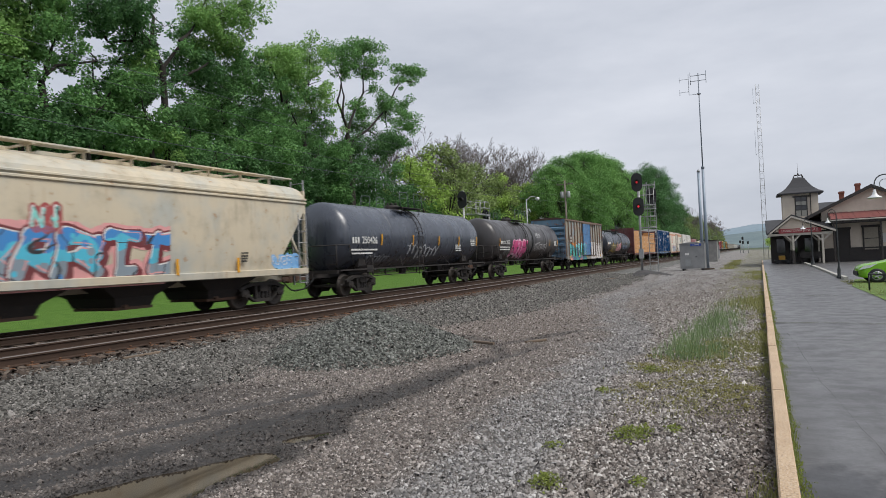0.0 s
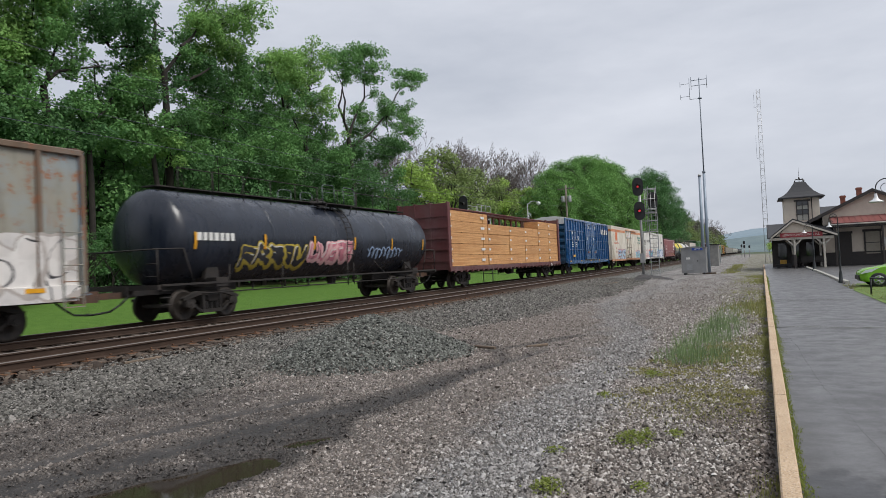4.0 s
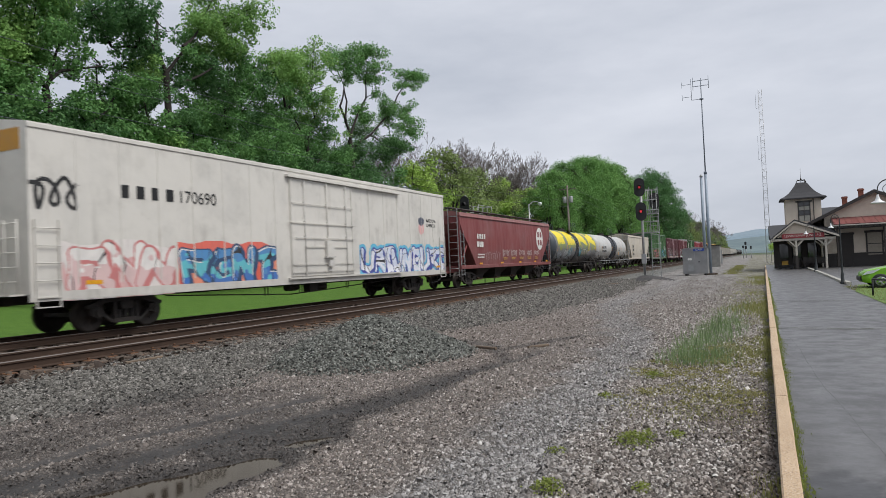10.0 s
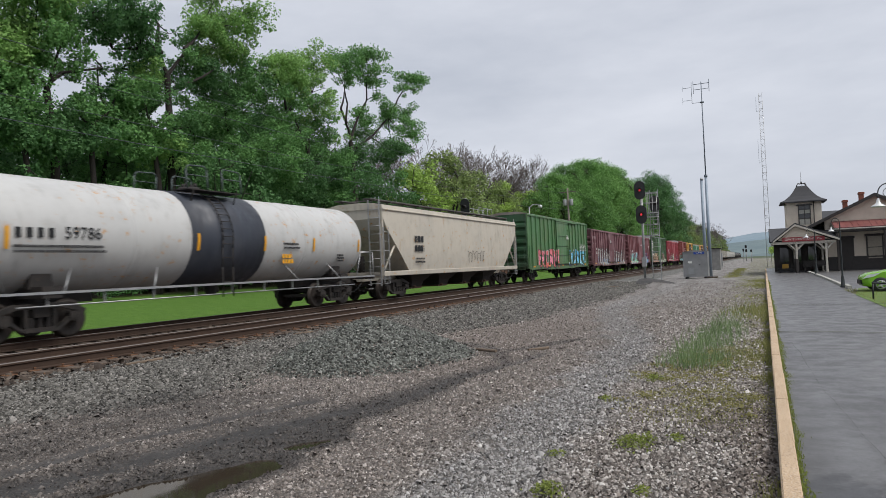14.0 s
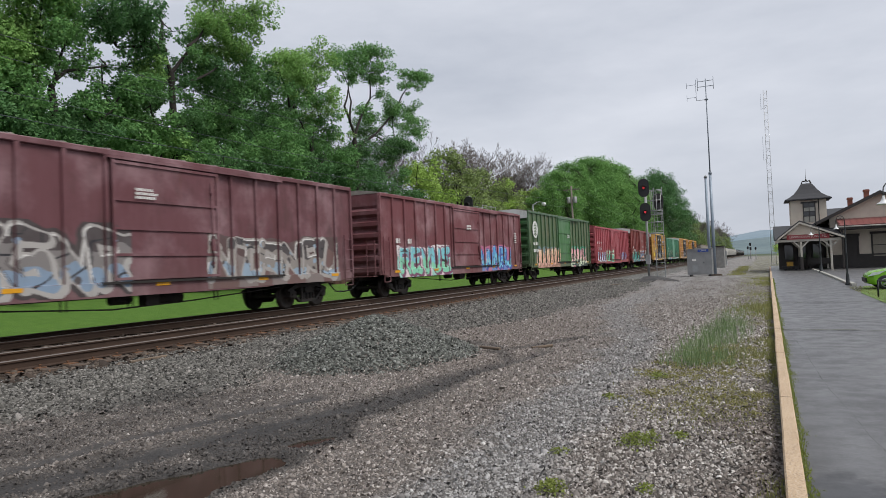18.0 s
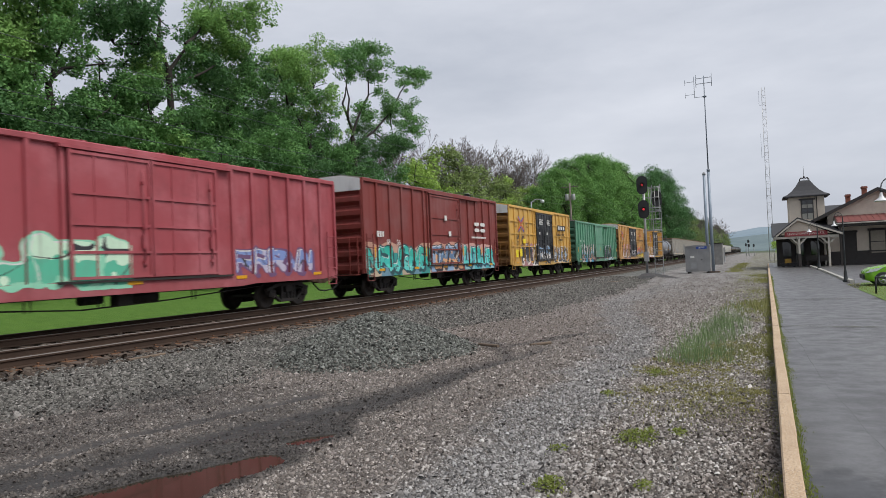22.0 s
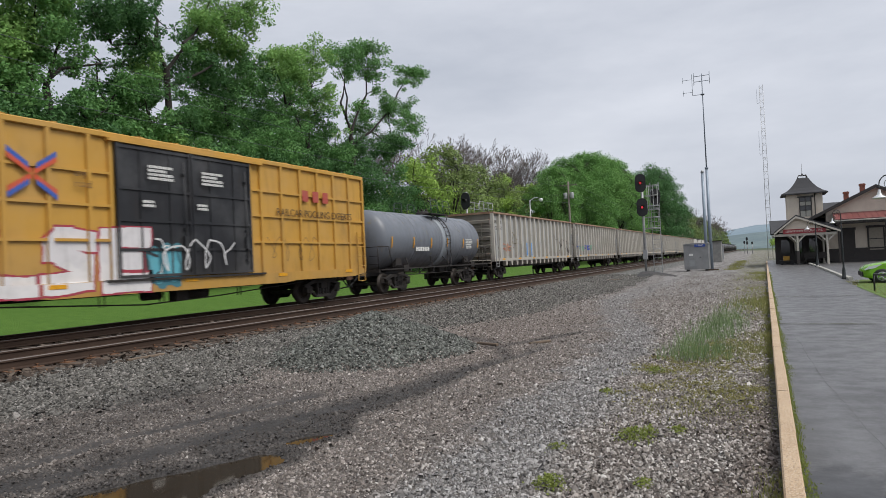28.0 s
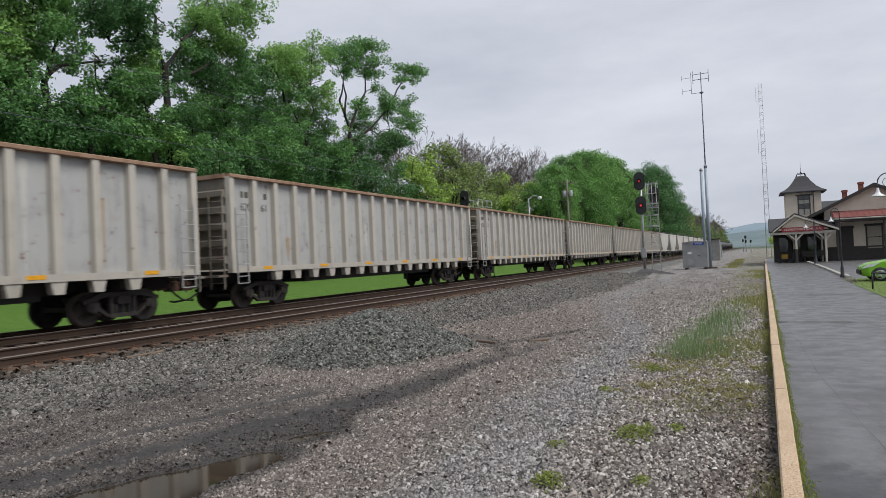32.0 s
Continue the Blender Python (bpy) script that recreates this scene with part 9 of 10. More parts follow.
Geo().box(-0.55, -0.25, -0.93, -0.915, 1.25, 1.42).make("label_plate", WHITE, cab)
Geo().box(-0.55, -0.10, -0.93, -0.915, 0.4, 0.9).make("vent", plain("vent_grey", "8f9294"), cab)
bs = Geo().box(-0.1, 0.72, -0.94, -0.9, 1.96, 2.18).make("sign_board", plain("sign_blue", "2c4a9a", 0.5), cab, "small blue name board")
lettering("LEWIS", 0.17, "sign_text", WHITE, bs, pose(0.31, -0.945, 2.07, 90, 0, 0))
Geo().tube((0.3, -0.93, 1.1), (0.3, -0.915, 1.1), 0.05, 8).make("lock", BLACK, cab)
ps = thing("wooden_pallet", "weathered timber base beside the cabinet", "pallet", at=(-3.4, 58.2, float(ground_z(-3.4, 58.2))))
for i in range(4):
    Geo().box(-0.5, 0.5, i * 0.25, i * 0.25 + 0.14, 0.0, 0.1).make("board", TIEWOOD, ps)
hut = thing("relay_hut", "brown-grey relay hut beside the line", "hut", at=(-5.0, 95.5, float(ground_z(-5.0, 95.5))))
Geo().cbox(-0.75, 0.75, -0.9, 1.4, 0, 2.75, 0.03).make("body", surface("hut_paint", (0.2, 0.2, 0.195), (0.27, 0.265, 0.255), 2, 0.7), hut)
Geo().box(-0.9, 0.9, -1.05, 1.55, 2.75, 2.85).make("roof", DARKIRON, hut)
for x, yy, h in ((-6.6, 118, 2.4), (-5.9, 118, 2.3), (-5.2, 121, 2.2)):
    po = thing("steel_post", "grey steel post beside the line", "post", "lineside posts", at=(x, yy, float(ground_z(x, yy))))
    Geo().cbox(-0.12, 0.12, -0.12, 0.12, 0, h, 0.02).make("shaft", GALV, po)
    Geo().cbox(-0.16, 0.16, -0.16, 0.16, h, h + 0.12, 0.02).make("cap", GALV, po)

ANT = plain("antenna_steel", "6a737e", 0.55)
MASTGREY = plain("blue_grey_mast_paint", "8a96a3", 0.5, 0.2)
an = thing("radio_mast", "slim steel radio mast with dipole antennas", "antenna", at=(-3.60, 62.0, float(ground_z(-3.6, 62))))
g = Geo()
Geo().tube((0, 0, 0), (0, 0, 8.7), 0.15, 12, 0.11).make("lower_pole", MASTGREY, an, "pale galvanised lower pole")
g.tube((0, 0, 8.7), (0, 0, 16.9), 0.055, 10, 0.035)
g.tube((0, 0, 8.62), (0, 0, 8.8), 0.14, 12)
g.tube((0, 0, 15.05), (0, 0, 15.15), 0.16, 8)
g.make("pole", ANT, an)
d = Geo()
for zz in (16.25, 16.72):
    d.tube((-0.65, 0, zz), (0.62, 0, zz), 0.025, 6)
for x in (-0.65, 0.62):
    d.tube((x, 0, 15.95), (x, 0, 17.05), 0.022, 6)
d.make("dipole_array", ANT, an)
d = Geo()
d.tube((-0.8, 0, 15.1), (-0.8, 0, 16.95), 0.02, 6)
d.tube((-0.8, 0, 15.1), (0, 0, 15.1), 0.018, 6)
for zz in (15.4, 16.5):
    d.tube((-0.8, 0, zz), (-1.55, 0, zz), 0.016, 6)
    d.tube((-1.55, 0, zz - 0.25), (-1.55, 0, zz + 0.25), 0.016, 6)
d.make("side_dipole", ANT, an)
a2 = thing("steel_mast", "thick pale steel mast beside the radio mast", "mast", at=(-3.95, 61.7, float(ground_z(-3.95, 61.7))))
Geo().tube((0, 0, 0), (0, 0, 8.35), 0.14, 12, 0.11).make("pole", MASTGREY, a2)
Geo().tube((0, 0, 8.35), (0, 0, 8.55), 0.16, 12, 0.05).make("cap", GALV, a2)

lt = thing("lattice_tower", "tall thin lattice radio tower", "tower", at=(1.62, 110, 0))
for k in range(3):
    a_ = k * 2 * math.pi / 3
    Geo().tube((0.42 * math.cos(a_), 0.42 * math.sin(a_), -0.2), (0.3 * math.cos(a_), 0.3 * math.sin(a_), 25.6), 0.03, 6).make("leg", GALV, lt)
br = Geo()
for i in range(48):
    z = i * 0.53
    for k in range(3):
        a_, b_ = k * 2 * math.pi / 3, (k + 1) * 2 * math.pi / 3
        ra, rb = 0.42 - 0.12 * z / 25.6, 0.42 - 0.12 * (z + 0.53) / 25.6
        br.tube((ra * math.cos(a_), ra * math.sin(a_), z), (rb * math.cos(b_), rb * math.sin(b_), z + (0.53 if i % 2 else 0)), 0.015, 4)
br.make("bracing", GALV, lt)
for z0_, h_ in ((22.8, 2.3), (15.2, 3.6)):
    w = Geo()
    w.tube((-0.55, 0, z0_), (-0.55, 0, z0_ + h_), 0.016, 6)
    w.tube((-0.55, 0, z0_ + 0.05), (0, 0, z0_ + 0.3), 0.014, 6)
    w.make("whip_antenna", ANT, lt)

POLEWOOD = surface("pole_timber", (0.15, 0.13, 0.11), (0.22, 0.19, 0.16), 2, 0.9, fine=25, bump=0.4)
WIRE = plain("cable_grey", "4a5056", 0.6)


def utility_pole(x, y, h, label):
    up = thing("utility_pole", label, "utility pole", "poles", at=(x, y, float(ground_z(x, y))))
    h = h - float(ground_z(x, y))
    Geo().tube((0, 0, 0), (0, 0, h), 0.16, 10, 0.11).make("shaft", POLEWOOD, up)
    Geo().box(-0.06, 0.06, -0.08, 0.08, h - 0.55, h - 0.43).box(-1.1, 1.1, -0.06, 0.06, h - 0.56, h - 0.44).make("crossarm", POLEWOOD, up)
    for s in (-1, 1):
        t = Geo()
        t.lathe("z", [(0.02, 0), (0.24, 0.02), (0.26, 0.1), (0.26, 0.75), (0.22, 0.85), (0.02, 0.87)], (s * 0.42, 0, h - 2.3), 14)
        t.make("transformer", GALV, up)
        for xx in (0.5, 1.0):
            Geo().lathe("z", [(0.03, 0), (0.05, 0.05), (0.03, 0.1), (0.05, 0.15), (0.02, 0.2)], (s * xx, 0, h - 0.44), 8).make("insulator", BLACK, up)
    return up


utility_pole(-22.0, 86.8, 11.4, "weathered timber pole with two transformers")
utility_pole(-21.0, 240.0, 13.5, "dark timber pole far along the line")
utility_pole(-22.0, -40.0, 11.4, "timber pole with crossarm by the line")
wr = Geo()
for xo, za in ((-1.0, 10.9), (1.0, 10.9), (0.1, 9.4), (0.1, 8.6)):
    for y0_, y1_ in ((-40, 86.8), (86.8, 240)):
        pts = [(-22 + xo, y0_ + (y1_ - y0_) * i / 20, za - 4 * 1.6 * (i / 20) * (1 - i / 20)) for i in range(21)]
        wr.path(pts, 0.011 if za > 9 else 0.015, 4)
tagged(wr.make("overhead_wires", WIRE), "thin dark grey overhead wires strung between poles", "cables", kind="structure")
for x, y, h in ((-24.0, 76.2, 8.4), (-24.0, 300.0, 9.0), (-20.0, 400.0, 10.0)):
    sl = thing("street_lamp", "grey street lamp with a curved arm behind the line", "street lamp", "street lamps", at=(x, y, float(ground_z(x, y))))
    zg = h - float(ground_z(x, y))
    Geo().tube((0, 0, 0), (0, 0, zg), 0.09, 10, 0.06).make("post", GALV, sl)
    Geo().path([(0, 0, zg - 0.1), (0.2, 1.0, zg + 0.35), (0.3, 2.2, zg + 0.45), (0.35, 3.2, zg + 0.4)], 0.04, 6).make("arm", GALV, sl)
    Geo().lathe("z", [(0.02, 0.1), (0.2, 0.05), (0.26, -0.12), (0.15, -0.3), (0.01, -0.36)], (0.35, 3.4, zg + 0.38), 14).make("lamp_head", SHADEW, sl)

fs = thing("distant_signal", "distant black signal heads on masts down the line", "railway signal", at=(-2.2, 220, float(ground_z(-2.2, 220))))
for x, z, sc in ((-0.5, 4.4, 0.8), (-0.45, 3.2, 0.8), (0.9, 3.1, 0.7), (-1.2, 3.4, 0.7)):
    Geo().tube((x, 0, 0), (x, 0, z), 0.09, 8).make("mast", GALV, fs)
    signal_head(fs, x, -0.3, z, None, 0, sc)

# bits lying about
tr_ = random.Random(77)
STICK = surface("old_timber", (0.12, 0.09, 0.065), (0.2, 0.15, 0.11), 4, 0.9)
for x, y, l, a_ in ((-4.95, 12.5, 0.55, -25), (-8.3, 43.0, 1.3, 60), (-4.0, 12.9, 0.5, 55), (-10.4, 9.0, 0.8, 88), (-10.5, 14.0, 0.6, 80)):
    sk = thing("timber_scrap", "weathered scrap of tie timber on the gravel", "wood scrap", "timber scraps", at=(x, y, float(ground_z(x, y)) + 0.01), turn=a_)
    Geo().cbox(-l / 2, l / 2, -0.03, 0.03, 0.0, 0.05, 0.012, "x").make("splinter", STICK, sk)

# a low spill of dark cinders round the foot of the signal mast
CINDER = surface("dark_cinders", (0.028, 0.027, 0.028), (0.065, 0.061, 0.06), 3, 0.95, fine=9, bump=0.9, dist=0.04)
ch = Geo()
for j in range(7):
    for i in range(28):
        a_ = i * 2 * math.pi / 28
        f_ = j / 6
        x = -6.5 + 1.25 * f_ * math.cos(a_) * (1 + 0.18 * math.sin(3 * a_ + 1)) + 0.05 * tr_.uniform(-1, 1)
        y = 48.0 + 4.2 * f_ * math.sin(a_) * (1 + 0.15 * math.sin(2 * a_)) + 0.1 * tr_.uniform(-1, 1)
        ch.v.append((x, y, float(ground_z(x, y)) + 0.3 * (1 - f_ ** 1.5) + 0.03 * tr_.uniform(-1, 1) - 0.03 * f_))
for j in range(6):
    for i in range(28):
        k, k2 = j * 28 + i, j * 28 + (i + 1) % 28
        ch.face((k, k2, k2 + 28, k + 28) if j else (k, k2 + 28, k + 28), 0, True)
tagged(ch.make("cinder_heap", CINDER), "low heap of dark cinders round the signal mast", "heap", kind="stuff")

# far ridge
hill = Geo()
nx = 60
for j, (yy, hs) in enumerate(((2400, 0.0), (2800, 0.62), (3300, 1.0), (3600, 0.9))):
    for i in range(nx + 1):
        x = -3600 + 7200 * i / nx
        hh = (84 + 16 * math.sin(x * 0.0021 + 1.0) + 9 * math.sin(x * 0.009) + 5 * math.sin(x * 0.023 + 2)) * hs
        hill.v.append((x, yy, hh))
for j in range(3):
    for i in range(nx):
        k = j * (nx + 1) + i
        hill.face((k, k + 1, k + nx + 2, k + nx + 1), 0, True)
# aerial haze is painted into the ridge's blue-grey tones
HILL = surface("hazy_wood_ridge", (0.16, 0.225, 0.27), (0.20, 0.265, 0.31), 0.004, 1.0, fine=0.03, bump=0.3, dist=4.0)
low = Geo()
for j, (yy, hs) in enumerate(((1250, 0.0), (1500, 0.9), (1750, 1.0))):
    for i in range(61):
        x = -2400 + 80 * i
        low.v.append((x, yy, (33 + 5 * math.sin(x * 0.011 + 0.6) + 3 * math.sin(x * 0.031) + 2 * math.sin(x * 0.083)) * hs))
for j in range(2):
    for i in range(60):
        k = j * 61 + i
        low.face((k, k + 1, k + 62, k + 61), 0, True)
# the nearer hill's colour holds distance haze too, a little greener
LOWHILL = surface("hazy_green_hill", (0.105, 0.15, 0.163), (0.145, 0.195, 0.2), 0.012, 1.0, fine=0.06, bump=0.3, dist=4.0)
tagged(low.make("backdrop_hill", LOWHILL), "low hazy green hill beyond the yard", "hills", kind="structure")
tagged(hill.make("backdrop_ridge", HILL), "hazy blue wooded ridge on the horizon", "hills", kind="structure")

# ---- woods behind the line ----
BARK = surface("bark", (0.016, 0.013, 0.011), (0.034, 0.028, 0.023), 3, 0.95, fine=14, bump=0.8, dist=0.03)
PALEBARK = surface("grey_twigs", (0.11, 0.09, 0.085), (0.16, 0.135, 0.125), 3, 0.95)
# the wood's shaded and sunlit parts are painted with these three leaf tones
LEAF_D = foliage("dark_green_leaves", (0.042, 0.105, 0.044), (0.082, 0.19, 0.07), (0.145, 0.285, 0.1))
LEAF_M = foliage("mid_green_leaves", (0.064, 0.155, 0.056), (0.122, 0.272, 0.088), (0.21, 0.39, 0.125))
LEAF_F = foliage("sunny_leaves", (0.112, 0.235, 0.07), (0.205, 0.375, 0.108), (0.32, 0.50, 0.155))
LEAF_L = foliage("young_leaves", (0.19, 0.30, 0.055), (0.31, 0.46, 0.10), (0.43, 0.58, 0.17))
LEAF_O = foliage("olive_leaves", (0.115, 0.17, 0.06), (0.195, 0.27, 0.095), (0.29, 0.36, 0.14))
LEAF_R = foliage("dome_leaves", (0.08, 0.19, 0.055), (0.15, 0.31, 0.085), (0.235, 0.42, 0.13))


def leaf_quads(r, clumps, per, size):
    """Leaves strewn through soft clumps (x, y, z, radius)."""
    out = []
    for x, y, z, rad in clumps:
        n = int(per * (rad / 1.3) ** 2)
        d = r.normal(size=(n, 3))
        d /= np.linalg.norm(d, axis=1)[:, None]
        q = rad * r.uniform(0.25, 1.0, n) ** 0.5 * (1 + 0.25 * np.sin(3 * d[:, 0] + 5 * d[:, 1] + x))
        c = np.array([x, y, z]) + d * q[:, None] * (1, 1, 0.72)
        nrm = r.normal(size=(n, 3)) * 0.8 + d * 0.9 + (0, 0, 0.9)
        nrm /= np.linalg.norm(nrm, axis=1)[:, None]
        u = np.cross(nrm, r.normal(size=(n, 3)))
        u /= np.linalg.norm(u, axis=1)[:, None]
        v = np.cross(nrm, u)
        s = size * r.uniform(0.55, 1.25, n)[:, None]
        out.append(np.stack([c - u * s, c - v * s * 0.62, c + u * s, c + v * s * 0.62], 1))
    return np.concatenate(out)


def limb(g, p, q, r0, r1, rnd, bend=0.12, n=4, sides=6):
    p, q = Vector(p), Vector(q)
    off = Vector((rnd.uniform(-1, 1), rnd.uniform(-1, 1), rnd.uniform(-0.3, 0.5))) * (q - p).length * bend
    pts = [p + (q - p) * (i / n) + off * math.sin(math.pi * i / n) for i in range(n + 1)]
    for i in range(n):
        g.tube(pts[i], pts[i + 1], r0 + (r1 - r0) * i / n, sides, r0 + (r1 - r0) * (i + 1) / n, cap=False)
    return pts


def tree_parts(seed, h, spread, clump_n, per, size, leaf, low=0.3, fork=0.4, trunk=0.28):
    rnd, r = random.Random(seed), np.random.RandomState(seed)
    g = Geo()
    fz = h * fork
    top = (rnd.uniform(-0.6, 0.6), rnd.uniform(-0.6, 0.6), fz)
    limb(g, (0, 0, -0.4), top, trunk, trunk * 0.75, rnd, 0.04, 5, 9)
    clumps = []
    heads = []
    for k in range(rnd.randint(4, 6)):
        a = k * 2.4 + rnd.uniform(-0.5, 0.5)
        rr = spread * rnd.uniform(0.35, 0.75)
        e = (rr * math.cos(a), rr * math.sin(a), h * rnd.uniform(0.66, 0.9))
        pts = limb(g, top, e, trunk * 0.5, trunk * 0.16, rnd, 0.14)
        heads += pts[2:]
    for k in range(clump_n):
        u = rnd.random()
        z = h * (low + (0.97 - low) * u ** 0.85)
        f = (z / h - low) / (1 - low)
        rad = spread * (0.55 + 0.5 * math.sin(math.pi * min(1, 0.12 + f * 0.95))) * math.sqrt(rnd.uniform(0.12, 1.0)) * (1.0 if f < 0.8 else 0.7)
        a = rnd.uniform(0, 6.28)
        c = (rad * math.cos(a), rad * math.sin(a), z, rnd.uniform(0.7, 1.45) * spread / 5)
        clumps.append(c)
        base = min(heads, key=lambda p: (p - Vector(c[:3])).length)
        limb(g, base, c[:3], trunk * 0.13, 0.02, rnd, 0.15, 3, 4)
    return g.mesh("trunk", BARK), quads("crown", leaf_quads(r, clumps, per, size), None, [leaf])


def grow(name, meshes, x, y, turn, sc, label, group="woods"):
    t = thing(name, label, "tree", group, at=(x, y, float(ground_z(x, y)) - (0.8 if x < -33 and name != "bush" else 0.0)), turn=turn)
    t.scale = sc if isinstance(sc, tuple) else (sc, sc, sc)
    part("trunk", meshes[0], parent=t)
    if meshes[1]:
        part("crown", meshes[1], parent=t)
    return t


MID = [tree_parts(301 + i, 14.0, 4.6, 60, 480, 0.11, (LEAF_M, LEAF_D)[i], low=0.1, trunk=0.2) for i in range(2)]
ROUND = [tree_parts(311 + i, 19.5, 6.2, 120, 330, 0.125, (LEAF_R, LEAF_D)[i], low=0.12, trunk=0.3) for i in range(2)]
BACK = [tree_parts(315 + i, 21.0, 5.2, 44, 150, 0.2, LEAF_D, low=0.2) for i in range(2)]
LIME = [tree_parts(321 + i, 12.0, 3.8, 44, 230, 0.15, (LEAF_L, LEAF_O)[i], low=0.15, trunk=0.16) for i in range(2)]
# distance haze is mixed into these pale, greyed leaf tones
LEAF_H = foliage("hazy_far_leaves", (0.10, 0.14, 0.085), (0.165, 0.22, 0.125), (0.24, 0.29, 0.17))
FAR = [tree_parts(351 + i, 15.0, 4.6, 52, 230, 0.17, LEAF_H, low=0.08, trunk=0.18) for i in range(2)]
BUSH = [tree_parts(331 + i, 6.5, 3.2, 30, 420, 0.1, (LEAF_D, LEAF_M, LEAF_L)[i], low=0.06, fork=0.25, trunk=0.10) for i in range(3)]


def bare_tree(seed, h):
    rnd = random.Random(seed)
    g = Geo()

    def twig(p, d, l, rad, depth):
        q = p + d * l
        g.tube(p, q, rad, 5 if depth < 2 else 3, max(rad * 0.62, 0.011), cap=False)
        if depth == 9:
            return
        for k in range(rnd.choice((2, 3)) if depth < 2 else 2):
            e = (d + Vector((rnd.uniform(-1, 1), rnd.uniform(-1, 1), rnd.uniform(-0.2, 0.6))) * 0.62).normalized()
            twig(p + d * l * rnd.uniform(0.6, 1.0), e, l * rnd.uniform(0.6, 0.82), max(rad * 0.6, 0.011), depth + 1)

    twig(Vector((0, 0, -0.3)), Vector((0, 0, 1)), h * 0.27, 0.16, 0)
    return g.mesh("trunk", PALEBARK), None


BARE = [bare_tree(341 + i, 17.0) for i in range(3)]
rt = random.Random(9)
DK, MD = "tall dark green broadleaf tree in full leaf", "tall mid-green broadleaf tree at the wood's edge"
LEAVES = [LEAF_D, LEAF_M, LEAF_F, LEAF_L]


def wood_tree(name, label, x0, y0, rad, chains, crown):
    """A tree whose trunk and limbs follow chains of (y, z) and whose crown gathers round heads (y, z, radius, clumps,
    leaf tone).
    """
    zg = float(ground_z(x0, y0))
    rn, rr = random.Random(int(y0 * 10)), np.random.RandomState(int(y0 * 10))
    t = thing(name, label, "tree", "woods", at=(x0, y0, zg))
    g = Geo()
    nodes = []
    for k, chain in enumerate(chains):
        r0, r1 = (rad * 1.25, rad * 0.85) if k == 0 else (rad * 0.55, rad * 0.2)
        off = 0.0 if k == 0 else rn.uniform(-0.8, 0.8)
        m = len(chain) - 1
        for i, ((ya, za), (yb, zb)) in enumerate(zip(chain[:-1], chain[1:])):
            za, zb = max(za - zg, -0.4), zb - zg
            limb(g, (off * i / m, ya - y0, za), (off * (i + 1) / m, yb - y0, zb), r0 + (r1 - r0) * i / m, r0 + (r1 - r0) * (i + 1) / m, rn, 0.05, 3, 8)
            nodes.append(Vector((off * (i + 1) / m, yb - y0, zb)))
    sets = {}
    for cy, cz, r0, n, kind in crown:
        near = min(nodes, key=lambda p: (p - Vector((0, cy - y0, cz - zg))).length)
        hub = Vector((rn.uniform(-0.5, 0.5) * r0, cy - y0, cz - zg))
        limb(g, near, hub, rad * 0.2, rad * 0.08, rn, 0.12, 3, 5)
        for k in range(n):
            d = Vector((rn.gauss(0, 1), rn.gauss(0, 1), rn.gauss(0, 1))).normalized() * rn.uniform(0.25, 1.0) * r0
            c = hub + Vector((d.x * 1.3, d.y, d.z * 0.85))
            sets.setdefault(kind, []).append((*c, rn.uniform(0.34, 0.56) * max(1.1, r0)))
            if k % 2 == 0:
                limb(g, hub, c, rad * 0.07, 0.012, rn, 0.15, 3, 4)
    kinds = sorted(sets)
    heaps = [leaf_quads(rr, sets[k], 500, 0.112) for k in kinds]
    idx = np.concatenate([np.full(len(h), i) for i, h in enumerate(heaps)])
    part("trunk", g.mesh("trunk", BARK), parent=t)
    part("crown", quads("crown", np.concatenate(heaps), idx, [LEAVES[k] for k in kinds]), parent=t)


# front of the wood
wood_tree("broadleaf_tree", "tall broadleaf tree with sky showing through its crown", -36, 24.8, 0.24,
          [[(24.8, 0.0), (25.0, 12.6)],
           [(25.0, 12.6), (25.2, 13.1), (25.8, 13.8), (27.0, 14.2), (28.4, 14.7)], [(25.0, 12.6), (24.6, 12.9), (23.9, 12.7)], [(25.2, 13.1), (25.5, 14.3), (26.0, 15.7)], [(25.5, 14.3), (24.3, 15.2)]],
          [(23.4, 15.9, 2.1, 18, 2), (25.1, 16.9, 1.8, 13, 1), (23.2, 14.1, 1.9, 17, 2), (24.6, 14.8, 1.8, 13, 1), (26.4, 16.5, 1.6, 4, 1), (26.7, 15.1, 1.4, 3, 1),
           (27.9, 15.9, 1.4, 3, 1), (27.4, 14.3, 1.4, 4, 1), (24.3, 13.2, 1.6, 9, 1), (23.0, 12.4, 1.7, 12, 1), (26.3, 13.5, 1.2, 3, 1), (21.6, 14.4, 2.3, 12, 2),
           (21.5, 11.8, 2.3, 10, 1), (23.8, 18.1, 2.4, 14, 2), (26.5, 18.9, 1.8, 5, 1)])
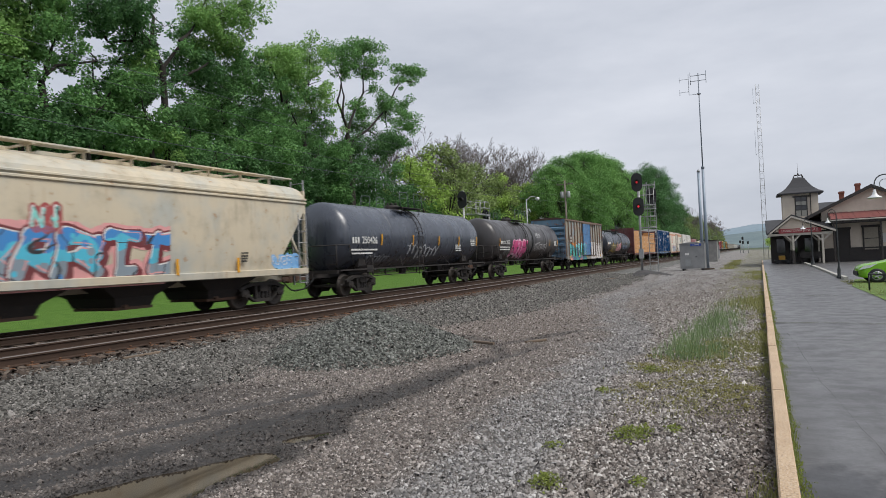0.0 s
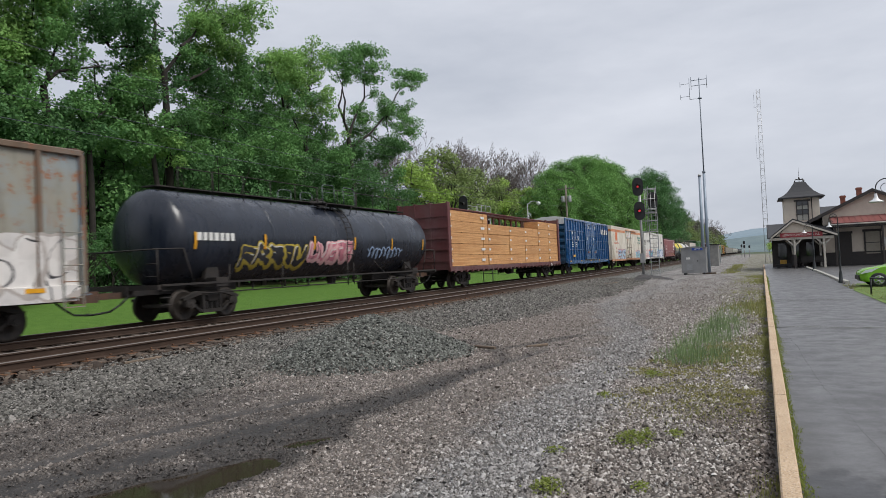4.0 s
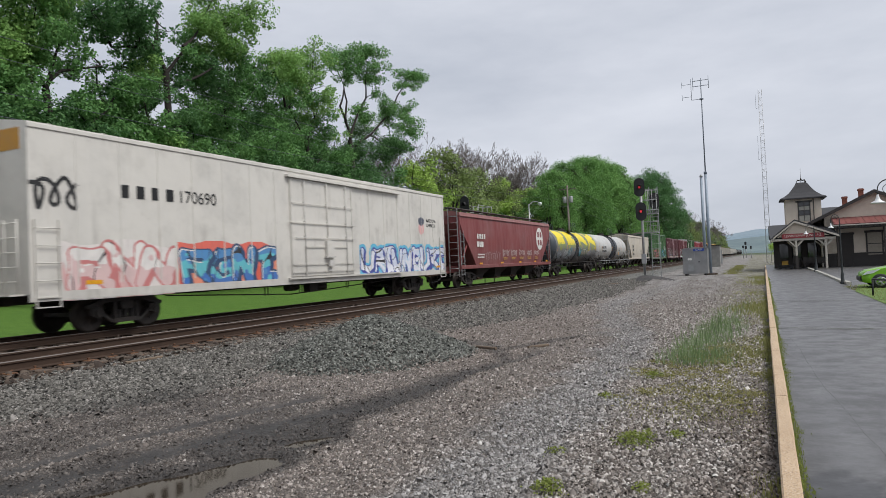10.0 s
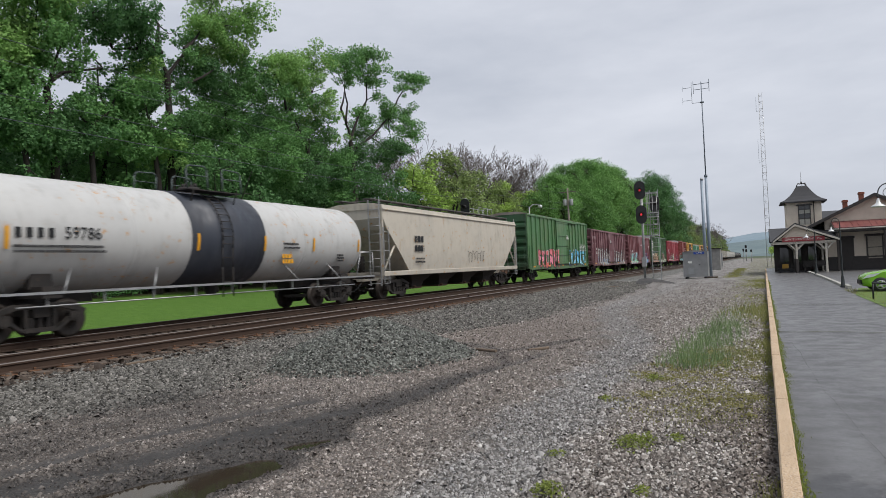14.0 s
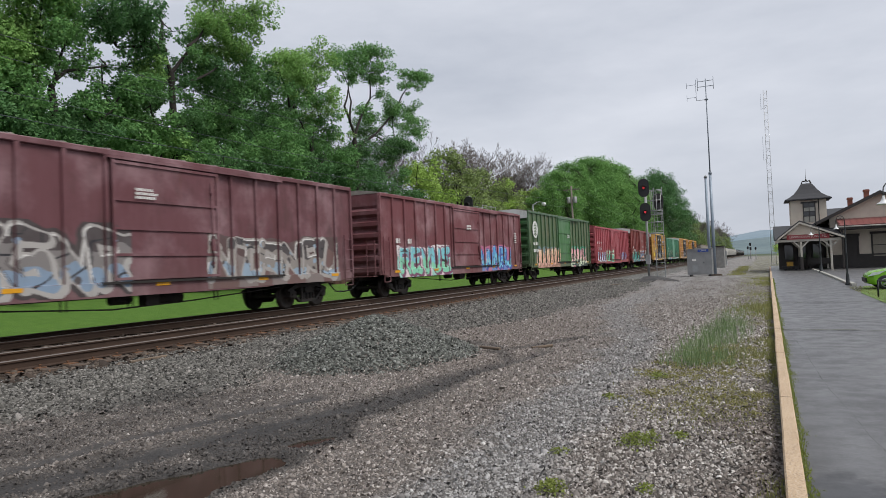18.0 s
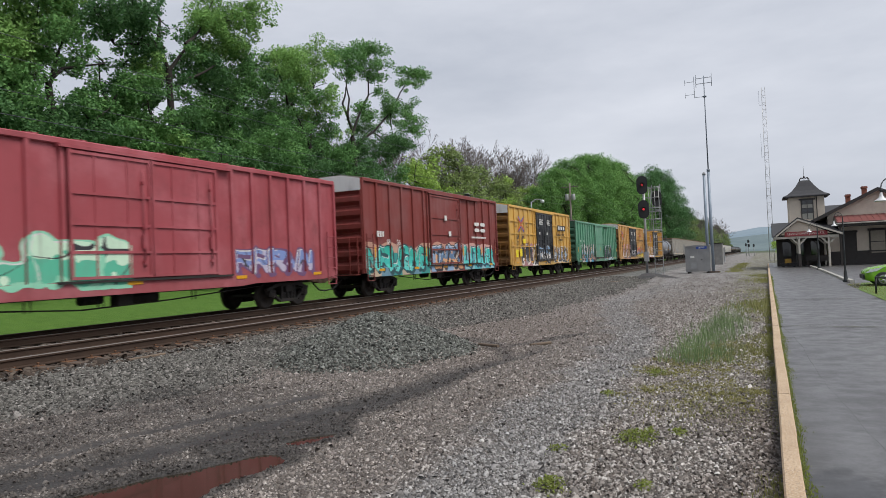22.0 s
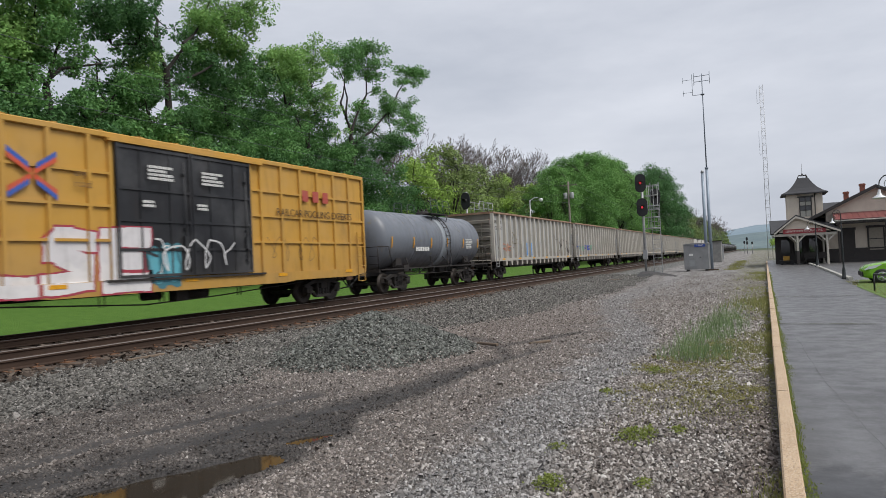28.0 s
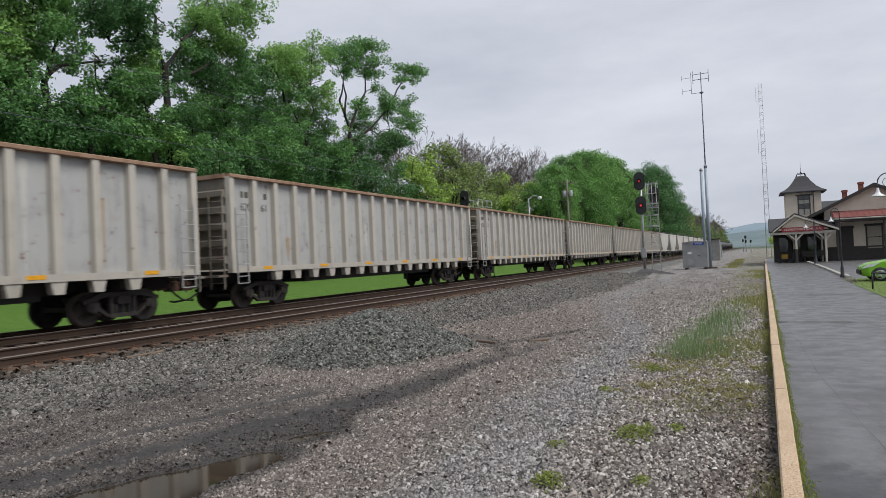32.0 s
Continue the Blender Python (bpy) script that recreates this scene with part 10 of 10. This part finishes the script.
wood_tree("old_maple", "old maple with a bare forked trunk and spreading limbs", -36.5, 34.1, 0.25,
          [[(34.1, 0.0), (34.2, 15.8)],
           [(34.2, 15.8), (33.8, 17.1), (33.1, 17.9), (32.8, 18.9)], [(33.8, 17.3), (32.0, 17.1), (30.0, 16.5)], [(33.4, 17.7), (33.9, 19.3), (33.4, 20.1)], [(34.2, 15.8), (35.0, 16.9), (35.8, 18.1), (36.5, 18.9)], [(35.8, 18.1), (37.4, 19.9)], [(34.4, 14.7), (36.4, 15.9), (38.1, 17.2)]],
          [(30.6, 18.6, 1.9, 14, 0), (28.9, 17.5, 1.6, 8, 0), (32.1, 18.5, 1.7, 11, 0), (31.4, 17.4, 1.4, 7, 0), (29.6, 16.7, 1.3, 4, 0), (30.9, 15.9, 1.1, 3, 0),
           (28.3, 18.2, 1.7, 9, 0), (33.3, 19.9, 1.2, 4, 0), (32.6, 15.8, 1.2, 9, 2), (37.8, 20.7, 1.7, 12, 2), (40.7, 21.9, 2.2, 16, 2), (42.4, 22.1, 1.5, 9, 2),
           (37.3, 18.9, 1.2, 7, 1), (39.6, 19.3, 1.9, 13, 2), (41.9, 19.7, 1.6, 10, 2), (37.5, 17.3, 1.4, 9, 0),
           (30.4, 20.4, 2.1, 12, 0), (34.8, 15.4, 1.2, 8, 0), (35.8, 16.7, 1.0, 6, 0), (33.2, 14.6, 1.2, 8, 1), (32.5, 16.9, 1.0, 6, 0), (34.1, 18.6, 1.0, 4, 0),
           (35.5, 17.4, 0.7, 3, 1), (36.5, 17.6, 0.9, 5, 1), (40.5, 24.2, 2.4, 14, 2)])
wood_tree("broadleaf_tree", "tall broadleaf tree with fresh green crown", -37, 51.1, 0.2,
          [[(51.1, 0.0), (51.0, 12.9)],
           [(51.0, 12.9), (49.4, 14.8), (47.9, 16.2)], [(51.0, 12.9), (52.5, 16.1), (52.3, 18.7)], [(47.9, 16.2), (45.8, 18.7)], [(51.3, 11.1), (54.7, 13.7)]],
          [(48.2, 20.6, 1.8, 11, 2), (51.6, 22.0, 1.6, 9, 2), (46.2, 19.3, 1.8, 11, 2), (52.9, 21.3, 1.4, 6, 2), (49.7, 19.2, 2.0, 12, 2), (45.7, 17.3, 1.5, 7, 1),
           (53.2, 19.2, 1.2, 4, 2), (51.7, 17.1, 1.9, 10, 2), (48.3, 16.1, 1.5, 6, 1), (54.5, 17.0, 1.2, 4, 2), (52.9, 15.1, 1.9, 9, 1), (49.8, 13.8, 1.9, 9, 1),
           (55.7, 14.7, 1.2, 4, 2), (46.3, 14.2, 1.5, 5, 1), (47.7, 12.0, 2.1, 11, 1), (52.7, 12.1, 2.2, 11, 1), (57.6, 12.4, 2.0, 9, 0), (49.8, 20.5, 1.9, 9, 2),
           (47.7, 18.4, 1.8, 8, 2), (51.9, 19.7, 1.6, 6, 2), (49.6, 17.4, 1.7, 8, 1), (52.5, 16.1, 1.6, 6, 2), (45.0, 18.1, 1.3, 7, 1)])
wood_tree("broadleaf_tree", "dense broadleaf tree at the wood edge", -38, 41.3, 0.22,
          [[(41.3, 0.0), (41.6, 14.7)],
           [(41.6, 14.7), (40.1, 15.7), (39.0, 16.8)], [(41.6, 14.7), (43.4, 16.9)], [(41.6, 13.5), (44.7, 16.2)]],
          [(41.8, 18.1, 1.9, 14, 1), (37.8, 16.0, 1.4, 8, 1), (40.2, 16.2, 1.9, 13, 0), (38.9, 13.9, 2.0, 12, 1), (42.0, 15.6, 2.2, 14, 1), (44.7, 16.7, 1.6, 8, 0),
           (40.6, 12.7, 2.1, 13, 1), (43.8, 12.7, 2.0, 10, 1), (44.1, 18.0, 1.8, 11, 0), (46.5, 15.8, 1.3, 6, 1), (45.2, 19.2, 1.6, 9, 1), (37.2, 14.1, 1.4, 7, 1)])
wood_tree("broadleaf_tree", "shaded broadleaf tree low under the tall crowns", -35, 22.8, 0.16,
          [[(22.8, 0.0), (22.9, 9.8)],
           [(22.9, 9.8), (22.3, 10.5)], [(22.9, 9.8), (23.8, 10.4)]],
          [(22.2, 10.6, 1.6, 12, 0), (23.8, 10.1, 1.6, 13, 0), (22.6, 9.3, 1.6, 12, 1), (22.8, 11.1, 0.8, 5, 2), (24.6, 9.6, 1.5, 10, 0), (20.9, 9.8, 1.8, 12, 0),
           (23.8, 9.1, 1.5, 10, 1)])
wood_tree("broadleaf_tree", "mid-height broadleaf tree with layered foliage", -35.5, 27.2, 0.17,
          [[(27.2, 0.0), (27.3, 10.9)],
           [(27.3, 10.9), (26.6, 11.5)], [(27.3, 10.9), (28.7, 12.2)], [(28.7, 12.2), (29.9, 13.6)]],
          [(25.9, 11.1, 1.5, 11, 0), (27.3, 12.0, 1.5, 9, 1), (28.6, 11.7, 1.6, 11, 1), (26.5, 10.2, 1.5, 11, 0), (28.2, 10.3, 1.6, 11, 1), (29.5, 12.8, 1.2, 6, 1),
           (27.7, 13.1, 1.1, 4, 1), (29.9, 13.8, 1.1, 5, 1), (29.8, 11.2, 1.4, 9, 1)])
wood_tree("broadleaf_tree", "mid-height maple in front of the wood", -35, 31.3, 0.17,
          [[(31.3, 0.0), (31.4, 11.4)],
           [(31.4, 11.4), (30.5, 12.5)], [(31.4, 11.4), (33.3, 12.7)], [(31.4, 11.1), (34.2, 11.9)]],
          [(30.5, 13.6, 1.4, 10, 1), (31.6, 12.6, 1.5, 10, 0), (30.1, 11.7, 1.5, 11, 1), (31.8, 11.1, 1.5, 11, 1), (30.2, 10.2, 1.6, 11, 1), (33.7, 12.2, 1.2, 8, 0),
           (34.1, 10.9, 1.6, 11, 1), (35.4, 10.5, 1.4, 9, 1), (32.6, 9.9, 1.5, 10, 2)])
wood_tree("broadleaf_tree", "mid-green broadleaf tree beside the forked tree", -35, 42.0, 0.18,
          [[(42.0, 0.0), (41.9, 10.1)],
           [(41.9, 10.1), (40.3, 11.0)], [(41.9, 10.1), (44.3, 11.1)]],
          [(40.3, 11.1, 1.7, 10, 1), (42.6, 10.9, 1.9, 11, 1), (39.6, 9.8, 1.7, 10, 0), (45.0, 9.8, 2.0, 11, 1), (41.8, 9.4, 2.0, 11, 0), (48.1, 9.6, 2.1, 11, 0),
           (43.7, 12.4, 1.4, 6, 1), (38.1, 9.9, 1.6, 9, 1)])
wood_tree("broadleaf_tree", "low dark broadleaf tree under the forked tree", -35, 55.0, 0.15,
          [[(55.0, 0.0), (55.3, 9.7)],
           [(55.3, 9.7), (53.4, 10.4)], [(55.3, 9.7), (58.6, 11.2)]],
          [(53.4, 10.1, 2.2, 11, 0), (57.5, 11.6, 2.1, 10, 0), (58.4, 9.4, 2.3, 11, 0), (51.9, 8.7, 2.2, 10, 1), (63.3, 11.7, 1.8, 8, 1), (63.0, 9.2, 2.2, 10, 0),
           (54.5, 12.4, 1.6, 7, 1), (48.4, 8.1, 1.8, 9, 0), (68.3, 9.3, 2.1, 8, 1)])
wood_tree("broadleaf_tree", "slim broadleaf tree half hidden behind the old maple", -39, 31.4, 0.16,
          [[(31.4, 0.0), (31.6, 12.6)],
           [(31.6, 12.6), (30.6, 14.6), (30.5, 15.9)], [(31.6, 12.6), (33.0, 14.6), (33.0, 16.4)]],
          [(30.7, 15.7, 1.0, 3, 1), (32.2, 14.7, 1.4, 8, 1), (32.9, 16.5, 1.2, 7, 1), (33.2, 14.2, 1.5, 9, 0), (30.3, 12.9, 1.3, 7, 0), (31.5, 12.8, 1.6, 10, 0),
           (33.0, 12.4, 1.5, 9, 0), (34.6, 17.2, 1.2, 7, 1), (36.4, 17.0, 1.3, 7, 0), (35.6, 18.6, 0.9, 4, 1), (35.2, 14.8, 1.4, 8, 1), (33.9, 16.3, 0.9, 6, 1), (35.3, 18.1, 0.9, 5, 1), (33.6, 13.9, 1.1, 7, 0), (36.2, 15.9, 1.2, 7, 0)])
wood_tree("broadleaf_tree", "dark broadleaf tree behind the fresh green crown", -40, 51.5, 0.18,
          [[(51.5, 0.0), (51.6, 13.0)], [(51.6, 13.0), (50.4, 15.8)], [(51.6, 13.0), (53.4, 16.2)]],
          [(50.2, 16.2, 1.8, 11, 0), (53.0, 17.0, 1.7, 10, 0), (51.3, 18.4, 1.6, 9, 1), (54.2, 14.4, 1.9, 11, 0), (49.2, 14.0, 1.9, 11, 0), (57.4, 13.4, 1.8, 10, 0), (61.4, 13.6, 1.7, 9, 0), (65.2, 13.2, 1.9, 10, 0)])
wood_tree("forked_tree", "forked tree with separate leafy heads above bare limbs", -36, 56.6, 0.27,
          [[(56.6, 0.0), (56.7, 14.5)],
           [(56.7, 14.5), (56.1, 16.3), (56.7, 18.4), (56.4, 20.0)], [(56.7, 14.5), (57.9, 16.9), (59.8, 19.3), (59.7, 21.4)], [(56.6, 13.2), (60.6, 15.6), (64.4, 18.4), (66.8, 21.1), (68.0, 22.3)], [(56.1, 16.3), (54.9, 17.5), (55.4, 19.2)], [(64.4, 18.4), (67.0, 19.2)]],
          [(56.6, 23.0, 1.8, 16, 1), (60.1, 23.7, 1.9, 16, 1), (56.7, 20.8, 1.3, 11, 1), (60.3, 22.0, 1.7, 13, 1), (61.5, 20.1, 0.9, 6, 1), (54.6, 21.8, 0.8, 4, 1),
           (69.5, 23.5, 1.8, 13, 1), (72.3, 23.3, 1.1, 6, 1), (67.3, 22.1, 1.0, 6, 1), (59.6, 17.8, 1.6, 10, 1), (63.0, 18.9, 1.5, 10, 1), (69.1, 19.6, 1.6, 10, 1),
           (65.5, 17.4, 2.0, 15, 1), (69.6, 17.4, 1.2, 8, 1), (60.6, 16.1, 1.6, 11, 1), (57.7, 13.9, 1.8, 13, 0), (62.8, 14.7, 2.2, 16, 0), (66.9, 15.0, 1.7, 11, 0)])
for x, y, s, k in ((-41, 16, 0.85, 1), (-41, 21, 0.8, 1), (-42, 27, 0.72, 1), (-42, 32.5, 0.7, 0), (-42, 38, 0.78, 1), (-42, 43.5, 0.98, 1), (-43, 49, 1.05, 0), (-42, 55, 1.0, 1), (-42, 61, 0.85, 1), (-38, 10, 1.15, 1), (-39, 4, 1.2, 1)):
    grow("broadleaf_tree", MID[k], x, y, rt.uniform(0, 360), s, DK if k else MD)
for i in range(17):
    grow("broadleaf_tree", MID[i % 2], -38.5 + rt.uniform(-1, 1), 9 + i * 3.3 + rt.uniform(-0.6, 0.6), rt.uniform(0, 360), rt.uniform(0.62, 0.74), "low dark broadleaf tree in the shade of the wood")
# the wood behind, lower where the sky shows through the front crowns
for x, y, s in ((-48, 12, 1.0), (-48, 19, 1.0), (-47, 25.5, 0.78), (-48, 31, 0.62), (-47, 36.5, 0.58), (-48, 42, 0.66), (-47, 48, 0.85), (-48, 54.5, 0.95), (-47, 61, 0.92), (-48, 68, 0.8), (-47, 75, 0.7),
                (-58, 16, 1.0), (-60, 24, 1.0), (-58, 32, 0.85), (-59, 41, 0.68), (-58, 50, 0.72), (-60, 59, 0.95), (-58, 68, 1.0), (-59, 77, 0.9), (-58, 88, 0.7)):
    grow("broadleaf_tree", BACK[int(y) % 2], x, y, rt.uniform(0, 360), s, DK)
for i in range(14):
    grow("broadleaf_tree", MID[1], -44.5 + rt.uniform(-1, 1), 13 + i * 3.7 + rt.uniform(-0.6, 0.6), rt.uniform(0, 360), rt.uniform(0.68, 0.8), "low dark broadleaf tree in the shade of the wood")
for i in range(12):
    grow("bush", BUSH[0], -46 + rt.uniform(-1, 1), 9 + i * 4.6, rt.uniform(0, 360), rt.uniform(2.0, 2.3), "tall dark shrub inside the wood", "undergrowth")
# undergrowth
for i in range(34):
    y = 2 + i * 3.3 + rt.uniform(-0.8, 0.8)
    k = rt.choice((0, 0, 1)) if y < 60 else rt.choice((1, 2, 0))
    s = rt.uniform(0.8, 1.3)
    grow("bush", BUSH[k], -33.5 + rt.uniform(-1.6, 1.0), y, rt.uniform(0, 360), (s, s, s * rt.uniform(0.8, 1.2)), "dense green bush at the foot of the wood", "undergrowth")
for i in range(20):
    y = 12 + i * 4.5
    s = rt.uniform(1.2, 1.7)
    grow("bush", BUSH[rt.choice((0, 1))], -40 + rt.uniform(-1.5, 1.5), y, rt.uniform(0, 360), s, "tall dark shrub inside the wood", "undergrowth")

# lower growth farther along, bare trees behind it
for i in range(9):
    grow("young_tree", LIME[i % 2], -37 + rt.uniform(-3, 3), 70 + i * 5.2, rt.uniform(0, 360), rt.uniform(1.1, 1.35), "lime green young tree at the wood's edge")
for i in range(34):
    grow("bare_tree", BARE[i % 3], -41 + rt.uniform(-4, 4), 70 + i * 2.0 + rt.uniform(-1, 1), rt.uniform(0, 360), rt.uniform(1.25, 1.45) * (1.04 + 0.002 * i), "bare grey tree with fine twigs", "woods")
for i in range(10):
    grow("young_tree", LIME[i % 2], -34 + rt.uniform(-2, 2), 96 + i * 6, rt.uniform(0, 360), rt.uniform(0.95, 1.2), "lime green young tree at the wood's edge")
for x, y, s, k in ((-30, 108, 0.78, 0), (-30, 117, 0.9, 0), (-29, 127, 1.0, 0), (-30, 138, 1.08, 0), (-29, 149, 1.1, 0), (-30, 161, 1.12, 0), (-31, 174, 1.1, 0), (-27, 122, 0.74, 0), (-26, 143, 0.86, 0), (-26, 160, 0.95, 0),
                   (-24, 172, 1.1, 1), (-24, 182, 1.2, 1), (-24, 193, 1.17, 1)):
    grow("broadleaf_tree", ROUND[k], x, y, rt.uniform(0, 360), (s * 1.05, s * 1.05, s * 1.06), DK if k else "round-headed mid-green broadleaf tree")
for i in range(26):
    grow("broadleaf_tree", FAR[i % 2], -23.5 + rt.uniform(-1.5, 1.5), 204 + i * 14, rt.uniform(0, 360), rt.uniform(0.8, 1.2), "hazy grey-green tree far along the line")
for i in range(18):
    y = 226 + i * 17
    z = 19.0 + 2.0 * math.sin(i * 1.3)
    grow("bare_tree", BARE[i % 3], -22 + rt.uniform(-1.5, 1.0), y, rt.uniform(0, 360), (z + rt.uniform(-1, 1.5)) / 15.0, "bare grey tree with fine twigs", "woods")
    grow("bare_tree", BARE[(i + 1) % 3], -25 + rt.uniform(-1.5, 1.0), y + 8, rt.uniform(0, 360), (z + rt.uniform(-1, 1.5)) / 15.0, "bare grey tree with fine twigs", "woods")
    grow("broadleaf_tree", BACK[i % 2], -28 + rt.uniform(-2, 2), y + 6, rt.uniform(0, 360), (z - 2) / 21.0, MD)
    grow("young_tree", LIME[1], -21.5 + rt.uniform(-1.5, 1), y + 9, rt.uniform(0, 360), rt.uniform(0.95, 1.3), "olive green young tree along the line")
# green by the lattice tower and along the far yard
for x, y, s in ((3.4, 92, 0.55), (3.6, 98, 0.6), (4.4, 104, 0.7), (5.6, 110, 0.8)):
    grow("bush", BUSH[2], x, y, rt.uniform(0, 360), s, "light green bush beside the station", "undergrowth")


# ---- what moves: the train and its wheels ----
def motions():
    for car, mid in train:
        walk(car, [(t, pose(TRACK_X, mid - gone(t), RAIL)) for t in range(0, 33)])
    turns = {}
    for w in wheelsets:
        s = round(w.matrix_basis.translation.y, 2)
        if s not in turns:
            walk(w, [(k / 30, pose(0, s, WHEEL_R, math.degrees(gone(k / 30) / WHEEL_R) % 360)) for k in range(0, 961)])
            turns[s] = w.animation_data
        else:
            w.rotation_mode = "QUATERNION"
            keys = w.animation_data_create()
            keys.action = turns[s].action
            keys.action_slot = turns[s].action_slot


motions()
